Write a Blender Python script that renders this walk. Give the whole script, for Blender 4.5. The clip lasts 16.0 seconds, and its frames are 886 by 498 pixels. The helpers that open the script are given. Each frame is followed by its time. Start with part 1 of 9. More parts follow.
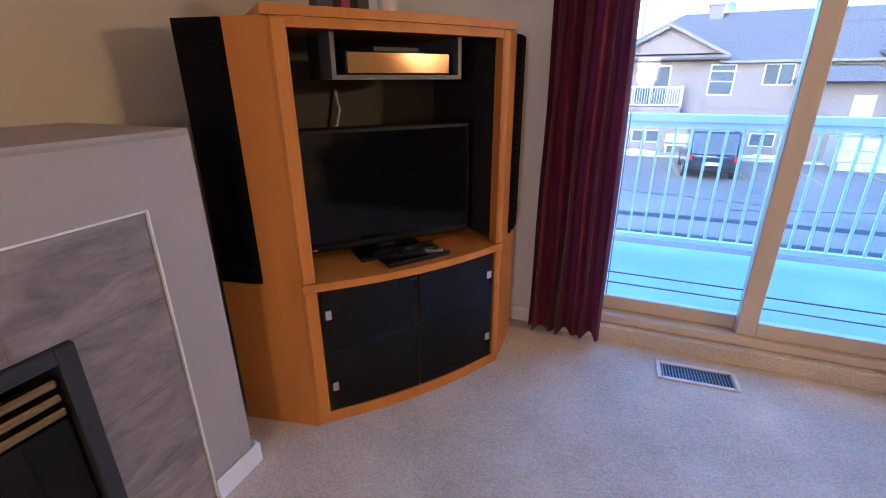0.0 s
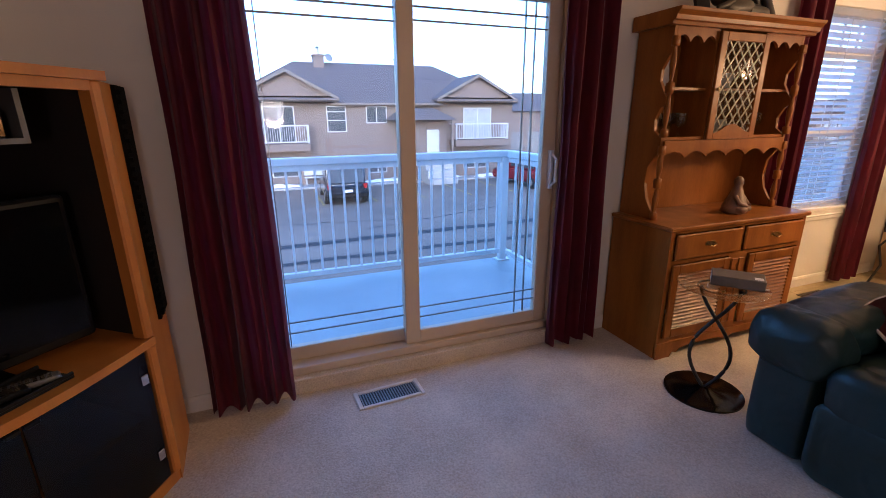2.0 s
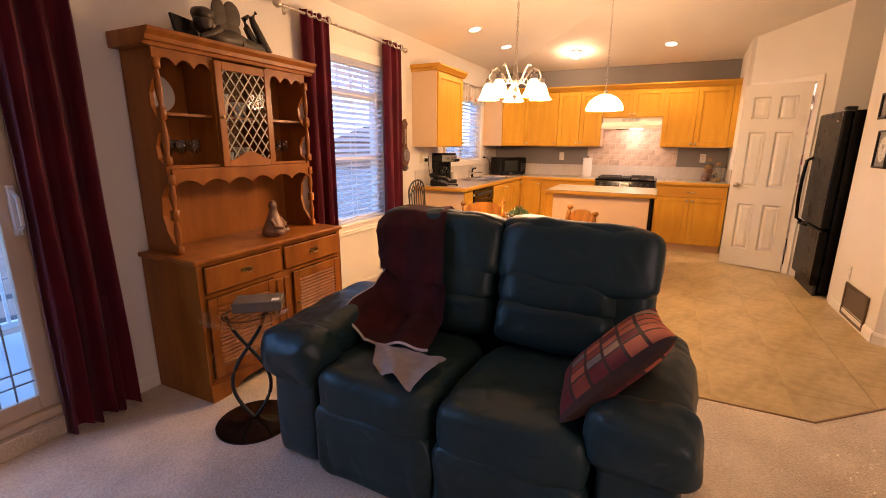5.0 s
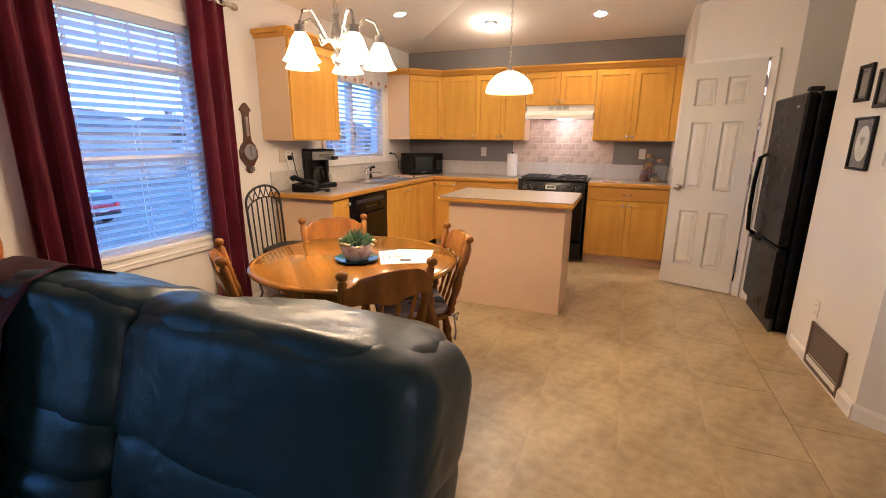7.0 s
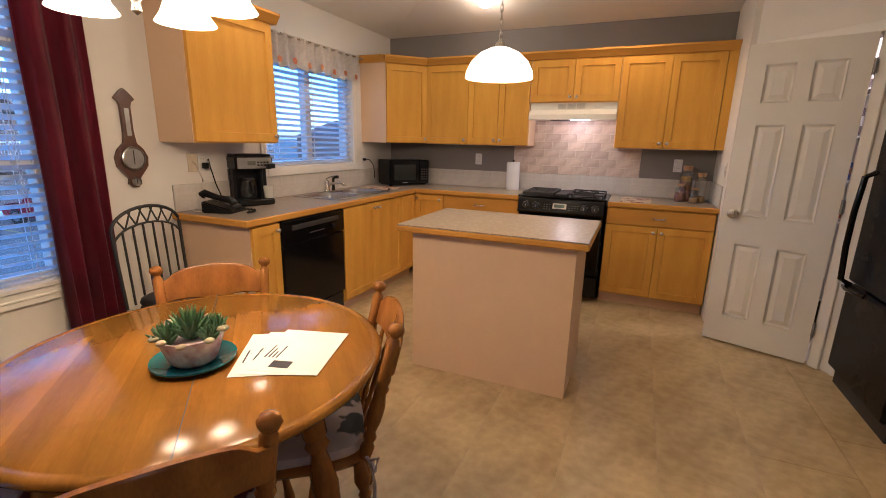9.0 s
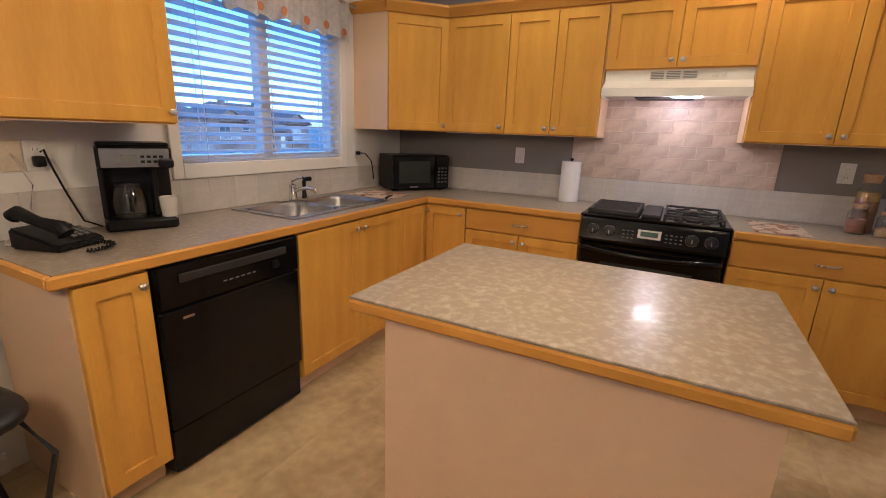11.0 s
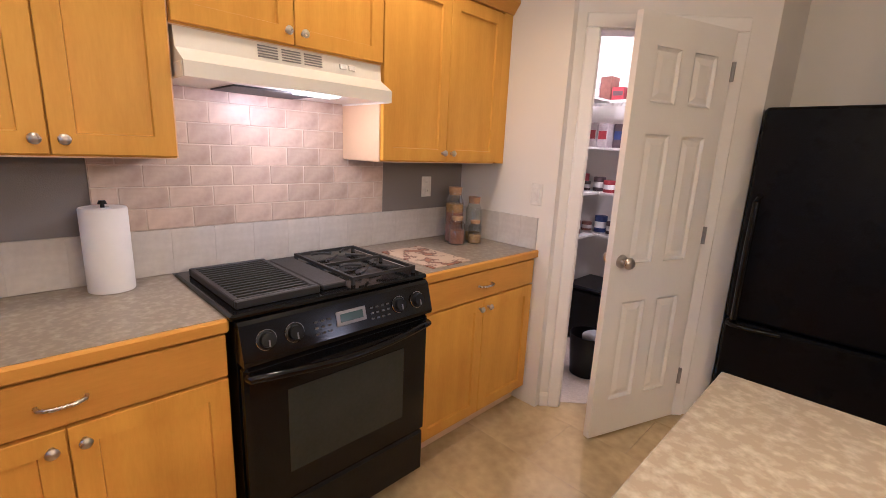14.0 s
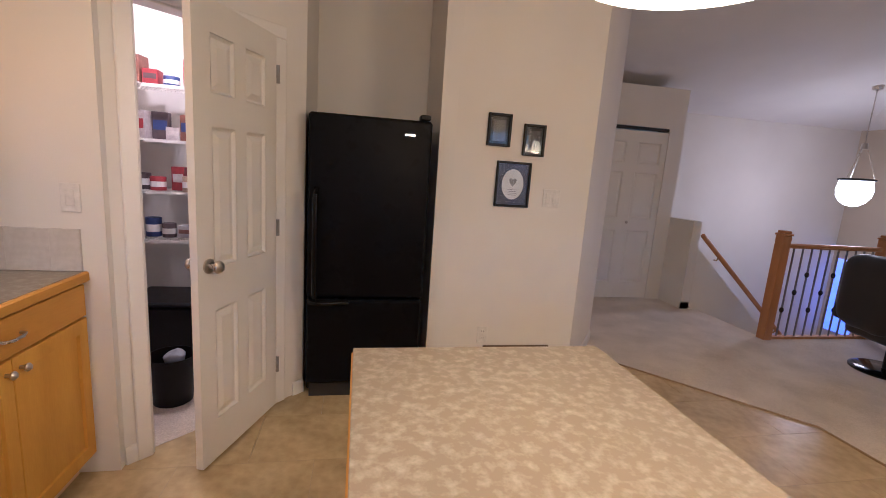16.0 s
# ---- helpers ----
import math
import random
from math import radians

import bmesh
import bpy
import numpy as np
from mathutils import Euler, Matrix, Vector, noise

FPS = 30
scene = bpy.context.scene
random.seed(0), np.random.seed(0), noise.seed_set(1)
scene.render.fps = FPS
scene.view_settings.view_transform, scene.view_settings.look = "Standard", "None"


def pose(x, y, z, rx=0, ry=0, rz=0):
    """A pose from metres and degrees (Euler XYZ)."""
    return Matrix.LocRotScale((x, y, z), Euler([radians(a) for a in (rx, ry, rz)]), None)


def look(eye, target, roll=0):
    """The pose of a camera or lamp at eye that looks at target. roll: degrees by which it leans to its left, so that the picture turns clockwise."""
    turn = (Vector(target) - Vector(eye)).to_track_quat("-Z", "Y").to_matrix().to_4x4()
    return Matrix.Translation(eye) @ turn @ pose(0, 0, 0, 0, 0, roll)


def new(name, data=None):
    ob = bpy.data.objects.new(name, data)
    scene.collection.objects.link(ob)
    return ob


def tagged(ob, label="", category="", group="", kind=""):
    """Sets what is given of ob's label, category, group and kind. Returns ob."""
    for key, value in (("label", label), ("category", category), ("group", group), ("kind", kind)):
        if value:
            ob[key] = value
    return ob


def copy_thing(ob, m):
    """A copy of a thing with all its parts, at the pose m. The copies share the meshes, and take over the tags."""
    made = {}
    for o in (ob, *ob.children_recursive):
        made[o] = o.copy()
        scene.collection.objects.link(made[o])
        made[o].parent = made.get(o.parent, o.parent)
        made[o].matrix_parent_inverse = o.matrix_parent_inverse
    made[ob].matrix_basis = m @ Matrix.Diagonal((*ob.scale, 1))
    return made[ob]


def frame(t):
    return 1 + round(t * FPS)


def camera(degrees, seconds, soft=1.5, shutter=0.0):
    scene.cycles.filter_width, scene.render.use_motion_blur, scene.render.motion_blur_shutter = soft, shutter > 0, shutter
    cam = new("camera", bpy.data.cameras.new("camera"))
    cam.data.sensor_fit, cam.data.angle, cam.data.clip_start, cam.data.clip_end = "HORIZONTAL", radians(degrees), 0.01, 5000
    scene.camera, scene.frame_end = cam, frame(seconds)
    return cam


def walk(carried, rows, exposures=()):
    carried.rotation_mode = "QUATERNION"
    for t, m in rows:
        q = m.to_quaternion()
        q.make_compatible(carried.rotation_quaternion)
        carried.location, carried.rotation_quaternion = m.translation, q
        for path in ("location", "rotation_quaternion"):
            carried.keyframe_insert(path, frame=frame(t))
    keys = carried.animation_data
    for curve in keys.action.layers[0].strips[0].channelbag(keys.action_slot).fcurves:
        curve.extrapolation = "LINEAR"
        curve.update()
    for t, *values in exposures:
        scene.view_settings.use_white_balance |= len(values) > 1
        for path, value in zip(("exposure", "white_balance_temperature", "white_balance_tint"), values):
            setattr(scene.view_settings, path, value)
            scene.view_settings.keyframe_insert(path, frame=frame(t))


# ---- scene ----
cam = camera(90.0, 16.0, soft=0.9)
PATH = [
    (0, (0.62, 0.747, 1.319), (-0.093, 2.475, 0.609), -0.3),
    (0.5, (0.535, 0.857, 1.349), (0.381, 2.74, 0.692), -1.9),
    (1, (0.534, 0.873, 1.358), (0.788, 2.75, 0.716), -0.2),
    (1.5, (0.558, 0.875, 1.378), (1.012, 2.726, 0.771), 0.2),
    (2, (0.61, 0.854, 1.387), (1.297, 2.643, 0.815), -0.4),
    (2.5, (0.652, 0.814, 1.389), (1.597, 2.491, 0.846), 0.1),
    (3, (0.717, 0.765, 1.402), (1.94, 2.263, 0.892), 0.2),
    (3.5, (0.79, 0.733, 1.41), (2.247, 2.014, 0.924), 0.4),
    (4, (0.857, 0.688, 1.399), (2.454, 1.796, 0.93), -0.3),
    (4.5, (1.004, 0.618, 1.388), (2.698, 1.574, 0.924), -0.3),
    (5, (1.207, 0.518, 1.385), (2.959, 1.366, 0.925), 0.4),
    (5.2, (1.297, 0.49, 1.385), (3.068, 1.296, 0.922), 0.2),
    (7.3, (2.839, 0.205, 1.381), (4.644, 0.917, 0.897), 0.4),
    (7.5, (2.974, 0.195, 1.377), (4.773, 0.921, 0.89), 0.4),
    (8, (3.284, 0.191, 1.402), (5.071, 0.943, 0.91), 1.7),
    (8.5, (3.542, 0.265, 1.398), (5.325, 1.032, 0.916), 1.2),
    (8.7, (3.623, 0.305, 1.4), (5.411, 1.068, 0.927), 1.2),
    (10.8, (4.946, 0.772, 1.344), (6.691, 1.604, 0.831), 1.5),
    (11, (5.096, 0.858, 1.366), (6.813, 1.747, 0.857), 2.1),
    (11.5, (5.413, 1.137, 1.389), (7.092, 2.1, 0.885), 2.2),
    (12, (5.72, 1.369, 1.373), (7.5, 2.158, 0.914), 2.9),
    (12.5, (5.992, 1.538, 1.358), (7.919, 1.887, 0.952), 3.0),
    (13, (6.171, 1.648, 1.393), (8.062, 1.156, 0.969), 0.0),
    (13.5, (6.334, 1.718, 1.411), (7.971, 0.658, 0.967), 1.1),
    (14, (6.52, 1.761, 1.434), (7.897, 0.378, 0.995), 2.6),
    (14.5, (6.684, 1.798, 1.434), (7.7, 0.13, 1.004), 3.0),
    (15, (6.772, 1.829, 1.447), (7.341, -0.041, 1.026), 3.5),
    (15.5, (6.752, 1.807, 1.441), (6.925, -0.144, 1.036), 4.9),
    (16, (6.737, 1.728, 1.429), (6.356, -0.204, 1.079), 4.0),
]
EXPOSURES = [(0, 2.8, 4600, 8), (0.5, 2.25, 4750, 12), (1.5, 1.95, 5050, 14), (3.0, 1.76, 5150, 22), (4.0, 1.80, 5450, 24), (4.5, 2.28, 5500, 24), (5.0, 2.25, 5700, 25), (7.5, 1.8, 4150, 10), (8.5, 1.45, 4250, 10), (11, 1.35, 4100, 8), (12, 1.32, 4150, 8), (12.5, 1.34, 4600, 9), (13, 1.72, 5000, 8), (13.5, 1.75, 4450, 10), (14.5, 1.85, 4000, 12), (15.0, 1.83, 3900, 12), (15.5, 1.83, 3900, 12), (16, 1.58, 4100, 12)]
walk(cam, [(t, look(eye, target, roll)) for t, eye, target, roll in PATH], EXPOSURES)

# ---- light ----
world = bpy.data.worlds.new("dusk_sky")
scene.world = world
world.use_nodes = True
wn = world.node_tree
sky = wn.nodes.new("ShaderNodeTexSky")
sky.sky_type = "NISHITA"
sky.sun_disc = False
sky.sun_elevation, sky.sun_rotation = radians(12.0), radians(200.0)
sky.air_density, sky.dust_density, sky.ozone_density = 1.0, 1.3, 3.8
wn.links.new(sky.outputs["Color"], wn.nodes["Background"].inputs["Color"])
wn.nodes["Background"].inputs["Strength"].default_value = 0.30

sun_data = bpy.data.lights.new("sun", "SUN")
sun_data.energy, sun_data.angle, sun_data.color = 0.25, radians(40), (1.0, 0.86, 0.86)
sun_lamp = new("sun", sun_data)
sun_lamp.matrix_world = pose(0, 0, 20, 50, 0, -20)

WARM = (1.0, 0.54, 0.20)


def lamp(name, place, watts, colour=WARM, radius=0.04, spot=0, blend=0.6):
    data = bpy.data.lights.new(name, "SPOT" if spot else "POINT")
    data.energy, data.color, data.shadow_soft_size = watts, colour, radius
    if spot:
        data.spot_size, data.spot_blend = radians(spot), blend
    ob = new(name, data)
    ob.location = place
    return ob


# ---- materials ----
def mat(name, c1, c2=None, scale=4.0, rough=0.5, metal=0.0, bump=0.0, bscale=80.0, stretch=(1, 1, 1), coat=0.0, rand=0.0, sheen=0.0, fine=0.25, spec=0.5):
    m = bpy.data.materials.new(name)
    m.use_nodes = True
    t = m.node_tree
    n, li = t.nodes, t.links.new
    bsdf = n["Principled BSDF"]
    c2 = c2 or tuple(v * 0.82 for v in c1)
    coord = n.new("ShaderNodeTexCoord")
    mapping = n.new("ShaderNodeMapping")
    mapping.inputs["Scale"].default_value = stretch
    li(coord.outputs["Object"], mapping.inputs["Vector"])
    big = n.new("ShaderNodeTexNoise")
    big.inputs["Scale"].default_value, big.inputs["Detail"].default_value = scale, 3
    small = n.new("ShaderNodeTexNoise")
    small.inputs["Scale"].default_value, small.inputs["Detail"].default_value = bscale, 3
    for tex in (big, small):
        li(mapping.outputs[0], tex.inputs["Vector"])
    add = n.new("ShaderNodeMath")
    add.operation = "MULTIPLY_ADD"
    add.inputs[1].default_value = fine
    li(small.outputs["Fac"], add.inputs[0])
    scl = n.new("ShaderNodeMath")
    scl.operation = "MULTIPLY"
    scl.inputs[1].default_value = 1 - fine
    li(big.outputs["Fac"], scl.inputs[0])
    li(scl.outputs[0], add.inputs[2])
    ramp = n.new("ShaderNodeValToRGB")
    ramp.color_ramp.elements[0].position, ramp.color_ramp.elements[1].position = 0.33, 0.67
    ramp.color_ramp.elements[0].color, ramp.color_ramp.elements[1].color = (*c1, 1), (*c2, 1)
    li(add.outputs[0], ramp.inputs["Fac"])
    out = ramp.outputs["Color"]
    if rand:
        info = n.new("ShaderNodeObjectInfo")
        rng = n.new("ShaderNodeMapRange")
        rng.inputs["To Min"].default_value, rng.inputs["To Max"].default_value = 1 - rand, 1 + rand
        li(info.outputs["Random"], rng.inputs["Value"])
        hsv = n.new("ShaderNodeHueSaturation")
        li(rng.outputs[0], hsv.inputs["Value"])
        li(out, hsv.inputs["Color"])
        out = hsv.outputs["Color"]
    li(out, bsdf.inputs["Base Color"])
    rr = n.new("ShaderNodeMapRange")
    rr.inputs["To Min"].default_value, rr.inputs["To Max"].default_value = max(0.02, rough * 0.85), min(1, rough * 1.15)
    li(add.outputs[0], rr.inputs["Value"])
    li(rr.outputs[0], bsdf.inputs["Roughness"])
    bsdf.inputs["Metallic"].default_value = metal
    bsdf.inputs["Coat Weight"].default_value = coat
    bsdf.inputs["Sheen Weight"].default_value = sheen
    bsdf.inputs["Specular IOR Level"].default_value = spec
    if bump:
        bp = n.new("ShaderNodeBump")
        bp.inputs["Strength"].default_value, bp.inputs["Distance"].default_value = bump, 0.004
        li(small.outputs["Fac"], bp.inputs["Height"])
        li(bp.outputs[0], bsdf.inputs["Normal"])
    return m


def glow(name, colour, strength, rough=0.3):
    m = bpy.data.materials.new(name)
    m.use_nodes = True
    b = m.node_tree.nodes["Principled BSDF"]
    b.inputs["Base Color"].default_value = (0.9, 0.88, 0.82, 1)
    b.inputs["Roughness"].default_value = rough
    b.inputs["Emission Color"].default_value = (*colour, 1)
    b.inputs["Emission Strength"].default_value = strength
    return m


def pane_glass(name, tint=(1, 1, 1), base=0.035, rough=0.0):
    """Thin glass: clear, with a sheen that grows towards grazing angles."""
    m = bpy.data.materials.new(name)
    m.use_nodes = True
    t = m.node_tree
    n, li = t.nodes, t.links.new
    clear, gloss, mix, face = (n.new(k) for k in ("ShaderNodeBsdfTransparent", "ShaderNodeBsdfGlossy", "ShaderNodeMixShader", "ShaderNodeLayerWeight"))
    clear.inputs["Color"].default_value = (*tint, 1)
    gloss.inputs["Roughness"].default_value = rough
    face.inputs["Blend"].default_value = 0.5
    power = n.new("ShaderNodeMath")
    power.operation = "POWER"
    power.inputs[1].default_value = 4.0
    li(face.outputs["Facing"], power.inputs[0])
    rng = n.new("ShaderNodeMapRange")
    rng.inputs["To Min"].default_value, rng.inputs["To Max"].default_value = base, 0.8
    li(power.outputs[0], rng.inputs["Value"])
    li(rng.outputs[0], mix.inputs[0])
    li(clear.outputs[0], mix.inputs[1])
    li(gloss.outputs[0], mix.inputs[2])
    li(mix.outputs[0], n["Material Output"].inputs["Surface"])
    return m


WALL = mat("wall_paint", (0.70, 0.665, 0.60), (0.66, 0.625, 0.56), 1.5, 0.75, bump=0.15, bscale=240, fine=0.1)
# west wall only: its dim warm light is put into the paint colour
WALL_SHADED = mat("shaded_wall_paint", (0.50, 0.43, 0.32), (0.46, 0.395, 0.295), 1.5, 0.75, bump=0.15, bscale=240, fine=0.1)
TAUPE = mat("taupe_paint", (0.20, 0.18, 0.165), (0.18, 0.165, 0.15), 2, 0.7, bump=0.15, bscale=240)
CEIL = mat("ceiling_paint", (0.72, 0.69, 0.63), (0.68, 0.65, 0.6), 2, 0.9, bump=0.5, bscale=130)
TRIM = mat("white_trim", (0.74, 0.71, 0.65), (0.70, 0.67, 0.61), 3, 0.4, bump=0.03)
CARPET = mat("carpet", (0.68, 0.59, 0.48), (0.40, 0.33, 0.25), 3.2, 0.95, bump=1.0, bscale=120, fine=0.55, sheen=0.3)
VINYL = mat("vinyl_tile", (0.50, 0.385, 0.19), (0.29, 0.215, 0.09), 3.6, 0.34, bump=0.06, bscale=22, fine=0.4, rand=0.025)
GROUT = mat("vinyl_joint", (0.40, 0.32, 0.20), None, 5, 0.5)
MAPLE = mat("maple_cabinet", (0.63, 0.345, 0.016), (0.52, 0.265, 0.010), 2.2, 0.4, bump=0.03, bscale=34, stretch=(5, 5, 0.7), rand=0.03, spec=0.18)
MAPLEH = mat("maple_edge", (0.56, 0.29, 0.02), (0.46, 0.225, 0.014), 2.2, 0.4, bump=0.03, bscale=34, stretch=(0.7, 0.7, 5), spec=0.18)
ALMOND = mat("almond_panel", (0.66, 0.47, 0.27), (0.62, 0.44, 0.25), 2.5, 0.5, bump=0.03, bscale=60)
LAMIN = mat("countertop_laminate", (0.225, 0.184, 0.130), (0.37, 0.325, 0.255), 36, 0.30, bscale=85, fine=0.30, coat=0.1)
lam_ramp = [q for q in LAMIN.node_tree.nodes if q.type == "VALTORGB"][0].color_ramp
lam_ramp.elements[0].position, lam_ramp.elements[1].position = 0.46, 0.70
BAND = mat("backsplash_band", (0.58, 0.54, 0.48), (0.45, 0.41, 0.36), 7, 0.35, fine=0.4, bscale=40, rand=0.05)
TILE = mat("wall_tile", (0.56, 0.45, 0.35), (0.39, 0.295, 0.22), 13, 0.38, bump=0.12, bscale=34, rand=0.13, fine=0.35)
TGROUT = mat("tile_grout", (0.63, 0.54, 0.44), None, 20, 0.8)
SGROUT = mat("slate_grout", (0.23, 0.185, 0.16), None, 20, 0.8)
NICKEL = mat("brushed_nickel", (0.62, 0.58, 0.52), None, 30, 0.28, 1.0)
STEEL = mat("stainless_steel", (0.42, 0.41, 0.40), (0.33, 0.325, 0.32), 12, 0.30, 1.0, stretch=(1, 8, 1), bump=0.02)
CHROME = mat("chrome", (0.75, 0.74, 0.72), None, 20, 0.08, 1.0)
BLACK = mat("black_enamel", (0.005, 0.005, 0.0055), (0.003, 0.003, 0.0035), 8, 0.12, spec=0.3)
FRIDGE = mat("black_pebbled_enamel", (0.004, 0.004, 0.005), (0.003, 0.003, 0.0035), 8, 0.28, bump=0.2, bscale=300, spec=0.1)
BLACKM = mat("matte_black_iron", (0.014, 0.013, 0.013), (0.02, 0.019, 0.018), 30, 0.55, bump=0.2, bscale=150)
PLASTB = mat("black_plastic", (0.007, 0.007, 0.0075), None, 20, 0.38, spec=0.25)
PLASTW = mat("white_plastic", (0.72, 0.69, 0.63), None, 20, 0.35)
HOODW = mat("hood_enamel", (0.74, 0.71, 0.62), (0.70, 0.67, 0.58), 5, 0.3)
GREY = mat("grey_metal", (0.28, 0.27, 0.26), None, 20, 0.4, 0.6)
GLASS = pane_glass("window_glass")
DGLASS = pane_glass("smoked_glass", (0.20, 0.21, 0.22), 0.035)
CGLASS = pane_glass("clear_glass", (0.96, 0.97, 0.97), 0.04)
OVENG = mat("oven_window", (0.03, 0.033, 0.029), (0.018, 0.021, 0.019), 3, 0.12, spec=0.4)
OAK = mat("oak_rail", (0.45, 0.21, 0.065), (0.36, 0.16, 0.045), 3, 0.4, stretch=(5, 5, 0.7), bump=0.05, bscale=40)
HUTCH = mat("hutch_maple", (0.34, 0.118, 0.012), (0.20, 0.062, 0.006), 2.0, 0.34, stretch=(5, 5, 0.8), bump=0.05, bscale=36, spec=0.28)
TABLE = mat("honey_table_wood", (0.25, 0.120, 0.005), (0.165, 0.071, 0.003), 2.0, 0.13, stretch=(0.9, 6, 5), bump=0.01, bscale=30, spec=0.17)
tt = TABLE.node_tree
stave = tt.nodes.new("ShaderNodeTexBrick")
stave.inputs["Scale"].default_value, stave.inputs["Mortar Size"].default_value = 1.0, 0.0
stave.inputs["Brick Width"].default_value, stave.inputs["Row Height"].default_value = 0.62, 0.085
stave.inputs["Color1"].default_value, stave.inputs["Color2"].default_value = (0.80, 0.80, 0.80, 1), (1.12, 1.10, 1.08, 1)
tt.links.new([q for q in tt.nodes if q.type == "TEX_COORD"][0].outputs["Object"], stave.inputs["Vector"])
stain = tt.nodes.new("ShaderNodeMix")
stain.data_type, stain.blend_type = "RGBA", "MULTIPLY"
stain.inputs["Factor"].default_value = 1.0
tt.links.new([q for q in tt.nodes if q.type == "VALTORGB"][0].outputs["Color"], stain.inputs[6])
tt.links.new(stave.outputs["Color"], stain.inputs[7])
tt.links.new(stain.outputs[2], tt.nodes["Principled BSDF"].inputs["Base Color"])
CHAIR = mat("turned_chair_wood", (0.30, 0.128, 0.010), (0.165, 0.060, 0.006), 4, 0.22, stretch=(4, 4, 1), bump=0.03, bscale=50, spec=0.22)
CHERRY = mat("media_cabinet_wood", (0.50, 0.19, 0.025), (0.40, 0.14, 0.018), 2, 0.42, stretch=(5, 5, 0.8), bump=0.03, bscale=40, spec=0.25)
LEATHER = mat("green_leather", (0.010, 0.027, 0.029), (0.017, 0.040, 0.044), 3, 0.38, bump=0.14, bscale=220, fine=0.5, spec=0.32)
lt = LEATHER.node_tree
crease = lt.nodes.new("ShaderNodeTexNoise")
crease.inputs["Scale"].default_value, crease.inputs["Detail"].default_value, crease.inputs["Distortion"].default_value = 11.0, 3.0, 0.7
crease.noise_type = "RIDGED_MULTIFRACTAL"
fold = lt.nodes.new("ShaderNodeBump")
fold.inputs["Strength"].default_value, fold.inputs["Distance"].default_value = 0.30, 0.02
lt.links.new([q for q in lt.nodes if q.type == "MAPPING"][0].outputs[0], crease.inputs["Vector"])
lt.links.new(crease.outputs["Fac"], fold.inputs["Height"])
fine_bump = [q for q in lt.nodes if q.type == "BUMP" and q != fold][0]
lt.links.new(fold.outputs[0], fine_bump.inputs["Normal"])
BURG = mat("burgundy_curtain", (0.20, 0.006, 0.026), (0.12, 0.004, 0.016), 5, 0.6, bump=0.2, bscale=300, sheen=0.2)
tl, mx = BURG.node_tree.nodes.new("ShaderNodeBsdfTranslucent"), BURG.node_tree.nodes.new("ShaderNodeMixShader")
tl.inputs["Color"].default_value, mx.inputs[0].default_value = (0.32, 0.008, 0.06, 1), 0.09
BURG.node_tree.links.new(BURG.node_tree.nodes["Principled BSDF"].outputs[0], mx.inputs[1])
BURG.node_tree.links.new(tl.outputs[0], mx.inputs[2])
BURG.node_tree.links.new(mx.outputs[0], BURG.node_tree.nodes["Material Output"].inputs["Surface"])
THROW = mat("burgundy_fleece", (0.10, 0.004, 0.008), (0.035, 0.0015, 0.003), 7, 0.75, bump=0.5, bscale=160, sheen=0.06)
SHERPA = mat("sherpa_fleece", (0.62, 0.55, 0.50), (0.5, 0.43, 0.39), 25, 0.95, bump=1.0, bscale=170, sheen=0.3)
BRONZE = mat("bronze_figure", (0.055, 0.042, 0.028), (0.03, 0.022, 0.015), 14, 0.45, 0.3, bump=0.2, bscale=60)
VINW = mat("almond_vinyl_frame", (0.58, 0.48, 0.36), (0.54, 0.44, 0.33), 4, 0.4)
ALU = mat("white_aluminium", (0.70, 0.71, 0.72), (0.66, 0.67, 0.68), 6, 0.4)
BLIND = mat("white_blind", (0.72, 0.70, 0.68), (0.68, 0.66, 0.64), 8, 0.45)
bt = BLIND.node_tree
tl, mx = bt.nodes.new("ShaderNodeBsdfTranslucent"), bt.nodes.new("ShaderNodeMixShader")
tl.inputs["Color"].default_value, mx.inputs[0].default_value = (0.82, 0.84, 0.88, 1), 0.72
bt.links.new(bt.nodes["Principled BSDF"].outputs[0], mx.inputs[1])
bt.links.new(tl.outputs[0], mx.inputs[2])
bt.links.new(mx.outputs[0], bt.nodes["Material Output"].inputs["Surface"])
LACE = mat("lace_valance", (0.72, 0.68, 0.62), (0.6, 0.54, 0.48), 40, 0.9, bump=0.8, bscale=120)
IVORY = mat("ivory_plastic", (0.62, 0.53, 0.36), None, 20, 0.4)
STONEF = mat("slate_look_tile", (0.13, 0.098, 0.082), (0.31, 0.245, 0.21), 6.5, 0.42, bump=0.25, bscale=28, stretch=(1, 0.8, 2.2), fine=0.3, rand=0.12)
for q in STONEF.node_tree.nodes:
    if q.type == "MAPPING":
        q.inputs["Rotation"].default_value = (radians(35), 0, 0)
    elif q.type == "TEX_NOISE":
        q.inputs["Distortion"].default_value, q.inputs["Detail"].default_value = 0.8, 5
PLASTER = mat("taupe_surround_paint", (0.35, 0.29, 0.25), (0.33, 0.272, 0.232), 3, 0.7, bump=0.1, bscale=200)
BRASS = mat("antique_brass", (0.40, 0.28, 0.12), None, 20, 0.3, 1.0)
GRILLE = mat("speaker_cloth", (0.003, 0.003, 0.003), None, 60, 0.9, bump=0.4, bscale=400, spec=0.1)
PAPER = mat("paper", (0.78, 0.76, 0.72), (0.74, 0.72, 0.68), 12, 0.8)
INK = mat("ink_print", (0.05, 0.05, 0.06), None, 30, 0.8)
SHADE = glow("frosted_lit_shade", (1.0, 0.66, 0.30), 2.6)
BULB = glow("lit_lens", (1.0, 0.80, 0.52), 8.0)


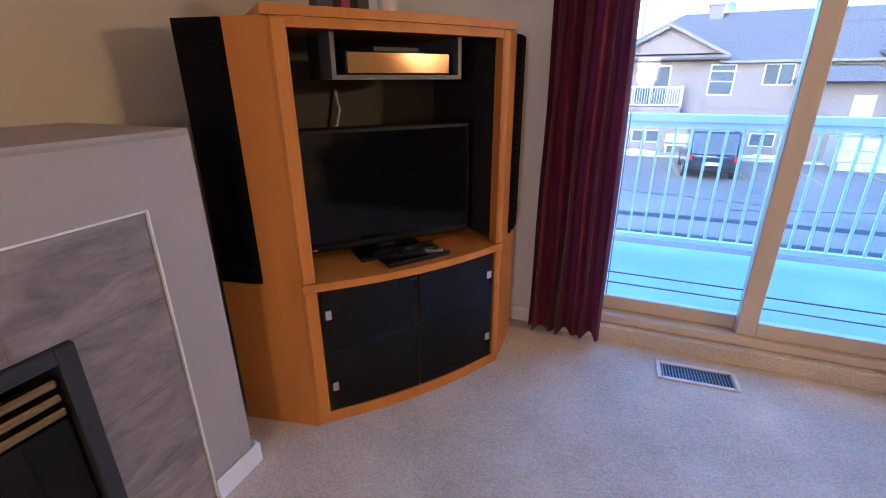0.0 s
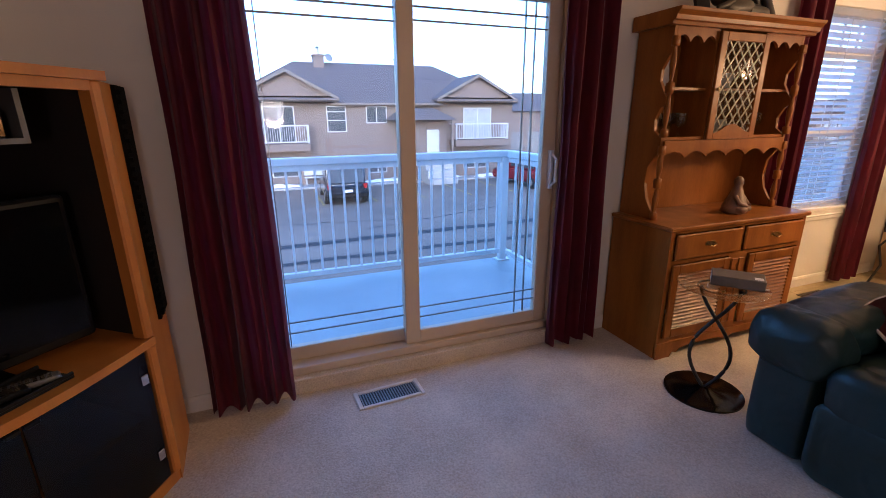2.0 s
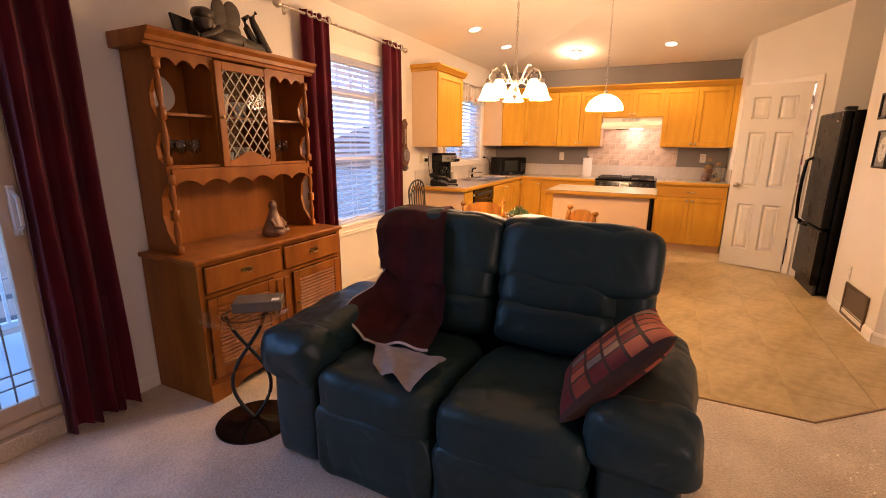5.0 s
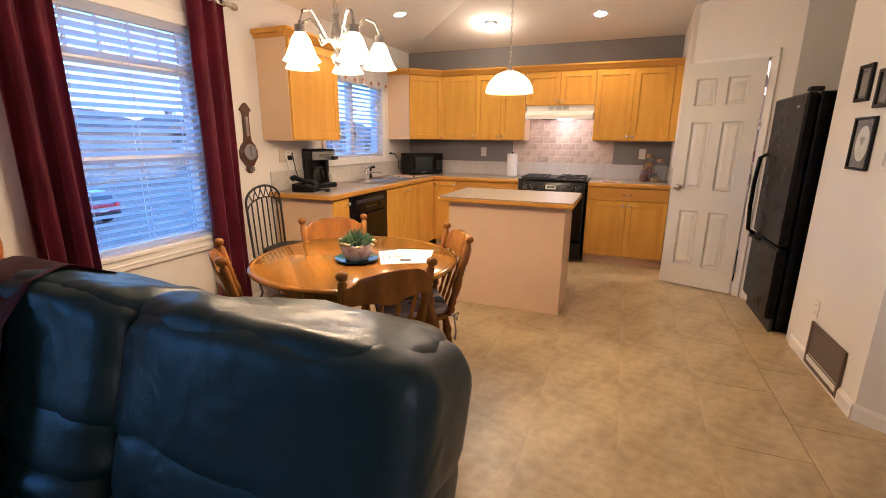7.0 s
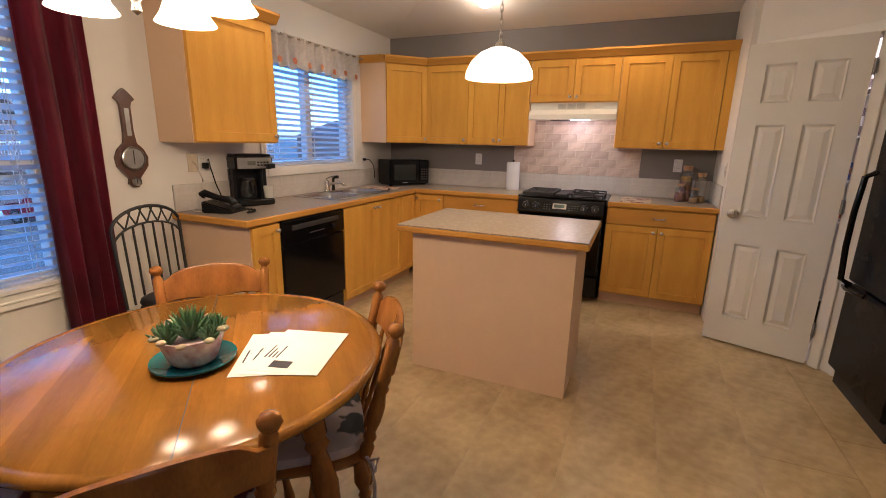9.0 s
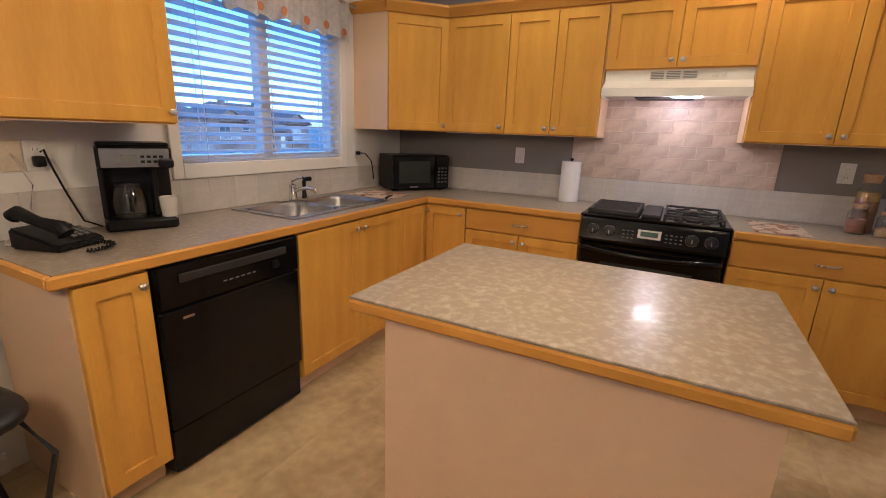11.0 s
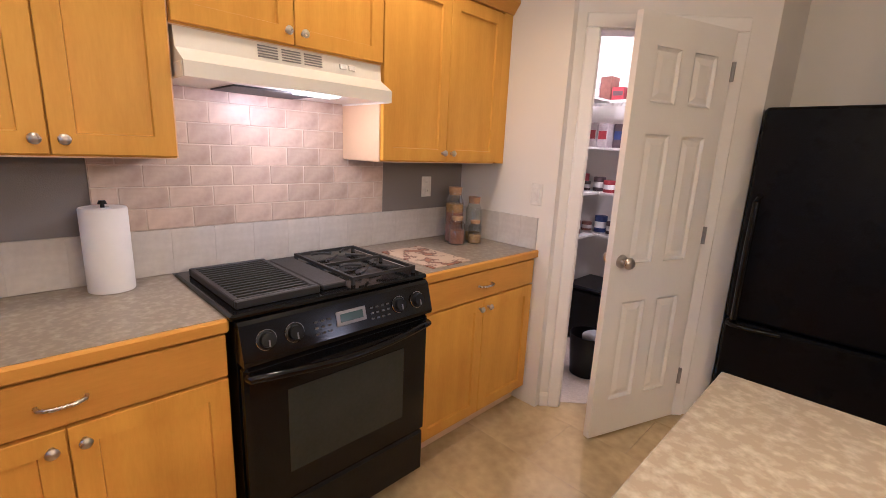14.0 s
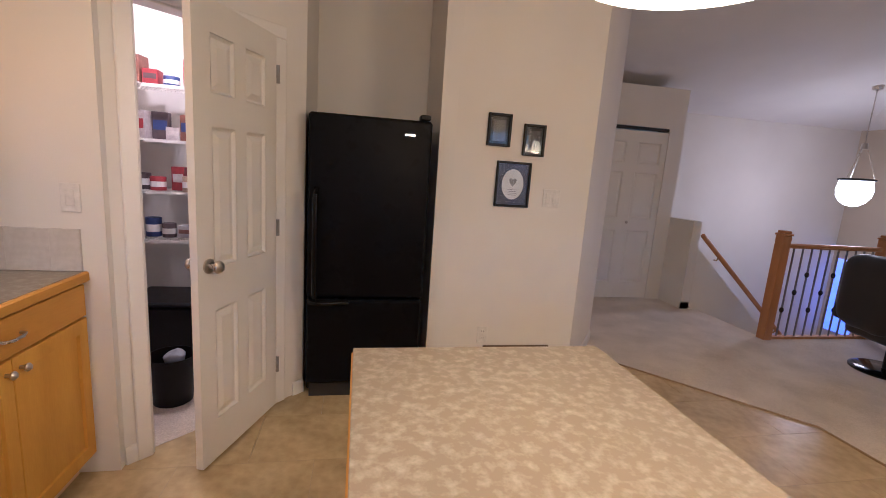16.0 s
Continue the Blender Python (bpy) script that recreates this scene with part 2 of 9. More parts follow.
# ---- building blocks ----
def part(name, bm, material, parent=None, label="", smooth=False, sharp=50):
    me = bpy.data.meshes.new(name)
    if smooth:
        for f in bm.faces:
            f.smooth = True
    bm.normal_update()
    bm.to_mesh(me)
    bm.free()
    for m in material if isinstance(material, (list, tuple)) else (material,):
        me.materials.append(m)
    ob = new(name, me)
    if parent is not None:
        ob.parent = parent
    if label:
        tagged(ob, label)
    if smooth:
        me.set_sharp_from_angle(angle=radians(sharp))
    return ob


def thing(name, m, label, category, group="", kind=""):
    ob = new(name)
    ob.empty_display_size = 0.05
    ob.matrix_world = m
    return tagged(ob, label, category, group, kind)


def box(bm, x0, y0, z0, x1, y1, z1, bevel=0.0, seg=1, mi=0):
    made = bmesh.ops.create_cube(bm, size=1.0)["verts"]
    bmesh.ops.transform(bm, matrix=Matrix.LocRotScale(((x0 + x1) / 2, (y0 + y1) / 2, (z0 + z1) / 2), None, (abs(x1 - x0), abs(y1 - y0), abs(z1 - z0))), verts=made)
    faces = {f for v in made for f in v.link_faces}
    if mi:
        for f in faces:
            f.material_index = mi
    if bevel:
        edges = list({e for v in made for e in v.link_edges})
        r = bmesh.ops.bevel(bm, geom=edges, offset=bevel, segments=seg, affect="EDGES", profile=0.5, clamp_overlap=True)
        if mi:
            for f in r["faces"]:
                f.material_index = mi
    return bm


def boxes(*rows, bevel=0.0):
    bm = bmesh.new()
    for r in rows:
        box(bm, *r, bevel=bevel)
    return bm


def cyl(bm, p0, p1, r0, r1=None, seg=16, caps=True):
    p0, p1 = Vector(p0), Vector(p1)
    d = p1 - p0
    q = d.to_track_quat("Z", "Y").to_matrix().to_4x4()
    bmesh.ops.create_cone(bm, cap_ends=caps, segments=seg, radius1=r0, radius2=r0 if r1 is None else r1, depth=d.length, matrix=Matrix.Translation((p0 + p1) / 2) @ q)
    return bm


def lathe(bm, profile, seg=20, m=None, a0=0.0, a1=360.0, sx=1.0):
    """Turn (radius, height) pairs round z."""
    m = m or Matrix()
    full = abs(a1 - a0) >= 359.9
    n = seg if full else seg + 1
    rings = []
    for r, z in profile:
        ring = []
        for i in range(n):
            a = radians(a0 + (a1 - a0) * i / seg)
            ring.append(bm.verts.new(m @ Vector((r * math.cos(a) * sx, r * math.sin(a), z))))
        rings.append(ring)
    for a, b in zip(rings, rings[1:]):
        for i in range(seg):
            j = (i + 1) % n
            try:
                bm.faces.new((a[i], a[j], b[j], b[i]))
            except ValueError:
                pass
    bmesh.ops.remove_doubles(bm, verts=[v for r in rings for v in r], dist=1e-5)
    return bm


def tube(bm, pts, r, seg=8, closed=False):
    pts = [Vector(p) for p in pts]
    rings = []
    n = len(pts)
    for i, p in enumerate(pts):
        a = pts[(i - 1) % n] if closed or i else p
        b = pts[(i + 1) % n] if closed or i < n - 1 else p
        d = (b - a).normalized()
        up = Vector((0, 0, 1)) if abs(d.z) < 0.95 else Vector((1, 0, 0))
        s = d.cross(up).normalized()
        t = s.cross(d)
        rr = r[i] if isinstance(r, (list, tuple)) else r
        rings.append([bm.verts.new(p + rr * (math.cos(2 * math.pi * k / seg) * s + math.sin(2 * math.pi * k / seg) * t)) for k in range(seg)])
    pairs = list(zip(rings, rings[1:])) + ([(rings[-1], rings[0])] if closed else [])
    for a, b in pairs:
        for k in range(seg):
            bm.faces.new((a[k], a[(k + 1) % seg], b[(k + 1) % seg], b[k]))
    if not closed:
        bm.faces.new(rings[0][::-1])
        bm.faces.new(rings[-1])
    return bm


def cushion(bm, cx, cy, cz, sx, sy, sz, e=0.35, nu=24, nv=14, warp=0.0, m=None, seed=0.0):
    """A puffy rounded block: superellipsoid with half sizes sx, sy, sz."""
    def p(v, k):
        return math.copysign(abs(v) ** k, v)
    m = m or Matrix()
    rows = []
    for j in range(nv + 1):
        v = -math.pi / 2 + math.pi * j / nv
        row = []
        for i in range(nu):
            u = 2 * math.pi * i / nu
            q = Vector((sx * p(math.cos(v), e) * p(math.cos(u), e), sy * p(math.cos(v), e) * p(math.sin(u), e), sz * p(math.sin(v), e)))
            if warp:
                w = (q + Vector((cx, cy, cz + seed))) * 7.0
                q += warp * noise.noise_vector(w) + 0.30 * warp * noise.noise_vector(w * 2.7)
            row.append(bm.verts.new(m @ (q + Vector((cx, cy, cz)))))
        rows.append(row)
    for a, b in zip(rows, rows[1:]):
        for i in range(nu):
            bm.faces.new((a[i], a[(i + 1) % nu], b[(i + 1) % nu], b[i]))
    bmesh.ops.remove_doubles(bm, verts=[v for r in (rows[0], rows[-1]) for v in r], dist=1e-4)
    return bm


def prism(bm, poly, z0, z1, m=None):
    """Extrude an outline of (x, y) upwards."""
    m = m or Matrix()
    lo = [bm.verts.new(m @ Vector((x, y, z0))) for x, y in poly]
    hi = [bm.verts.new(m @ Vector((x, y, z1))) for x, y in poly]
    bm.faces.new(lo[::-1])
    bm.faces.new(hi)
    k = len(poly)
    for i in range(k):
        bm.faces.new((lo[i], lo[(i + 1) % k], hi[(i + 1) % k], hi[i]))
    bmesh.ops.recalc_face_normals(bm, faces=bm.faces[:])
    return bm


UPRIGHT_X = Matrix(((1, 0, 0, 0), (0, 0, -1, 0), (0, 1, 0, 0), (0, 0, 0, 1)))  # outline x, y -> x, z; depth along -y


def structure(name, bm, material, label="", category=""):
    return tagged(part(name, bm, material), label, category, kind="structure")


def holed(x0, x1, z0, z1, holes):
    """Rectangles that cover x0..x1, z0..z1 but for the holes (x0, x1, z0, z1), which stand side by side."""
    out, x = [], x0
    for a, b, c, d in sorted(holes):
        out += [(x, a, z0, z1), (a, b, z0, c), (a, b, d, z1)]
        x = b
    out.append((x, x1, z0, z1))
    return [r for r in out if r[1] - r[0] > 1e-4 and r[3] - r[2] > 1e-4]


# ---- the rooms ----
N, EAST, WEST, SOUTH = 3.04, 8.42, -1.05, -4.2
SLIDER, DWIN, KWIN = (0.36, 2.19, 0.09, 2.08), (4.11, 5.03, 0.675, 2.10), (6.46, 7.64, 1.17, 2.06)
structure("wall_north", boxes(*[(a, N, c, b, N + 0.16, d) for a, b, c, d in holed(WEST - 0.15, EAST + 0.15, -0.3, 2.75, [SLIDER, DWIN, KWIN])]), WALL, "cream painted wall with patio door and windows", "wall")
structure("wall_east", boxes((EAST, -0.30, -0.3, EAST + 0.15, N, 2.75)), TAUPE, "taupe painted kitchen wall behind the cabinets", "wall")
structure("wall_west", boxes((WEST - 0.15, SOUTH - 0.15, -2.0, WEST, N, 3.25)), WALL_SHADED, "painted wall behind the fireplace, its dim light put into the colour", "wall")
structure("wall_south", boxes((WEST, SOUTH - 0.15, -2.0, 8.57, SOUTH, 3.25)), WALL, "tall cream wall behind the stairwell", "wall")


def slab_wall(name, a, b, z0, z1, thick, material=None, holes=(), label="cream painted wall"):
    """A wall from a to b; its room face is the line itself, its thickness lies to the right of a -> b."""
    a, b = Vector((*a, 0)), Vector((*b, 0))
    d = b - a
    ob = structure(name, boxes(*[(p, -thick, r, q, 0, s) for p, q, r, s in holed(0, d.length, z0, z1, holes)]), material or WALL, label, "wall")
    ob.matrix_world = Matrix.Translation(a) @ Matrix.Rotation(math.atan2(d.y, d.x), 4, "Z")
    return ob


DA, DB = Vector((7.745, -0.320, 0)), Vector((7.045, -0.967, 0))
DIAG = (DB - DA).normalized()
DLEN = (DB - DA).length
slab_wall("wall_pantry_side", (7.745, -0.28), (EAST, -0.28), -0.1, 3.2, 0.10)
DOOR_A, DOOR_B = 0.105, 0.757
slab_wall("wall_pantry_door", tuple(DB[:2]), tuple(DA[:2]), 0, 3.2, 0.11, holes=[(DLEN - DOOR_B, DLEN - DOOR_A, 0, 2.05)])
slab_wall("wall_alcove_east", (7.045, -1.62), (7.045, -0.967), 0, 3.2, 0.09)
slab_wall("wall_alcove_back", (6.27, -1.62), (7.045, -1.62), 0, 3.2, 0.1)
slab_wall("wall_alcove_west", (6.27, -0.99), (6.27, -1.62), 0, 3.2, 0.1)
slab_wall("wall_picture", (5.25, -0.99), (6.17, -0.99), 0, 3.2, 0.1, label="cream painted wall with framed pictures")
slab_wall("wall_angled", (4.63, -1.80), (5.25, -0.99), 0, 3.2, 0.1)
slab_wall("wall_hall", (4.63, -3.12), (4.63, -1.80), 0, 3.2, 0.1)
CLOSET = (3.14, 4.05, 0.0, 2.09)
structure("wall_closet", boxes(*[(a, -3.22, c, b, -3.12, d) for a, b, c, d in holed(2.95, 4.63, 0, 2.55, [CLOSET])], (2.95, SOUTH, 0, 3.04, -3.22, 2.55), (3.04, SOUTH, 2.46, 4.73, -3.22, 2.55)), WALL, "closet wall with a plant ledge on top", "wall")
structure("knee_wall", boxes((2.84, -3.12, -0.3, 2.95, -2.72, 1.05)), WALL, "short half wall at the stair head", "wall")
pantry = boxes((EAST, -1.85, -0.1, EAST + 0.1, -0.38, 3.2), (7.14, -1.95, -0.1, EAST + 0.1, -1.85, 3.2))
structure("wall_pantry_inside", pantry, WALL, "white pantry wall behind the shelves", "wall")

# hipped vault over the whole floor
bm = bmesh.new()
half = (N - SOUTH) / 2
Z0, ZR = 2.49, 2.49 + 0.185 * half
for lift, flip in ((0.0, False), (0.12, True)):
    g = 0.16 if flip else 0.0
    c = [bm.verts.new(p) for p in ((WEST - g, SOUTH - g, Z0 + lift), (EAST + g, SOUTH - g, Z0 + lift), (EAST + g, N + g, Z0 + lift), (WEST - g, N + g, Z0 + lift), (WEST + half, N - half, ZR + lift), (EAST - half, N - half, ZR + lift))]
    for f in ((0, 1, 5, 4), (1, 2, 5), (2, 3, 4, 5), (3, 0, 4)):
        bm.faces.new([c[i] for i in (f if flip else f[::-1])])
structure("ceiling", bm, CEIL, "textured cream vaulted ceiling", "ceiling")

# floors: carpet with the stair void, vinyl under the kitchen
SEAM = 3.855
structure("floor", boxes((WEST, -1.84, -0.25, EAST, N + 0.0, -0.012), (2.74, SOUTH, -0.25, EAST, -1.84, -0.012)), GROUT, "subfloor under carpet and vinyl", "floor")
bm = bmesh.new()
prism(bm, [(WEST, -1.84), (2.74, -1.84), (2.74, -3.2), (4.63, -3.2), (4.63, -1.80), (4.86, -1.50), (SEAM, -0.33), (SEAM, N), (WEST, N)], -0.012, 0.004)
structure("carpet", bm, CARPET, "beige cut pile wall-to-wall carpet", "carpet")
bm = bmesh.new()
tube(bm, [(SEAM, N, 0.004), (SEAM, -0.33, 0.004), (4.86, -1.50, 0.004)], 0.008, 6)
structure("floor_seam", bm, mat("seam_strip", (0.30, 0.20, 0.10), None, 20, 0.5), "thin wooden strip between carpet and vinyl", "trim")
bm = bmesh.new()
prism(bm, [(7.745, -0.375), (EAST, -0.38), (EAST, -1.85), (7.1, -1.85), (7.1, -0.98)], -0.012, 0.003)
structure("pantry_floor", bm, CARPET, "beige carpet in the pantry", "carpet")

# stairs down and the lower landing
for i in range(8):
    structure("stair_step", boxes((2.74 - 0.26 * (i + 1), -2.72, -0.18 * (i + 1) - 0.3, 2.74 - 0.26 * i + 0.02, -1.90, -0.18 * (i + 1)), bevel=0.01), CARPET, "carpeted stair step going down", "step")
structure("lower_floor", boxes((WEST, SOUTH, -2.0, 2.95, -1.84, -1.62)), CARPET, "carpeted floor of the lower entry", "floor")
structure("wall_stair_north", boxes((WEST, -1.90, -1.62, 2.74, -1.84, -0.012)), WALL, "cream wall beside the stairs", "wall")
bm = bmesh.new()
prism(bm, [(2.838, -0.3), (2.838, 0.74), (0.4, -1.45), (0.4, -1.60), (2.838, -1.60)], 2.72, 2.80, UPRIGHT_X)
structure("stair_knee_wall", bm, WALL, "sloping half wall beside the stairs", "wall")
structure("wall_stair_end", boxes((2.85, SOUTH, -1.62, 2.95, -1.84, -0.25)), WALL, "cream wall under the stair head", "wall")


def baseboard(a, b, h=0.085):
    a, b = Vector((*a, 0)), Vector((*b, 0))
    d = b - a
    bm = bmesh.new()
    prism(bm, [(0, 0), (0.013, 0), (0.013, h - 0.02), (0.006, h), (0, h)], 0, d.length, Matrix(((0, 0, 1, 0), (1, 0, 0, 0), (0, 1, 0, 0), (0, 0, 0, 1))))
    ob = structure("baseboard", bm, TRIM, "white painted baseboard", "baseboard")
    ob.matrix_world = Matrix.Translation(a) @ Matrix.Rotation(math.atan2(d.y, d.x), 4, "Z")


for a, b in (((0.30, N), (WEST, N)), ((5.62, N), (2.26, N)), ((5.25, -0.99), (6.17, -0.99)), ((4.63, -1.80), (5.25, -0.99)), ((4.63, -3.12), (4.63, -1.80)), ((2.95, -2.72), (2.84, -2.72)), ((7.70, -0.362), (7.745, -0.320)), ((7.045, -0.967), (7.10, -0.916))):
    baseboard(a, b)

# ---- lamps ----
for i in range(5):
    a = radians(72 * i + 20)
    lamp("chandelier_bulb", (4.577 + 0.2 * math.cos(a), 1.562 + 0.2 * math.sin(a), 1.74), 3.2)
lamp("pendant_bulb", (6.275, 1.118, 1.775), 4.2)
for x, y, z, watts in ((6.03, 2.49, 2.57, 8.5), (7.03, 2.46, 2.57, 8.5), (7.76, 0.57, 2.57, 11.0)):
    lamp("ceiling_spot", (x, y, z), watts, radius=0.05, spot=130)
lamp("flush_bulb", (7.75, 1.71, 2.50), 2.5)
lamp("hood_bulb", (8.12, 0.93, 1.585), 2.3, (1, 0.60, 0.42), 0.06)
lamp("pantry_bulb", (7.85, -1.1, 2.4), 15, (1, 0.66, 0.47))
lamp("entry_bulb", (0.75, -2.76, 1.36), 11, (1, 0.62, 0.44), 0.15)


# ---- windows and doors ----
def window_thing(name, label):
    return thing(name, Matrix(), label, "window", kind="structure")


def pane(x0, z0, x1, z1, y, parent, material=None):
    ob = part("pane", boxes((x0, y - 0.003, z0, x1, y + 0.003, z1)), material or GLASS, parent)
    ob.visible_shadow = False
    return ob


def ring_frame(x0, x1, z0, z1, y0, y1, w, wb=None, wt=None, bevel=0.004):
    wb, wt = wb or w, wt or w
    return boxes((x0, y0, z0, x0 + w, y1, z1), (x1 - w, y0, z0, x1, y1, z1), (x0 + w, y0, z0, x1 - w, y1, z0 + wb), (x0 + w, y0, z1 - wt, x1 - w, y1, z1), bevel=bevel)


# patio door: two tall sashes with thin inner grid lines
a, b, c, d = SLIDER
door = thing("door_1", Matrix(), "sliding glass patio door in an almond vinyl frame", "patio door", kind="structure")
part("door_frame", ring_frame(a, b, c, d, N - 0.01, N + 0.15, 0.035, 0.045), VINW, door)
mid = (a + b) / 2
for x0, x1, y in ((a + 0.035, mid + 0.045, N + 0.075), (mid - 0.045, b - 0.035, N + 0.02)):
    sash = part("sash", ring_frame(x0, x1, c + 0.045, d - 0.035, y, y + 0.045, 0.085 if y < N + 0.05 else 0.08, 0.075), VINW, door)
    gx0, gx1, gz0, gz1 = x0 + 0.08, x1 - 0.08, c + 0.118, d - 0.112
    pane(gx0, gz0, gx1, gz1, y + 0.022, door)
    lines = []
    for k in (0.075, 0.135):
        lines += [(gx0, y + 0.016, gz0 + k, gx1, y + 0.0285, gz0 + k + 0.007), (gx0, y + 0.016, gz1 - k - 0.007, gx1, y + 0.0285, gz1 - k)]
        lines += [(gx1 - k - 0.005, y + 0.0165, gz0, gx1 - k, y + 0.028, gz1)] if y < N + 0.05 else [(gx0 + k, y + 0.0165, gz0, gx0 + k + 0.005, y + 0.028, gz1)]
    part("grid_line", boxes(*lines), GREY, door, "thin grey grid lines inside the glass")
bm = boxes((b - 0.085, N - 0.012, 0.98, b - 0.06, N + 0.02, 1.20), bevel=0.004)
tube(bm, [(b - 0.072, N - 0.01, 1.00), (b - 0.072, N - 0.05, 1.03), (b - 0.072, N - 0.05, 1.15), (b - 0.072, N - 0.01, 1.18)], 0.009)
part("handle", bm, ALU, door, "white pull handle")
structure("door_threshold", boxes((a - 0.02, N - 0.05, 0.0, b + 0.03, N + 0.02, 0.088), bevel=0.006), CARPET, "carpet covered step under the patio door", "threshold")
structure("trim", boxes((a - 0.02, N - 0.02, 2.08, b + 0.02, N - 0.002, 2.17), bevel=0.004), TRIM, "painted head trim over the patio door", "trim")

# dining window: transom over a hung sash
a, b, c, d = DWIN
win = window_thing("window_1", "dining window with a transom and white sill trim")
part("window_frame", ring_frame(a, b, c, d, N + 0.05, N + 0.13, 0.035), TRIM, win)
part("sash", boxes((a + 0.035, N + 0.06, 1.80, b - 0.035, N + 0.11, 1.86), (a + 0.035, N + 0.06, 1.22, b - 0.035, N + 0.11, 1.275), bevel=0.004), TRIM, win)
part("muntin", boxes(*[(a + (b - a) * k / 5 - 0.009, N + 0.085, 1.86, a + (b - a) * k / 5 + 0.009, N + 0.10, d - 0.035) for k in (1, 2, 3, 4)]), TRIM, win)
pane(a + 0.035, c + 0.035, b - 0.035, 1.22, N + 0.09, win)
pane(a + 0.035, 1.275, b - 0.035, 1.80, N + 0.09, win)
pane(a + 0.035, 1.86, b - 0.035, d - 0.035, N + 0.093, win)
part("window_sill", boxes((a - 0.04, N - 0.035, c - 0.028, b + 0.04, N + 0.05, c - 0.001), (a - 0.02, N - 0.022, c - 0.105, b + 0.02, N - 0.001, c - 0.028), (a - 0.02, N - 0.028, c - 0.075, b + 0.02, N - 0.002, c - 0.06), bevel=0.004), TRIM, win, "white moulded sill and apron")
part("head_trim", boxes((a - 0.03, N - 0.02, d, b + 0.03, N - 0.001, d + 0.085), bevel=0.004), TRIM, win)

# kitchen window: two side by side panes, cased all round
a, b, c, d = KWIN
win = window_thing("window_2", "kitchen slider window with white casing")
part("window_frame", ring_frame(a, b, c, d, N + 0.05, N + 0.13, 0.035), TRIM, win)
part("mullion", boxes(((a + b) / 2 - 0.035, N + 0.05, c, (a + b) / 2 + 0.035, N + 0.12, d), bevel=0.004), TRIM, win)
pane(a + 0.035, c + 0.035, (a + b) / 2 - 0.035, d - 0.035, N + 0.09, win)
pane((a + b) / 2 + 0.035, c + 0.035, b - 0.035, d - 0.035, N + 0.09, win)
part("casing", ring_frame(a - 0.055, b + 0.055, c - 0.075, d + 0.055, N - 0.02, N - 0.001, 0.055, 0.075), TRIM, win, "white painted casing")


def blind(x0, x1, z0, z1, y, pitch, label, tilt):
    ob = thing("window_blind", Matrix(), label, "blind")
    part("headrail", boxes((x0, y - 0.028, z1 - 0.05, x1, y + 0.022, z1), bevel=0.004), BLIND, ob)
    part("bottom_rail", boxes((x0, y - 0.025, z0, x1, y + 0.025, z0 + 0.018), bevel=0.004), BLIND, ob)
    first = None
    z = z0 + 0.018 + pitch * 0.7
    while z < z1 - 0.05:
        if first is None:
            bm = bmesh.new()
            box(bm, x0, -0.024, -0.0015, x1, 0.024, 0.0015)
            first = part("slat", bm, BLIND, ob)
            s = first
        else:
            s = new("slat", first.data)
            s.parent = ob
        s.matrix_basis = Matrix.Translation((0, y, z)) @ Matrix.Rotation(radians(tilt), 4, "X")
        z += pitch
    n = 3
    for i in range(n):
        x = x0 + (x1 - x0) * (0.12 + 0.76 * i / (n - 1))
        part("ladder_cord", boxes((x - 0.0015, y - 0.027, z0, x + 0.0015, y - 0.024, z1), (x - 0.0015, y + 0.024, z0, x + 0.0015, y + 0.027, z1)), BLIND, ob)
    part("tilt_cord", boxes((x1 - 0.10, y - 0.033, z0 + 0.35, x1 - 0.097, y - 0.030, z1 - 0.04), (x1 - 0.13, y - 0.033, z0 + 0.55, x1 - 0.127, y - 0.030, z1 - 0.04)), BLIND, ob)


blind(DWIN[0] + 0.012, DWIN[1] - 0.012, DWIN[2] + 0.004, DWIN[3] - 0.002, N + 0.024, 0.046, "white horizontal slat blind, slats open, in the dining window", -30)
blind(KWIN[0] + 0.012, KWIN[1] - 0.012, KWIN[2] + 0.004, KWIN[3] - 0.002, N + 0.024, 0.046, "white horizontal slat blind, slats open, over the sink", -20)

# six-panel pantry door, ajar
RAIL = Matrix.Rotation(math.atan2(DIAG.y, DIAG.x), 4, "Z")
casing = thing("door_casing", Matrix.Translation(DA) @ RAIL, "white casing round the pantry doorway", "door casing", kind="structure")
part("jamb", boxes((DOOR_A, 0.001, 0, DOOR_A + 0.018, 0.109, 2.03), (DOOR_B - 0.018, 0.001, 0, DOOR_B, 0.109, 2.03), (DOOR_A, 0.001, 2.03, DOOR_B, 0.109, 2.049), bevel=0.003), TRIM, casing)
part("casing", boxes((DOOR_A - 0.06, -0.018, 0, DOOR_A + 0.006, -0.001, 2.04), (DOOR_B - 0.006, -0.018, 0, DOOR_B + 0.06, -0.001, 2.04), (DOOR_A - 0.06, -0.0185, 2.04, DOOR_B + 0.06, -0.001, 2.105), bevel=0.005), TRIM, casing)


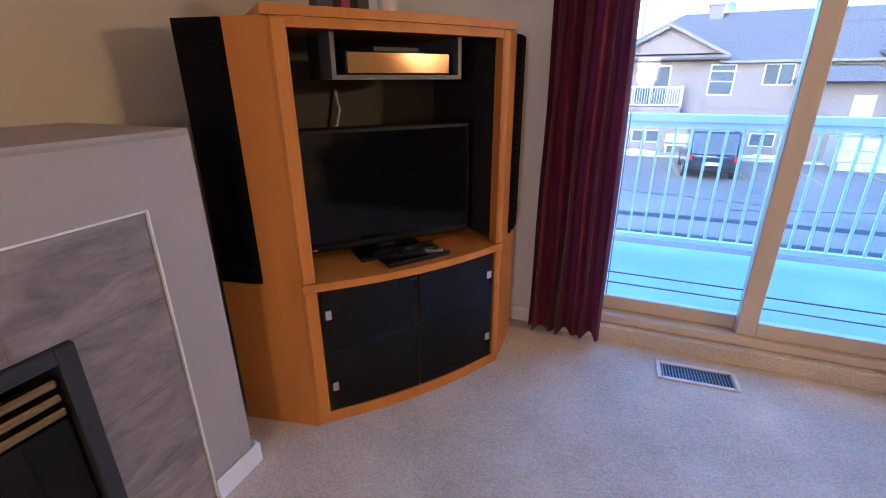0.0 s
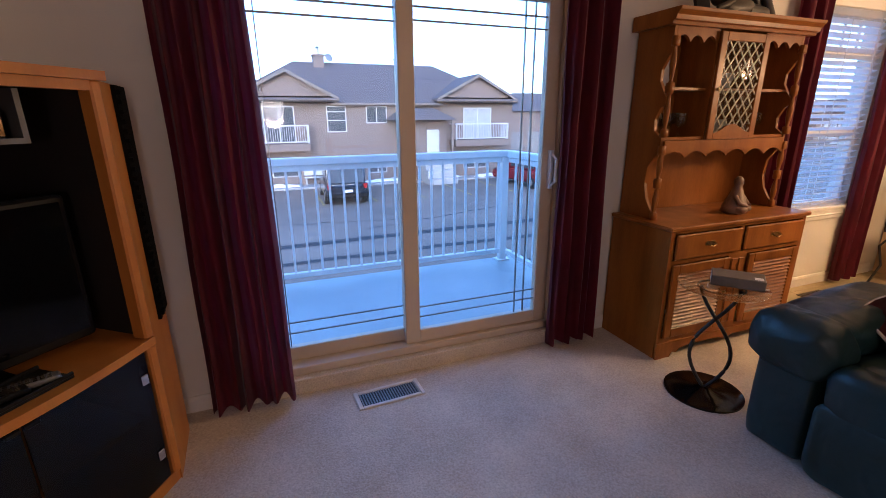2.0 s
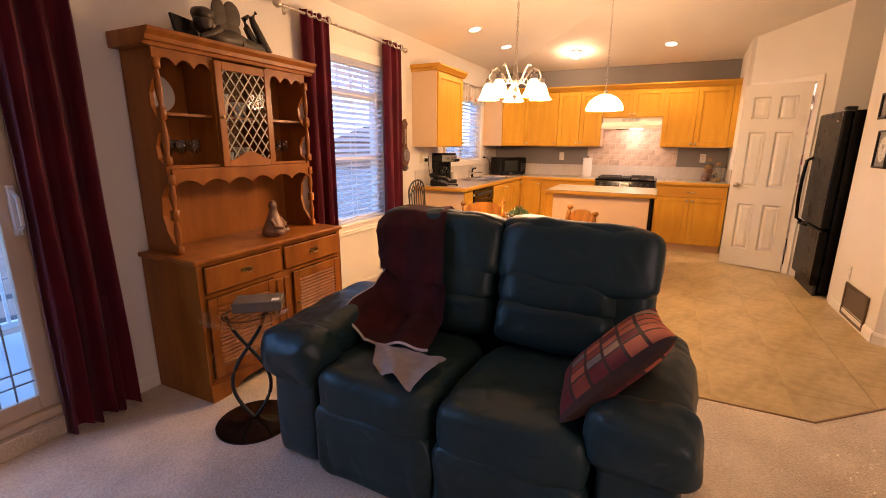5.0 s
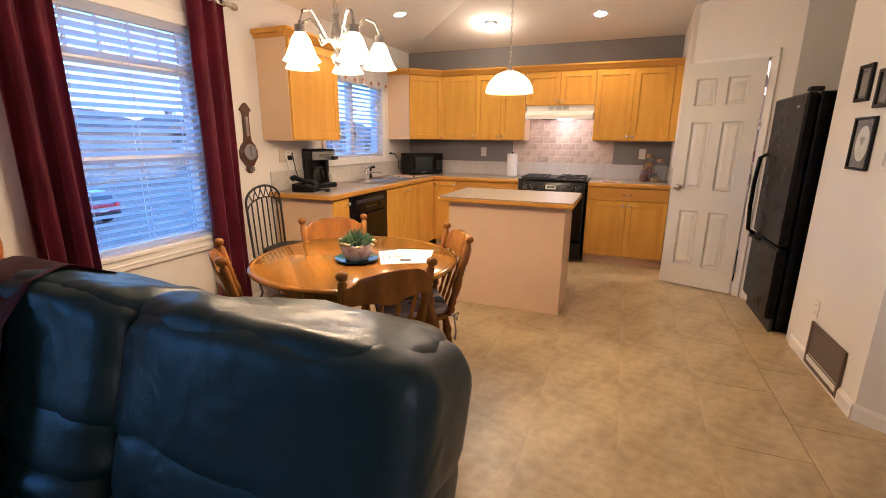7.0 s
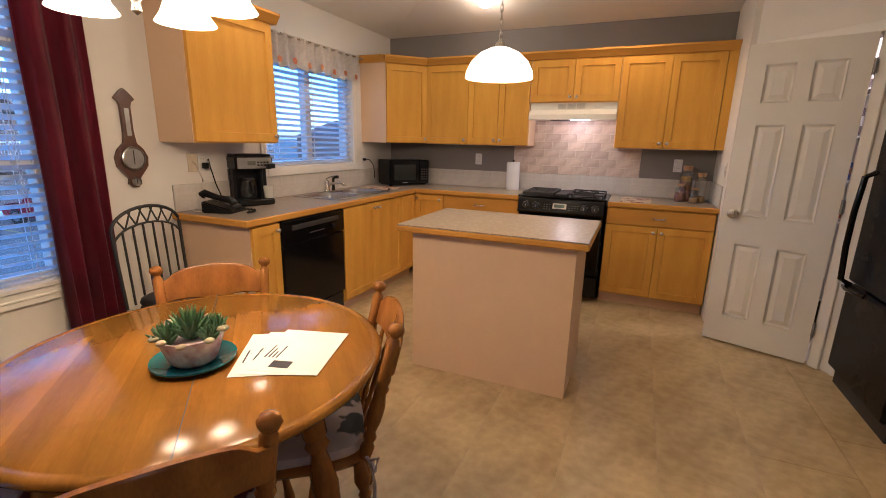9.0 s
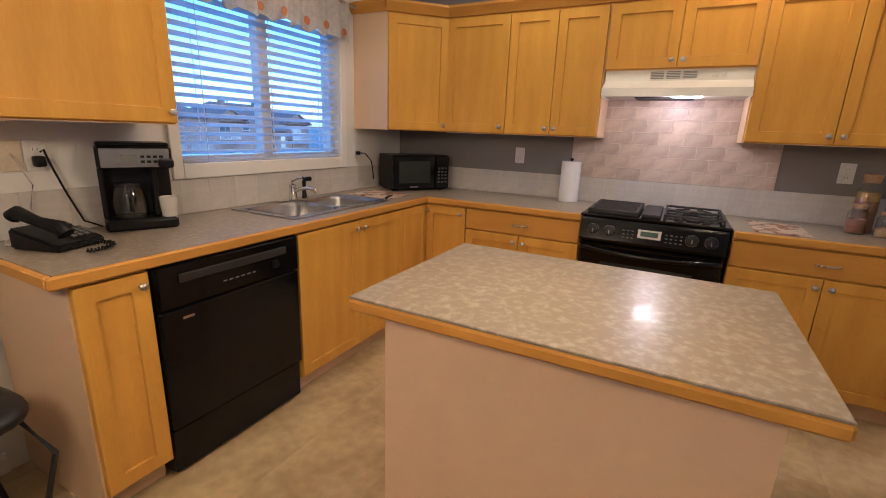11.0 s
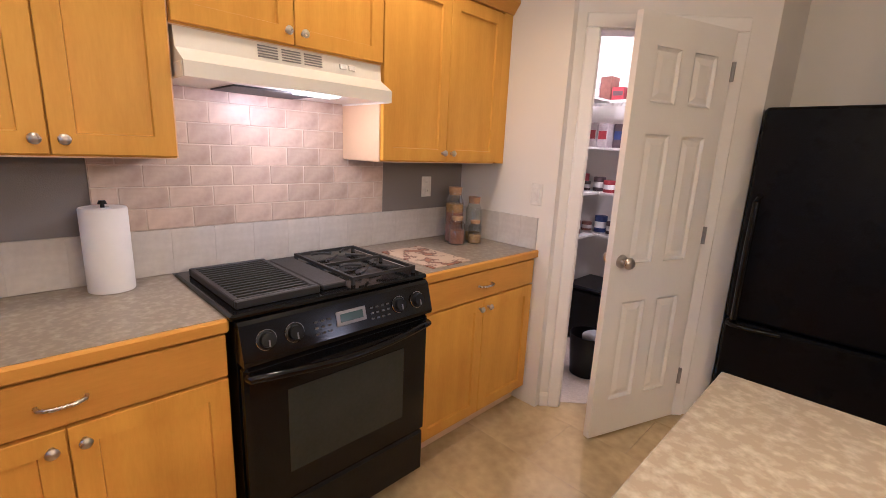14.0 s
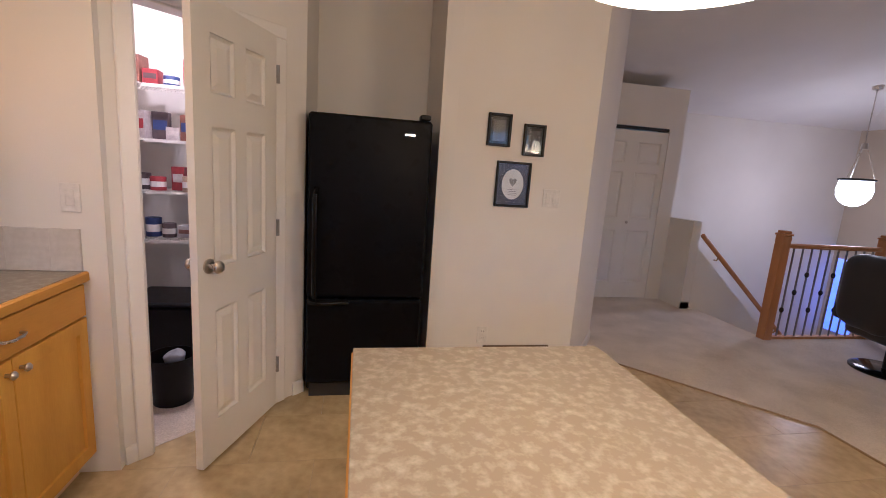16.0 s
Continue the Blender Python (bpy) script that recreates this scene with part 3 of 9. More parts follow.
def six_panel(w, h, t=0.035, cols=2):
    """A moulded panel door leaf: x 0..w, thickness along y, both faces."""
    bm = bmesh.new()
    box(bm, 0, -t / 2 + 0.011, 0, w, t / 2 - 0.011, h)
    st = 0.105 if w > 0.5 else 0.075
    zs = [(0.20, 0.73), (0.925, 1.53), (1.665, 1.90)] if cols == 2 else [(0.2, 0.85), (1.0, 1.55), (1.65, 1.9)]
    k = h / 2.03
    gap = 0.085
    pw = (w - 2 * st - gap * (cols - 1)) / cols
    for s in (-1, 1):
        def slab(x0, z0, x1, z1, bev=0.0):
            y0, y1 = sorted((s * (t / 2 - 0.0112), s * t / 2))
            box(bm, x0, y0, z0, x1, y1, z1, bevel=bev)
        slab(0, 0, st, h)
        slab(w - st, 0, w, h)
        for i in range(cols - 1):
            slab(st + pw, 0, st + pw + gap, h)
        zz = [0] + [v * k for p in zs for v in p] + [h]
        for z0, z1 in zip(zz[::2], zz[1::2]):
            for i in range(cols):
                slab(st + i * (pw + gap), z0, st + i * (pw + gap) + pw, z1)
        for z0, z1 in zs:
            for i in range(cols):
                x0 = st + i * (pw + gap)
                loops = [[bm.verts.new((px, s * (t / 2 - dy), pz)) for px, pz in ((x0 + g, z0 * k + g), (x0 + pw - g, z0 * k + g), (x0 + pw - g, z1 * k - g), (x0 + g, z1 * k - g))] for g, dy in ((0.003, 0.0008), (0.014, 0.0105), (0.020, 0.0105), (0.046, 0.002))]
                faces = [(la[q], la[(q + 1) % 4], lb[(q + 1) % 4], lb[q]) for la, lb in zip(loops, loops[1:]) for q in range(4)] + [tuple(loops[-1])]
                for f in faces:
                    bm.faces.new(f if s < 0 else f[::-1])
    return bm


HINGE = DA + DIAG * (DOOR_B - 0.02)
OPEN = math.atan2(-0.242 + 0.82, 7.418 - 7.204)
pdoor = thing("pantry_door", Matrix.Translation((HINGE.x - 0.012, HINGE.y + 0.012, 0.012)) @ Matrix.Rotation(OPEN, 4, "Z"), "white six-panel pantry door standing ajar", "door")
part("leaf", six_panel(0.61, 2.03), TRIM, pdoor)
for s in (-1, 1):
    bm = bmesh.new()
    k = Matrix.Translation((0.545, s * 0.0175, 0.94)) @ Matrix.Rotation(radians(-90 * s), 4, "X")
    lathe(bm, [(0.0, 0.0), (0.033, 0.0), (0.033, 0.006), (0.013, 0.01), (0.012, 0.03), (0.027, 0.04), (0.03, 0.052), (0.022, 0.064), (0.0, 0.067)], 18, k)
    part("knob", bm, NICKEL, pdoor, "satin nickel door knob", True)
for z in (0.2, 1.0, 1.8):
    bm = boxes((-0.012, 0.004, z, 0.002, 0.026, z + 0.09), bevel=0.001)
    cyl(bm, (-0.008, 0.026, z), (-0.008, 0.026, z + 0.09), 0.006, seg=8)
    part("hinge", bm, GREY, pdoor)

# closet bifold door at the stair head
cdoor = thing("closet_door", pose(CLOSET[0], -3.17, 0.012), "white bifold closet door, shut, under a dark track", "door")
for i in range(2):
    ob = part("leaf", six_panel(0.455, 2.03, 0.03, 1), TRIM, cdoor)
    ob.location = (0.455 * i, 0.02, 0)
part("track", boxes((-0.0, -0.01, 2.045, 0.91, 0.04, 2.075)), BLACKM, cdoor)
bm = bmesh.new()
lathe(bm, [(0, 0), (0.018, 0.004), (0.02, 0.014), (0.012, 0.024), (0, 0.026)], 12, Matrix.Translation((0.40, 0.036, 0.95)) @ Matrix.Rotation(radians(-90), 4, "X"))
part("knob", bm, NICKEL, cdoor, "", True)


# ---- kitchen cabinets ----
def knob(x, z, y, parent):
    bm = bmesh.new()
    lathe(bm, [(0, 0.0), (0.007, 0.0), (0.006, 0.012), (0.013, 0.018), (0.015, 0.024), (0.010, 0.031), (0, 0.033)], 14, Matrix.Translation((x, y, z)) @ Matrix.Rotation(radians(90), 4, "X"))
    part("knob", bm, NICKEL, parent, "round nickel knob", True)


def pull(x, z, y, parent):
    bm = bmesh.new()
    tube(bm, [(x - 0.048, y, z), (x - 0.045, y - 0.018, z), (x - 0.02, y - 0.026, z - 0.002), (x, y - 0.024, z - 0.003), (x + 0.02, y - 0.026, z - 0.002), (x + 0.045, y - 0.018, z), (x + 0.048, y, z)], [0.006, 0.005, 0.006, 0.0045, 0.006, 0.005, 0.006], 8)
    part("pull", bm, NICKEL, parent, "curved nickel drawer pull", True)


def shaker(x0, z0, x1, z1, parent, knob_at=None, name="door", y=0.0, st=0.058):
    """A shaker front whose face lies at y - 0.02."""
    g = 0.002
    x0, x1, z0, z1 = x0 + g, x1 - g, z0 + g, z1 - g
    bm = bmesh.new()
    loops = [[bm.verts.new((px, py, pz)) for px, pz in ((x0 + k, z0 + k), (x1 - k, z0 + k), (x1 - k, z1 - k), (x0 + k, z1 - k))] for k, py in ((0, y), (0, y - 0.018), (0.002, y - 0.02), (st - 0.002, y - 0.02), (st + 0.001, y - 0.0095))]
    for la, lb in zip(loops, loops[1:]):
        for k in range(4):
            bm.faces.new((la[k], la[(k + 1) % 4], lb[(k + 1) % 4], lb[k]))
    bm.faces.new(loops[-1])
    bm.faces.new(loops[0][::-1])
    ob = part(name, bm, MAPLE, parent)
    if knob_at:
        knob(*knob_at, y - 0.02, ob)
    return ob


def base_cabinet(m, w, doors=2, drawer=False, depth=0.60, ends=(), label="", knob_side=None, h=0.88, inside=None):
    ob = thing("base_cabinet", m, label or "honey maple base cabinet with shaker doors", "cabinet", "kitchen base cabinets")
    part("body", boxes((0, 0.0, 0.10, w, depth, inside or h), *([(0, 0.0, inside, w, 0.02, h)] if inside else [])), MAPLE, ob)
    part("toe_kick", boxes((0, 0.055, 0.0, w, 0.07, 0.0999)), ALMOND, ob)
    for s in ends:
        x = (-0.006, 0) if s < 0 else (w, w + 0.006)
        part("end_panel", boxes((x[0], 0.0, 0.0, x[1], depth, h)), ALMOND, ob, "pale almond end panel")
    top = h - 0.012
    if drawer:
        dr = part("drawer", boxes((0.002, -0.02, 0.735, w - 0.002, 0.0, top), bevel=0.003), MAPLEH, ob)
        pull(w / 2, 0.80, -0.02, dr)
        top = 0.728
    for i in range(doors):
        x0, x1 = w * i / doors, w * (i + 1) / doors
        side = knob_side if knob_side is not None else (1 if i == 0 else -1)
        kx = x1 - 0.032 if side > 0 else x0 + 0.032
        shaker(x0, 0.105, x1, top, ob, (kx, top - 0.045))
    return ob


def upper_cabinet(m, w, z0=1.37, z1=2.14, doors=1, depth=0.30, ends=(), knob_side=None, split=None, label=""):
    ob = thing("wall_cabinet", m, label or "honey maple wall cabinet with shaker doors", "cabinet", "kitchen wall cabinets")
    part("body", boxes((0, 0, z0, w, depth, z1)), MAPLE, ob)
    for s in ends:
        x = (-0.006, 0) if s < 0 else (w, w + 0.006)
        part("end_panel", boxes((x[0], 0.0, z0, x[1], depth, z1)), ALMOND, ob, "pale almond end panel")
    part("underside", boxes((0, 0.0, z0 - 0.004, w, depth, z0 - 0.0002)), ALMOND, ob)
    xs = [0] + list(split or [w * (i + 1) / doors for i in range(doors - 1)]) + [w]
    for i, (x0, x1) in enumerate(zip(xs, xs[1:])):
        side = knob_side[i] if knob_side else (1 if i == 0 else -1)
        kx = x1 - 0.03 if side > 0 else x0 + 0.03
        shaker(x0, z0 + 0.003, x1, z1 - 0.01, ob, (kx, z0 + 0.045))
    return ob


def crown(m, w, label="maple crown moulding on the wall cabinets", z=2.14, over=0.05, ends=(0, 0), depth=0.30):
    ob = thing("crown_moulding", m, label, "moulding")
    bm = bmesh.new()
    prism(bm, [(0.02, z), (-0.022, z), (-0.030, z + 0.012), (-0.042, z + 0.03), (-0.058, z + 0.05), (-0.058, z + 0.066), (0.02, z + 0.066)], -ends[0], w + ends[1], Matrix(((0, 0, 1, 0), (1, 0, 0, 0), (0, 1, 0, 0), (0, 0, 0, 1))))
    part("moulding", bm, MAPLEH, ob)
    for s, e in zip((-1, 1), ends):
        if e:
            x0, x1 = (-e, -0.002) if s < 0 else (w + 0.002, w + e)
            part("return", boxes((x0, 0.02, z + 0.03, x1, depth, z + 0.066), (x0 + (0.025 if s < 0 else 0), 0.02, z, x1 - (0.025 if s > 0 else 0), depth, z + 0.03), bevel=0.003), MAPLEH, ob)
    return ob


FY, FX = 2.44, 7.85
EROT = -90
base_cabinet(pose(5.69, FY, 0), 0.225, 1, depth=0.59, ends=(-1,), knob_side=1, label="narrow maple end cabinet with a pale side panel")
base_cabinet(pose(6.60, FY, 0), 0.94, 2, depth=0.59, label="maple sink cabinet with two shaker doors", inside=0.66)
base_cabinet(pose(7.54, FY, 0), 0.31, 1, depth=0.59, knob_side=1, label="maple corner cabinet with one shaker door")
base_cabinet(pose(FX, FY - 0.02, 0, rz=EROT), 0.31, 1, depth=0.56, knob_side=1, label="maple corner cabinet with one shaker door")
base_cabinet(pose(FX, 2.105, 0, rz=EROT), 0.765, 2, True, 0.56, label="maple base cabinet with a drawer over two doors")
base_cabinet(pose(FX, 0.555, 0, rz=EROT), 0.825, 2, True, 0.56, label="maple base cabinet with a drawer over two doors")

upper_cabinet(pose(5.62, 2.74, 0), 0.65, 1.36, 2.14, 1, 0.299, ends=(-1,), knob_side=(1,), label="maple wall cabinet with a pale side panel beside the window")
crown(pose(5.62, 2.74, 0), 0.65, ends=(0.05, 0.05), depth=0.299)
UX = 8.12
# corner wall cabinet with a slanted front
corner = thing("wall_cabinet", Matrix(), "maple corner wall cabinet with a slanted door", "cabinet", "kitchen wall cabinets")
bm = bmesh.new()
P0, P1 = Vector((7.815, 2.745, 0)), Vector((UX, 2.44, 0))
prism(bm, [(7.815, 3.039), (7.815, 2.745), (UX, 2.44), (8.419, 2.44), (8.419, 3.039)], 1.37, 2.14)
part("body", bm, MAPLE, corner)
part("end_panel", boxes((7.808, 2.745, 1.37, 7.8145, 3.039, 2.14)), ALMOND, corner, "pale almond end panel")
dd = (P1 - P0).normalized()
ob = shaker(0.0, 1.373, (P1 - P0).length, 2.13, corner, ((P1 - P0).length - 0.03, 1.415))
ob.matrix_basis = Matrix.Translation(P0) @ Matrix.Rotation(math.atan2(dd.y, dd.x), 4, "Z")
crown(Matrix.Translation(P0) @ Matrix.Rotation(math.atan2(dd.y, dd.x), 4, "Z"), (P1 - P0).length, ends=(0.02, 0.02))
crown(pose(7.815, 3.04, 0, rz=-90), 0.295, label="maple crown moulding on the cabinet side")
upper_cabinet(pose(UX, 2.438, 0, rz=EROT), 1.08, doors=3, ends=(1,), split=(0.465, 0.78), knob_side=(1, 1, -1), label="maple wall cabinet with three shaker doors")
upper_cabinet(pose(UX, 1.35, 0, rz=EROT), 0.778, 1.765, 2.14, 2, label="short maple wall cabinet over the range hood")
upper_cabinet(pose(UX, 0.57, 0, rz=EROT), 0.78, doors=2, ends=(-1,), label="maple wall cabinet with two shaker doors")
tagged(part("filler_strip", boxes((8.105, -0.279, 1.37, 8.125, -0.212, 2.14)), MAPLE), "maple filler strip beside the wall cabinet", "filler")
crown(pose(UX, 2.438, 0, rz=EROT), 2.717)


# worktops with a maple front edge
def cut_slab(xs, ys, inside, z0, z1):
    """One connected slab over the cells of a plan for which inside(x, y) holds."""
    bm, seen = bmesh.new(), {}

    def v(i, j, z):
        k = (i, j, z)
        if k not in seen:
            seen[k] = bm.verts.new((xs[i], ys[j], z))
        return seen[k]

    def kept(i, j):
        return 0 <= i < len(xs) - 1 and 0 <= j < len(ys) - 1 and inside((xs[i] + xs[i + 1]) / 2, (ys[j] + ys[j + 1]) / 2)

    for i in range(len(xs) - 1):
        for j in range(len(ys) - 1):
            if not kept(i, j):
                continue
            for z in (z0, z1):
                q = [v(i, j, z), v(i + 1, j, z), v(i + 1, j + 1, z), v(i, j + 1, z)]
                bm.faces.new(q if z == z1 else q[::-1])
            for di, dj, a, b in ((-1, 0, (0, 1), (0, 0)), (1, 0, (1, 0), (1, 1)), (0, -1, (0, 0), (1, 0)), (0, 1, (1, 1), (0, 1))):
                if not kept(i + di, j + dj):
                    bm.faces.new((v(i + a[0], j + a[1], z0), v(i + b[0], j + b[1], z0), v(i + b[0], j + b[1], z1), v(i + a[0], j + a[1], z1)))
    return bm


bm = cut_slab((5.655, 6.68, 7.47, 7.835, 8.419), (1.335, 2.425, 2.52, 2.95, 3.039), lambda x, y: (y > 2.425 or x > 7.835) and not (6.68 < x < 7.47 and 2.52 < y < 2.95), 0.881, 0.92)
top1 = thing("countertop", Matrix(), "mottled beige laminate countertop with a maple edge", "countertop")
part("slab", bm, LAMIN, top1)
part("edge", boxes((5.632, 2.402, 0.8795, 7.835, 2.4245, 0.921), (5.632, 2.4246, 0.8795, 5.6545, 3.038, 0.921), (7.812, 1.336, 0.8795, 7.8345, 2.402, 0.921), bevel=0.006), MAPLEH, top1, "rounded maple front edge")
top2 = thing("countertop", Matrix(), "short mottled laminate countertop beside the range", "countertop")
part("slab", boxes((7.835, -0.279, 0.881, 8.419, 0.556, 0.92)), LAMIN, top2)
part("edge", boxes((7.812, -0.279, 0.8795, 7.8345, 0.556, 0.921), bevel=0.006), MAPLEH, top2, "rounded maple front edge")
band = structure("backsplash", boxes((EAST - 0.009, -0.268, 0.921, EAST - 0.0005, N - 0.010, 1.094), (5.66, N - 0.009, 0.921, EAST - 0.010, N - 0.0005, 1.092), (7.835, -0.2795, 0.921, EAST - 0.010, -0.271, 1.094)), mat("band_grout", (0.50, 0.46, 0.41), None, 20, 0.7), "pale stone-look backsplash band above the counters", "backsplash")

# island
isl = thing("kitchen_island", Matrix(), "kitchen island with a beige laminate top and pale panels", "island")
IX0, IX1, IY0, IY1 = 5.990, 6.742, 0.528, 1.612
part("body", boxes((6.09, 0.61, 0.0, 6.655, 1.53, 0.88)), MAPLE, isl)
for q in ((6.076, 0.595, 0.0, 6.0895, 1.545, 0.8795), (6.09, 0.595, 0.0, 6.635, 0.6095, 0.8795), (6.09, 1.5305, 0.0, 6.635, 1.545, 0.8795)):
    part("end_panel", boxes(q), ALMOND, isl, "pale almond panel")
part("top", boxes((IX0 + 0.004, IY0 + 0.004, 0.914, IX1 - 0.004, IY1 - 0.004, 0.922), (IX0 + 0.025, IY0 + 0.025, 0.881, IX1 - 0.025, IY1 - 0.025, 0.9139), bevel=0.002), LAMIN, isl, "mottled laminate top")
part("edge", boxes((IX0, IY0, 0.8795, IX0 + 0.0245, IY1, 0.9138), (IX1 - 0.0245, IY0, 0.8795, IX1, IY1, 0.9138), (IX0 + 0.0245, IY0, 0.8795, IX1 - 0.0245, IY0 + 0.0245, 0.9138), (IX0 + 0.0245, IY1 - 0.0245, 0.8795, IX1 - 0.0245, IY1, 0.9138), bevel=0.007), MAPLEH, isl, "rounded maple edge")
for i in range(2):
    x0 = 0.46 * i
    ob = shaker(x0, 0.105, x0 + 0.46, 0.868, isl, (x0 + (0.42 if i == 0 else 0.04), 0.80))
    ob.matrix_basis = pose(6.655, 0.61, 0, rz=90)


# ---- outside ----
FARW = mat("far_white_trim", (0.42, 0.42, 0.43), (0.37, 0.37, 0.38), 4, 0.6)
SIDING = mat("tan_stucco", (0.165, 0.125, 0.108), (0.14, 0.108, 0.092), 3, 0.9, bump=0.3, bscale=60)
ROOF = mat("asphalt_shingle", (0.115, 0.092, 0.085), (0.085, 0.070, 0.066), 6, 0.9, bump=0.6, bscale=40, stretch=(1, 4, 4))
ASPHALT = mat("asphalt", (0.23, 0.18, 0.14), (0.135, 0.108, 0.088), 0.3, 0.85, bump=0.4, bscale=30, fine=0.35)
SNOW = mat("old_snow", (0.7, 0.72, 0.75), (0.55, 0.56, 0.58), 4, 0.8, bump=0.4, bscale=12)
CONC = mat("concrete", (0.32, 0.31, 0.30), (0.26, 0.25, 0.24), 2, 0.85, bump=0.2)
DECK = mat("vinyl_deck", (0.40, 0.40, 0.40), (0.34, 0.34, 0.34), 2, 0.5, bump=0.08, bscale=60)
DARKWIN = mat("far_window_glass", (0.035, 0.042, 0.05), (0.07, 0.075, 0.085), 1.2, 0.2, spec=0.2)
CURTW = mat("far_curtain", (0.26, 0.27, 0.29), (0.32, 0.33, 0.35), 3, 0.8)
CARB = mat("navy_car_paint", (0.010, 0.013, 0.020), None, 20, 0.2, coat=0.6)
CARR = mat("red_car_paint", (0.16, 0.008, 0.012), None, 20, 0.25, coat=0.6)
TYRE = mat("tyre_rubber", (0.012, 0.012, 0.012), None, 30, 0.8)
TAIL = mat("tail_lamp_red", (0.30, 0.01, 0.01), None, 30, 0.2)
YLINE = mat("faded_yellow_line", (0.42, 0.32, 0.10), (0.20, 0.16, 0.08), 6, 0.85)
GZ = -2.9
structure("ground", boxes((-1500, 3.25, GZ - 0.2, 1500, 3000, GZ), (-1500, -1500, GZ - 0.2, 1500, 3.25, GZ)), ASPHALT, "worn grey asphalt of the parking court", "ground")
bm = boxes((-8, 29.6, GZ, 19, 29.8, GZ + 0.13), bevel=0.02)
structure("kerb", bm, CONC, "pale concrete kerb", "kerb")
structure("pavement", boxes((-8, 29.8, GZ, 19, 31.0, GZ + 0.12)), CONC, "concrete walk along the townhouses", "pavement")
tar = bmesh.new()
for x0, y0, x1, y1, w in ((-6, 16.2, 14, 17.0, 0.5), (-6, 14.2, 14, 14.9, 0.35), (-2, 20.5, 6, 19.2, 0.12), (4, 18, 12, 20.5, 0.12), (0, 12.5, 10, 12.0, 0.15)):
    n = 12
    pts = [(x0 + (x1 - x0) * i / n, y0 + (y1 - y0) * i / n + 0.25 * noise.noise((i * 0.7, y0, 0))) for i in range(n + 1)]
    for (xa, ya), (xb, yb) in zip(pts, pts[1:]):
        tar.faces.new([tar.verts.new(p) for p in ((xa, ya - w / 2, GZ + 0.006), (xb, yb - w / 2, GZ + 0.006), (xb, yb + w / 2, GZ + 0.006), (xa, ya + w / 2, GZ + 0.006))])
tagged(part("road_patch", tar, mat("tar_patch", (0.035, 0.033, 0.033), None, 3, 0.8)), "dark tar strips over the asphalt", "road", kind="structure")
for i in range(7):
    x = -2.6 + 2.75 * i
    tagged(part("parking_line", boxes((x, 23.8, GZ, x + 0.12, 29.0, GZ + 0.006)), YLINE), "faded yellow parking line", "parking line", kind="structure")
for cx, cy, rx, ry in ((8.2, 30.6, 2.0, 0.35), (1.2, 30.4, 1.2, 0.3), (12.6, 30.5, 0.8, 0.3), (15.6, 30.2, 1.4, 0.25)):
    bm = bmesh.new()
    cushion(bm, 0, 0, 0, rx, ry, 0.16, 0.8, 18, 8, 0.12, seed=cx)
    ob = tagged(part("snow_patch", bm, SNOW, None, "", True), "leftover ridge of dirty snow", "snow", kind="stuff")
    ob.location = (cx, cy, GZ + 0.10)

# balcony with a white rail
structure("balcony_deck", boxes((-1.4, N + 0.16, -0.22, 2.9, 4.80, -0.03), bevel=0.004), DECK, "pale grey vinyl balcony deck", "balcony")


def railing(m, length, posts, label):
    ob = thing("balcony_railing", m, label, "railing", "balcony railings")
    part("top_rail", boxes((0, -0.035, 1.04, length, 0.035, 1.105), bevel=0.008), ALU, ob)
    part("top_band", boxes((0, -0.018, 0.995, length, 0.018, 1.0395)), ALU, ob)
    part("bottom_rail", boxes((0, -0.022, 0.075, length, 0.022, 0.12), bevel=0.004), ALU, ob)
    for x in posts:
        part("post", boxes((x - 0.035, -0.034, 0.0, x + 0.035, 0.034, 1.0395), (x - 0.065, -0.06, 0.0, x + 0.065, 0.06, 0.012), bevel=0.003), ALU, ob)
    first = None
    n = int(length / 0.112)
    for i in range(1, n):
        x = length * i / n
        if min(abs(x - p) for p in posts) < 0.05:
            continue
        if first is None:
            s = first = part("baluster", boxes((-0.009, -0.009, 0.12, 0.009, 0.009, 0.995)), ALU, ob)
        else:
            s = new("baluster", first.data)
            s.parent = ob
        s.location = (x, 0, 0)
    return ob


railing(pose(-1.35, 4.72, -0.03), 4.14, (0.035, 4.09), "white aluminium balcony railing along the front")
railing(pose(2.77, 4.66, -0.03, rz=-90), 1.42, (1.38,), "white aluminium balcony railing at the side")


# townhouses across the court
def far_window(parent, x, z, w, h, y, panes=2, glass=None, rows=1, proud=0.03):
    ob = part("window", ring_frame(x, x + w, z, z + h, y - proud, y + 0.02, 0.07, bevel=0), FARW, parent)
    if panes == 2:
        part("mullion", boxes((x + w / 2 - 0.03, y - proud, z + 0.07, x + w / 2 + 0.03, y + 0.02, z + h - 0.07)), FARW, ob)
    if rows == 2:
        part("rail", boxes((x + 0.07, y - proud, z + h * 0.45 - 0.03, x + w - 0.07, y + 0.02, z + h * 0.45 + 0.03), (x + 0.07, y - proud, z + h * 0.78 - 0.03, x + w - 0.07, y + 0.02, z + h * 0.78 + 0.03)), FARW, ob)
    part("pane", boxes((x + 0.06, y - 0.006, z + 0.06, x + w - 0.06, y + 0.01, z + h - 0.06)), glass or DARKWIN, ob)


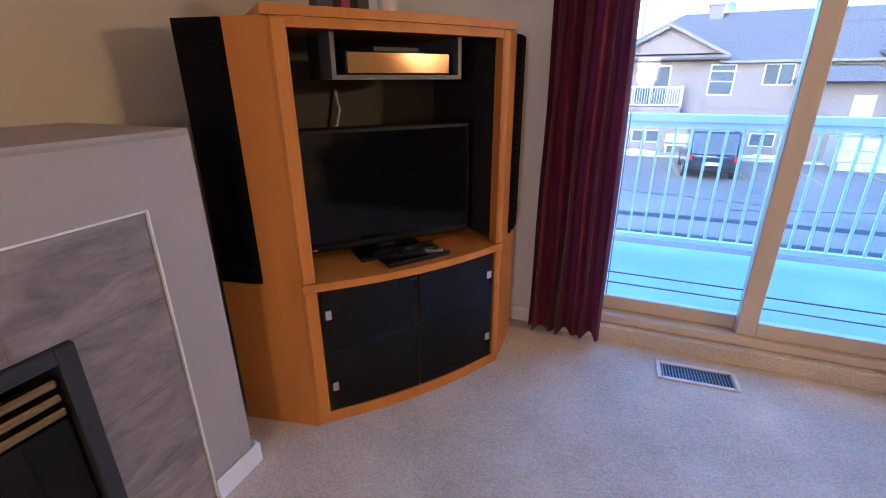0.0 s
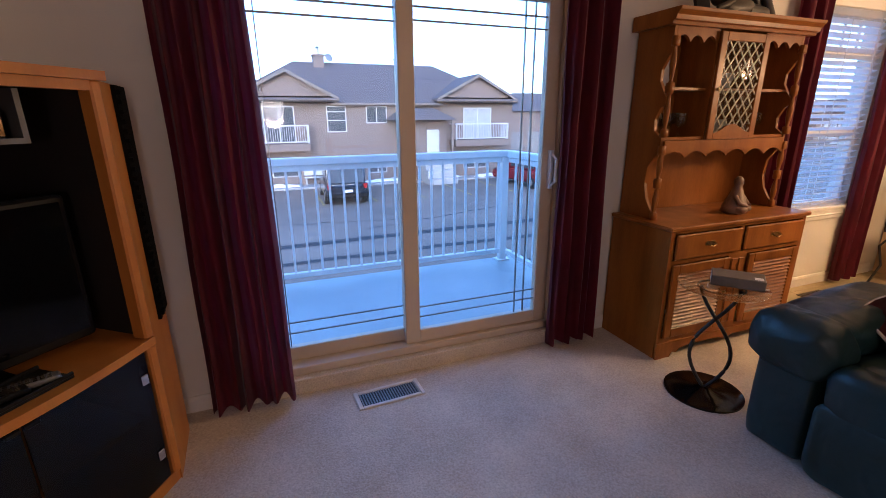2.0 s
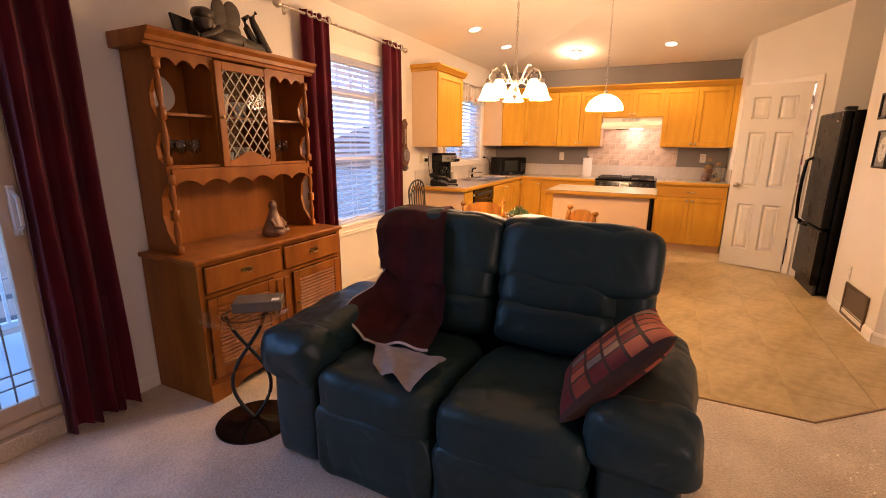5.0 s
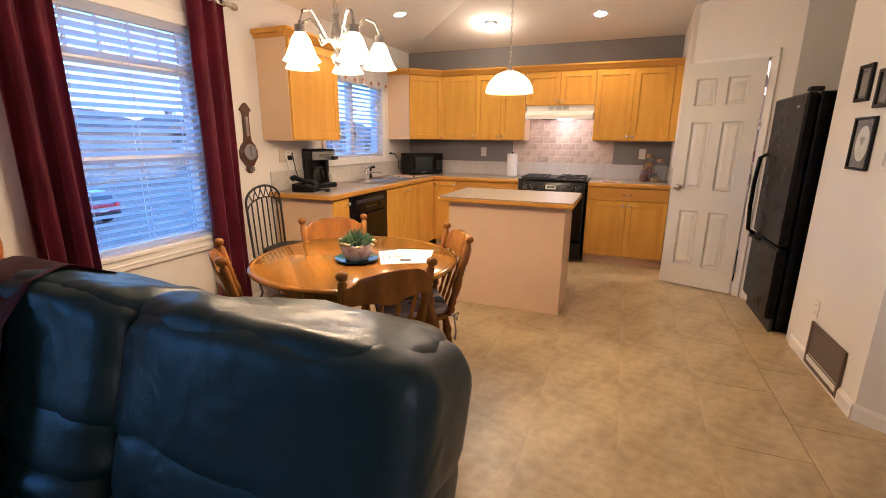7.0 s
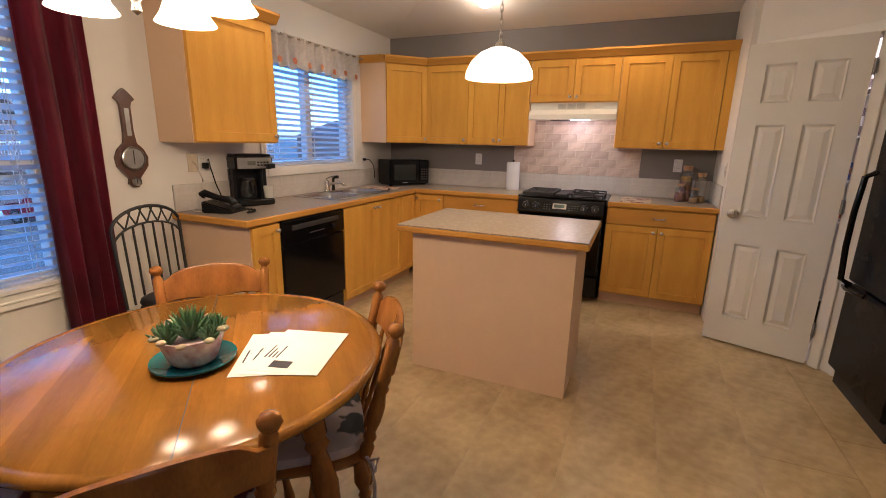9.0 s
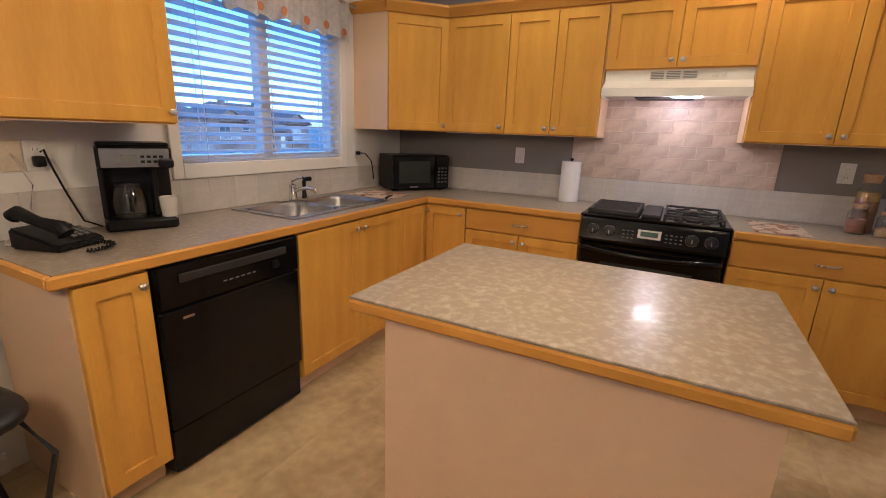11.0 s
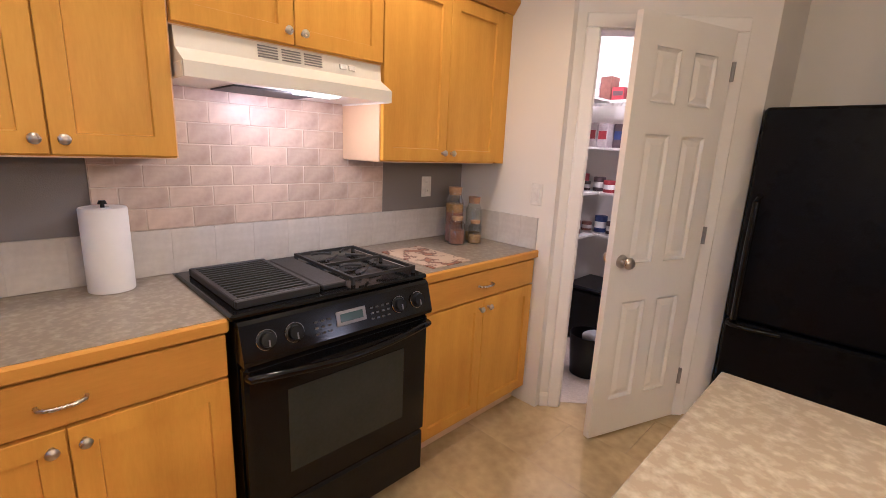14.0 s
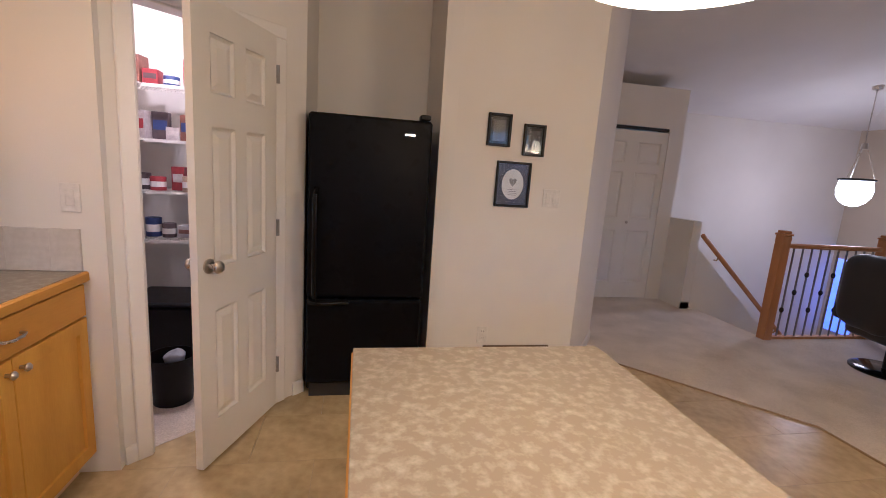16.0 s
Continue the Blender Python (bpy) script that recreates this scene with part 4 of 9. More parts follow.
def roof_block(bm, x0, x1, y0, y1, z, rise, over=0.45):
    x0, x1, y0, y1 = x0 - over, x1 + over, y0 - over, y1 + over
    h = (y1 - y0) / 2
    v = [bm.verts.new(p) for p in ((x0, y0, z), (x1, y0, z), (x1, y1, z), (x0, y1, z), (x0 + h * 0.9, y0 + h, z + rise), (x1 - h * 0.9, y0 + h, z + rise))]
    for f in ((0, 1, 5, 4), (1, 2, 5), (2, 3, 4, 5), (3, 0, 4), (3, 2, 1, 0)):
        bm.faces.new([v[i] for i in f])
    return bm


def gable(parent, cx, w, y0, depth, z, rise):
    """A front gable: stucco triangle with a shingled pair of slopes and pale fascia."""
    bm = bmesh.new()
    prism(bm, [(cx - w / 2, z), (cx + w / 2, z), (cx, z + rise)], -y0 - 0.25, -y0, UPRIGHT_X)
    part("gable_wall", bm, SIDING, parent)
    bm = bmesh.new()
    o, t = 0.35, 0.12
    k = rise / (w / 2)
    prism(bm, [(cx - w / 2 - o, z - o * k), (cx, z + rise), (cx + w / 2 + o, z - o * k), (cx + w / 2 + o, z - o * k + t), (cx, z + rise + t), (cx - w / 2 - o, z - o * k + t)], -y0 - depth, -y0 + 0.35, UPRIGHT_X)
    part("gable_roof", bm, ROOF, parent)
    bm = bmesh.new()
    prism(bm, [(cx - w / 2 - o, z - o * k - 0.07), (cx, z + rise - 0.1), (cx + w / 2 + o, z - o * k - 0.07), (cx + w / 2 + o, z - o * k + t - 0.02), (cx, z + rise + t - 0.03), (cx - w / 2 - o, z - o * k + t - 0.02)], -y0 + 0.352, -y0 + 0.40, UPRIGHT_X)
    part("fascia", bm, mat("tan_fascia", (0.15, 0.125, 0.11), None, 4, 0.7), parent)
    part("skirt_roof", boxes((cx - w / 2 - 0.4, y0 - 0.45, z - 0.32, cx + w / 2 + 0.4, y0 + 0.1, z - 0.1), bevel=0.08), ROOF, parent)


def balcony(parent, x0, x1, y0, y1, z):
    b = part("balcony", boxes((x0, y0, z - 0.45, x1, y1, z), bevel=0.02), SIDING, parent)
    part("rail", boxes((x0, y0, z + 1.02, x1, y0 + 0.06, z + 1.1), (x0, y0, z + 0.08, x1, y0 + 0.05, z + 0.14), (x0, y0, z, x0 + 0.07, y0 + 0.07, z + 1.1), (x1 - 0.07, y0, z, x1, y0 + 0.07, z + 1.1), (x1 - 0.06, y0, z + 1.02, x1, y1, z + 1.1), (x0, y0, z + 1.02, x0 + 0.06, y1, z + 1.1)), FARW, b)
    n = int((x1 - x0) / 0.13)
    part("balusters", boxes(*[(x0 + (x1 - x0) * i / n - 0.012, y0 + 0.015, z + 0.14, x0 + (x1 - x0) * i / n + 0.012, y0 + 0.04, z + 1.02) for i in range(1, n)], *[(x1 - 0.04, y0 + 0.13 * i, z, x1 - 0.015, y0 + 0.13 * i + 0.025, z + 1.02) for i in range(1, int((y1 - y0) / 0.13))]), FARW, b)


def townhouse(m, label):
    h = thing("townhouse", m, label, "house", "townhouses across the court")
    part("wall", boxes((-1.6, 31.0, GZ, 17.75, 41.0, 2.3), (8.9, 30.2, GZ, 12.2, 31.0, 1.5)), SIDING, h)
    bm = roof_block(bmesh.new(), -1.6, 17.75, 31.0, 41.0, 2.25, 2.95)
    part("roof", bm, ROOF, h)
    part("gutter", boxes((4.6, 30.45, 2.14, 12.0, 30.6, 2.28)), mat("gutter_tan", (0.15, 0.125, 0.11), None, 4, 0.6), h)
    gable(h, 1.95, 5.4, 30.4, 4.5, 2.65, 1.42)
    gable(h, 14.55, 5.4, 30.4, 4.5, 2.65, 1.42)
    for x in (4.2, 10.2):
        c = part("chimney", boxes((x, 35.2, 4.2, x + 0.75, 36.0, 5.65), (x - 0.06, 35.14, 5.5, x + 0.81, 36.06, 5.62), bevel=0.02), SIDING, h)
        bm = bmesh.new()
        cyl(bm, (x + 0.37, 35.6, 5.65), (x + 0.37, 35.6, 6.05), 0.11, seg=10)
        cyl(bm, (x + 0.37, 35.6, 6.08), (x + 0.37, 35.6, 6.18), 0.17, 0.10, seg=10)
        part("flue", bm, GREY, c)
    bm = bmesh.new()
    lathe(bm, [(0.0, 0.06), (0.2, 0.03), (0.3, 0.0)], 14, pose(5.3, 35.3, 5.45, 70, 0, 20))
    cyl(bm, (5.3, 35.35, 5.0), (5.3, 35.35, 5.4), 0.025, seg=6)
    part("satellite_dish", bm, GREY, h)
    far_window(h, 0.5, -0.12, 1.85, 2.2, 31.0)
    far_window(h, 13.8, -0.25, 2.2, 2.25, 31.0, glass=CURTW)
    far_window(h, 4.3, 0.47, 1.25, 1.63, 31.0, 1, rows=2)
    far_window(h, 6.84, 1.0, 1.4, 1.1, 31.0)
    for x, w in ((0.7, 1.6), (6.85, 1.25), (13.8, 1.9)):
        far_window(h, x, -2.25, w, 0.75, 31.0)
    balcony(h, -0.6, 3.05, 29.8, 31.0, -0.13)
    balcony(h, 12.75, 16.8, 29.8, 31.0, -0.16)
    # entry: small hipped canopy, white door, steps
    bm = bmesh.new()
    v = [bm.verts.new(p) for p in ((8.1, 29.0, 1.2), (12.5, 29.0, 1.2), (12.5, 31, 1.2), (8.1, 31, 1.2), (9.2, 31, 2.0), (11.4, 31, 2.0), (9.2, 30.2, 1.9), (11.4, 30.2, 1.9))]
    for f in ((0, 1, 7, 6), (1, 2, 5, 7), (3, 0, 6, 4), (6, 7, 5, 4), (3, 2, 1, 0)):
        bm.faces.new([v[i] for i in f])
    part("canopy_roof", bm, ROOF, h)
    part("entry_door", boxes((10.75, 30.15, -1.35, 11.65, 30.2, 0.55), bevel=0.01), FARW, h, "white entry door")
    part("step", boxes((10.2, 28.9, GZ, 12.2, 30.2, -1.40), (10.2, 28.5, GZ, 12.2, 28.9, -2.0), (10.2, 28.1, GZ, 12.2, 28.5, -2.5), bevel=0.02), CONC, h)
    part("porch_post", boxes((12.15, 29.1, -1.4, 12.3, 29.25, 1.2)), SIDING, h)
    part("skylight", boxes((11.0, 32.6, 3.05, 11.8, 33.2, 3.2), bevel=0.03), SNOW, h)
    part("bench", boxes((2.6, 30.55, -2.35, 4.0, 30.95, -2.28), (2.6, 30.9, -2.2, 4.0, 30.96, -1.7), (2.65, 30.6, GZ + 0.12, 2.75, 30.9, -2.35), (3.85, 30.6, GZ + 0.12, 3.95, 30.9, -2.35), bevel=0.01), FARW, h)
    return h


house = townhouse(Matrix(), "tan stucco townhouses with gabled shingle roofs")
house2 = copy_thing(house, pose(47.0, 28.0, -0.6))
tagged(house2, "tan stucco townhouses further along the court")
copy_thing(house2, pose(69.0, 15.0, -0.6))
copy_thing(house, pose(-23.5, 0.5, 0))
# low garages behind
gar = thing("garage", Matrix(), "grey garage block with grey doors", "garage")
part("wall", boxes((24.6, 46, GZ, 38, 56, 1.9)), SIDING, gar)
part("roof", roof_block(bmesh.new(), 24.6, 38, 46, 56, 1.9, 2.2), ROOF, gar)
for i in range(4):
    part("garage_door", boxes((25.2 + 3.1 * i, 45.94, GZ, 27.8 + 3.1 * i, 46.0, -0.3), bevel=0.02), mat("grey_garage_door", (0.17, 0.16, 0.155), None, 4, 0.6), gar)


def car(m, paint, label, name="car", suv=False):
    ob = thing(name, m, label, "car", "parked cars")
    L, W2, hz = (4.5, 0.98, 1.95) if suv else (4.4, 0.88, 1.48)
    body = bmesh.new()
    prism(body, [(-L / 2, 0.35), (-L / 2, 0.95), (-L / 2 + 0.15, 1.0), (L / 2 - 1.2, 0.98), (L / 2 - 0.1, 0.85), (L / 2, 0.55), (L / 2 - 0.05, 0.3)], -W2, W2, UPRIGHT_X)
    bmesh.ops.bevel(body, geom=body.edges[:], offset=0.09, segments=3, affect="EDGES", clamp_overlap=True)
    part("body", body, paint, ob, "", True)
    cab = bmesh.new()
    prism(cab, [(-L / 2 + 0.08, 0.97), (-L / 2 + 0.35, hz - 0.06), (-L / 2 + 0.5, hz), (0.45, hz), (1.25, 0.97)], -W2 + 0.12, W2 - 0.12, UPRIGHT_X)
    bmesh.ops.bevel(cab, geom=cab.edges[:], offset=0.08, segments=3, affect="EDGES", clamp_overlap=True)
    c = part("cabin", cab, paint, ob, "", True)
    gl = boxes((-L / 2 + 0.7, -W2 + 0.105, 1.06, 0.55, W2 - 0.105, hz - 0.14), bevel=0.05)
    part("side_glass", gl, DARKWIN, c)
    rear = bmesh.new()
    prism(rear, [(-L / 2 + 0.06, 1.05), (-L / 2 + 0.30, hz - 0.12), (-L / 2 + 0.4, hz - 0.12), (-L / 2 + 0.2, 1.05)], -W2 + 0.25, W2 - 0.25, UPRIGHT_X)
    part("rear_glass", rear, DARKWIN, c)
    for s in (-1, 1):
        part("tail_lamp", boxes((-L / 2 - 0.012, s * (W2 - 0.17) - 0.09, 0.78, -L / 2 + 0.06, s * (W2 - 0.17) + 0.09, 1.0), bevel=0.02), TAIL, ob, "red tail lamp")
        for x in (-L / 2 + 0.85, L / 2 - 0.85):
            bm = bmesh.new()
            cyl(bm, (x, s * (W2 - 0.2), 0.34), (x, s * (W2 + 0.01), 0.34), 0.34, seg=20)
            w = part("wheel", bm, TYRE, ob)
            bm = bmesh.new()
            cyl(bm, (x, s * (W2 - 0.1), 0.34), (x, s * (W2 + 0.02), 0.34), 0.21, seg=14)
            part("rim", bm, GREY, w)
    part("bumper", boxes((-L / 2 - 0.05, -W2 + 0.05, 0.36, -L / 2 + 0.1, W2 - 0.05, 0.58), bevel=0.04), PLASTB, ob)
    part("plate", boxes((-L / 2 - 0.056, -0.22, 0.62, -L / 2 - 0.002, 0.22, 0.74)), ALU, ob)
    return ob


car(pose(4.2, 25.7, GZ, rz=88) @ Matrix.Scale(1.1, 4), CARB, "dark navy car parked tail outward", suv=True)
car(pose(16.1, 26.0, GZ, rz=100) @ Matrix.Scale(1.1, 4), CARR, "red car parked beside the kerb")


# ---- curtains ----
def curtain(x0, x1, y, z0, z1, label, folds=7, top_w=1.0, sway=0.0):
    """A pleated curtain with depth, hanging from z1 to z0."""
    ob = thing("curtain", Matrix(), label, "curtain", "burgundy curtains")
    bm = bmesh.new()
    nu, nv = folds * 8, 16
    rows = []
    for j in range(nv + 1):
        t = j / nv
        z = z1 + (z0 - z1) * t
        w = (x1 - x0) * (top_w + (1 - top_w) * t)
        cx = (x0 + x1) / 2 + sway * (1 - t)
        row = []
        for i in range(nu + 1):
            u = i / nu
            ph = u * folds * 2 * math.pi
            amp = 0.030 + 0.012 * math.sin(ph * 0.37 + 1.3)
            x = cx + (u - 0.5) * w + 0.010 * math.sin(ph * 0.5 + t * 2.0) + 0.012 * noise.noise((u * 4, t * 3, x0))
            yy = y + amp * math.sin(ph + 0.6 * noise.noise((u * 5, t * 2, 3.0))) * (0.75 + 0.35 * t)
            row.append(bm.verts.new((x, yy, z - (0.012 * math.sin(ph * 0.5 + 0.5) if j == nv else 0))))
        rows.append(row)
    for a, b in zip(rows, rows[1:]):
        for i in range(nu):
            bm.faces.new((a[i], a[i + 1], b[i + 1], b[i]))
    bmesh.ops.solidify(bm, geom=bm.faces[:], thickness=0.004)
    part("cloth", bm, BURG, ob, "", True)
    for k in range(3):
        gx = x0 + (x1 - x0) * (0.18 + 0.32 * k)
        bm = bmesh.new()
        tube(bm, [(gx + 0.024 * math.cos(q * math.pi / 8), y - 0.044 - 0.006 * math.cos(q * math.pi / 8), z1 - 0.03 + 0.026 * math.sin(q * math.pi / 8)) for q in range(16)], 0.0045, 6, closed=True)
        part("grommet", bm, NICKEL, ob, "brushed metal grommet", True)
    return ob


def curtain_rod(x0, x1, y, z, label, brackets=()):
    ob = thing("curtain_rod", Matrix(), label, "curtain rod")
    bm = bmesh.new()
    cyl(bm, (x0, y, z), (x1, y, z), 0.011, seg=12)
    part("rod", bm, NICKEL, ob, "", True)
    for s, x in ((-1, x0), (1, x1)):
        bm = bmesh.new()
        lathe(bm, [(0.0, 0.0), (0.013, 0.0), (0.011, 0.02), (0.022, 0.035), (0.028, 0.055), (0.018, 0.078), (0.0, 0.085)], 14, Matrix.Translation((x, y, z)) @ Matrix.Rotation(radians(90 * s), 4, "Y"))
        part("finial", bm, NICKEL, ob, "", True)
    for x in brackets:
        bm = boxes((x - 0.012, N - 0.008, z - 0.03, x + 0.012, N - 0.001, z + 0.03))
        cyl(bm, (x, N - 0.005, z - 0.012), (x, y, z - 0.012), 0.006, seg=8)
        part("bracket", bm, NICKEL, ob)


curtain(0.22, 0.60, N - 0.10, 0.03, 2.32, "floor-length burgundy curtain beside the patio door", 6, 0.9)
curtain(2.10, 2.42, N - 0.10, 0.02, 2.32, "floor-length burgundy curtain beside the patio door", 6, 0.95)
curtain_rod(0.05, 2.50, N - 0.10, 2.29, "brushed metal curtain rod over the patio door", (0.15, 2.46))
curtain(3.88, 4.18, N - 0.08, 0.04, 2.33, "burgundy curtain beside the dining window", 5, 0.95)
curtain(4.95, 5.25, N - 0.08, 0.04, 2.33, "burgundy curtain beside the dining window", 5, 0.95)
curtain_rod(3.72, 5.30, N - 0.08, 2.30, "brushed metal curtain rod over the dining window", (3.80, 5.28))


# ---- fireplace ----
fp = thing("fireplace", pose(-0.5, 0.78, 0), "gas fireplace with slate-look tile in a taupe surround", "fireplace")
bm = bmesh.new()
prism(bm, [(-0.87, 0), (-0.69, 0), (-0.69, 1.01), (0.69, 1.01), (0.69, 0), (0.87, 0), (0.87, 1.2), (-0.87, 1.2)], -0.549, 0.0, Matrix(((0, 0, 1, 0), (1, 0, 0, 0), (0, 1, 0, 0), (0, 0, 0, 1))))
bmesh.ops.bevel(bm, geom=[e for e in bm.edges if max(abs(v.co.y) for v in e.verts) > 0.86 and min(v.co.x for v in e.verts) > -0.1 and min(v.co.z for v in e.verts) >= 0], offset=0.016, segments=3, affect="EDGES")
part("surround", bm, PLASTER, fp, "taupe painted surround with rounded corners")
part("tile_bed", boxes((-0.549, -0.69, 0.0, -0.0065, 0.69, 0.02), (-0.549, -0.69, 0.02, -0.0065, -0.45, 1.01), (-0.549, 0.45, 0.02, -0.0065, 0.69, 1.01), (-0.549, -0.45, 0.77, -0.0065, 0.45, 1.01)), SGROUT, fp)
part("edge_trim", boxes((-0.012, -0.694, 0.02, 0.004, -0.689, 1.014), (-0.012, 0.689, 0.02, 0.004, 0.694, 1.014), (-0.012, -0.689, 1.009, 0.004, 0.689, 1.014)), PLASTW, fp, "thin pale metal edge trim")
tiles = [(-0.687, 0.022, -0.452, 0.256), (-0.687, 0.26, -0.452, 0.508), (-0.687, 0.512, -0.452, 0.768), (0.452, 0.022, 0.687, 0.256), (0.452, 0.26, 0.687, 0.508), (0.452, 0.512, 0.687, 0.768), (-0.687, 0.772, -0.345, 1.007), (-0.341, 0.772, -0.002, 1.007), (0.002, 0.772, 0.341, 1.007), (0.345, 0.772, 0.687, 1.007)]
for y0, z0, y1, z1 in tiles:
    ob = part("tile", boxes((-0.0155, y0, z0, -0.004, y1, z1), bevel=0.002), STONEF, fp)
fb = part("firebox", boxes((-0.45, -0.45, 0.02, -0.03, -0.44, 0.77), (-0.45, 0.44, 0.02, -0.03, 0.45, 0.77), (-0.45, -0.44, 0.76, -0.03, 0.44, 0.77), (-0.46, -0.45, 0.02, -0.45, 0.45, 0.77), (-0.03, -0.45, 0.02, 0.012, -0.41, 0.77), (-0.03, 0.41, 0.02, 0.012, 0.45, 0.77), (-0.03, -0.41, 0.73, 0.012, 0.41, 0.77), (-0.03, -0.41, 0.02, 0.012, 0.41, 0.06), bevel=0.003), BLACKM, fp, "black metal firebox")
for i in range(3):
    part("louver", boxes((-0.025, -0.40, 0.60 + 0.038 * i, 0.004, 0.40, 0.622 + 0.038 * i), bevel=0.006), BRASS, fb, "pale brass louver")
    part("lower_louver", boxes((-0.025, -0.40, 0.075 + 0.034 * i, 0.0, 0.40, 0.095 + 0.034 * i), bevel=0.005), BLACKM, fb)
part("fire_glass", boxes((-0.02, -0.40, 0.19, -0.012, 0.40, 0.585)), DGLASS, fb)
part("fire_back", boxes((-0.30, -0.38, 0.19, -0.29, 0.38, 0.58)), mat("fire_brick", (0.22, 0.10, 0.05), (0.12, 0.06, 0.035), 9, 0.9), fb)
part("shoe", boxes((-0.549, 0.8705, 0.0, 0.0, 0.884, 0.085), (0.0005, 0.695, 0.0, 0.013, 0.884, 0.085), bevel=0.004), TRIM, fp, "white baseboard")

# ---- corner media cabinet ----
TV_A = Vector((-0.385, 1.872, 0))
TVM = Matrix.Translation(TV_A) @ Matrix.Rotation(math.atan2(0.70, 0.54), 4, "Z")
tv = thing("media_cabinet", TVM, "cherry-toned corner media cabinet with smoked glass doors", "media cabinet")
TW, TH, SH = 0.885, 1.50, 0.625


def bowed(z0, z1, bow, y1, x0=0.0, x1=TW, n=14, y0=0.0):
    bm = bmesh.new()
    front = [(x0 + (x1 - x0) * i / n, y0 - bow * math.sin(math.pi * i / n)) for i in range(n + 1)]
    prism(bm, front + [(x1, y1), (x0, y1)], z0, z1)
    return bm


part("base", bowed(0.0, 0.055, 0.045, 0.60, y0=0.02), CHERRY, tv)
part("shelf", bowed(SH - 0.018, SH + 0.012, 0.05, 0.60, y0=0.0), CHERRY, tv, "bow-fronted wood shelf")
part("top_panel", bowed(TH, TH + 0.028, 0.03, 0.75, -0.02, TW + 0.02), CHERRY, tv)
part("top_rail", bowed(TH - 0.03, TH - 0.0005, 0.02, 0.03, 0.03, TW - 0.03, y0=0.004), CHERRY, tv)
for x0, x1 in ((0.0, 0.05), (TW - 0.035, TW)):
    part("post", boxes((x0, 0.0, 0.056, x1, 0.06, SH - 0.0185), (x0, 0.0, SH + 0.0125, x1, 0.06, TH - 0.0005), bevel=0.006), CHERRY, tv)
for s in (0, 1):
    pts = [(0.0, 0.012), (-0.24, 0.22), (-0.24, 0.34), (-0.222, 0.34), (-0.222, 0.228), (0.0, 0.036)]
    if s:
        pts = [(TW - x, y) for x, y in pts][::-1]
    bm = bmesh.new()
    prism(bm, pts, 0.0, TH)
    part("side_panel", bm, CHERRY, tv)
    d = Vector((-0.24, 0.208, 0)).normalized()
    g = bmesh.new()
    box(g, 0.150, 0.0, SH + 0.01, 0.31, 0.012, TH - 0.002)
    for k in range(26):
        box(g, 0.150, 0.012, SH + 0.03 + k * 0.0325, 0.185, 0.024, SH + 0.045 + k * 0.0325)
    mm = Matrix(((d.x, -0.655, 0, 0.0), (d.y, -0.756, 0, 0.012), (0, 0, 1, 0), (0, 0, 0, 1)))
    if s:
        mm = Matrix(((-1, 0, 0, TW), (0, 1, 0, 0), (0, 0, 1, 0), (0, 0, 0, 1))) @ mm
    bmesh.ops.transform(g, matrix=mm, verts=g.verts[:])
    bmesh.ops.recalc_face_normals(g, faces=g.faces[:])
    part("speaker_grille", g, GRILLE, tv, "black ribbed speaker cloth")
# niche shade is put into the colour of the back and inner sides
part("back_panel", boxes((0.0, 0.60, 0.05, TW, 0.612, TH - 0.001)), mat("shaded_back_board", (0.055, 0.03, 0.014), None, 4, 0.6), tv)
part("inner_side", boxes((0.0005, 0.0605, SH + 0.013, 0.012, 0.5995, TH - 0.002), (TW - 0.012, 0.0605, SH + 0.013, TW - 0.0005, 0.5995, TH - 0.002)), mat("shaded_inner_board", (0.012, 0.008, 0.006), None, 4, 0.7), tv)
part("inner_shelf", boxes((0.056, 0.06, 0.30, TW - 0.046, 0.59, 0.318)), CHERRY, tv)
for x0, x1 in ((0.058, TW / 2 - 0.006), (TW / 2 + 0.002, TW - 0.048)):
    n = 8
    bm = bmesh.new()
    pts = []
    for i in range(n + 1):
        x = x0 + (x1 - x0) * i / n
        pts.append((x, 0.012 - 0.04 * math.sin(math.pi * x / TW)))
    prism(bm, pts + [(x, y + 0.006) for x, y in pts[::-1]], 0.066, SH - 0.026)
    dr = part("glass_door", bm, DGLASS, tv, "smoked glass door", True)
    hx = x1 - 0.02 if x0 < 0.3 else x0 + 0.02
    y = 0.012 - 0.04 * math.sin(math.pi * hx / TW)
    part("pull", boxes((hx - 0.018, y - 0.012, SH - 0.045, hx + 0.018, y + 0.0, SH - 0.032), bevel=0.003), PLASTB, dr)
    ex = x0 + 0.022 if x0 < 0.3 else x1 - 0.022
    y = 0.012 - 0.04 * math.sin(math.pi * ex / TW)
    for z in (0.16, 0.48):
        part("hinge", boxes((ex - 0.013, y - 0.008, z, ex + 0.013, y + 0.012, z + 0.04), bevel=0.003), CHROME, dr, "chrome glass hinge")

# television and the boxes on the cabinet
t = thing("television", TVM @ pose(0.415, 0.20, SH + 0.0125, rz=-4), "black flat screen television, switched off", "television")
part("screen_case", boxes((-0.39, -0.02, 0.035, 0.39, 0.03, 0.52), (-0.2, 0.03, 0.12, 0.2, 0.07, 0.45), bevel=0.008), PLASTB, t)
part("screen", boxes((-0.37, -0.0225, 0.065, 0.37, -0.0205, 0.50)), mat("dark_screen", (0.003, 0.003, 0.0035), None, 5, 0.08, spec=0.22), t)
part("foot", boxes((-0.15, -0.11, 0.0, 0.15, 0.10, 0.012), (-0.04, 0.0, 0.012, 0.04, 0.04, 0.09), bevel=0.005), PLASTB, t)
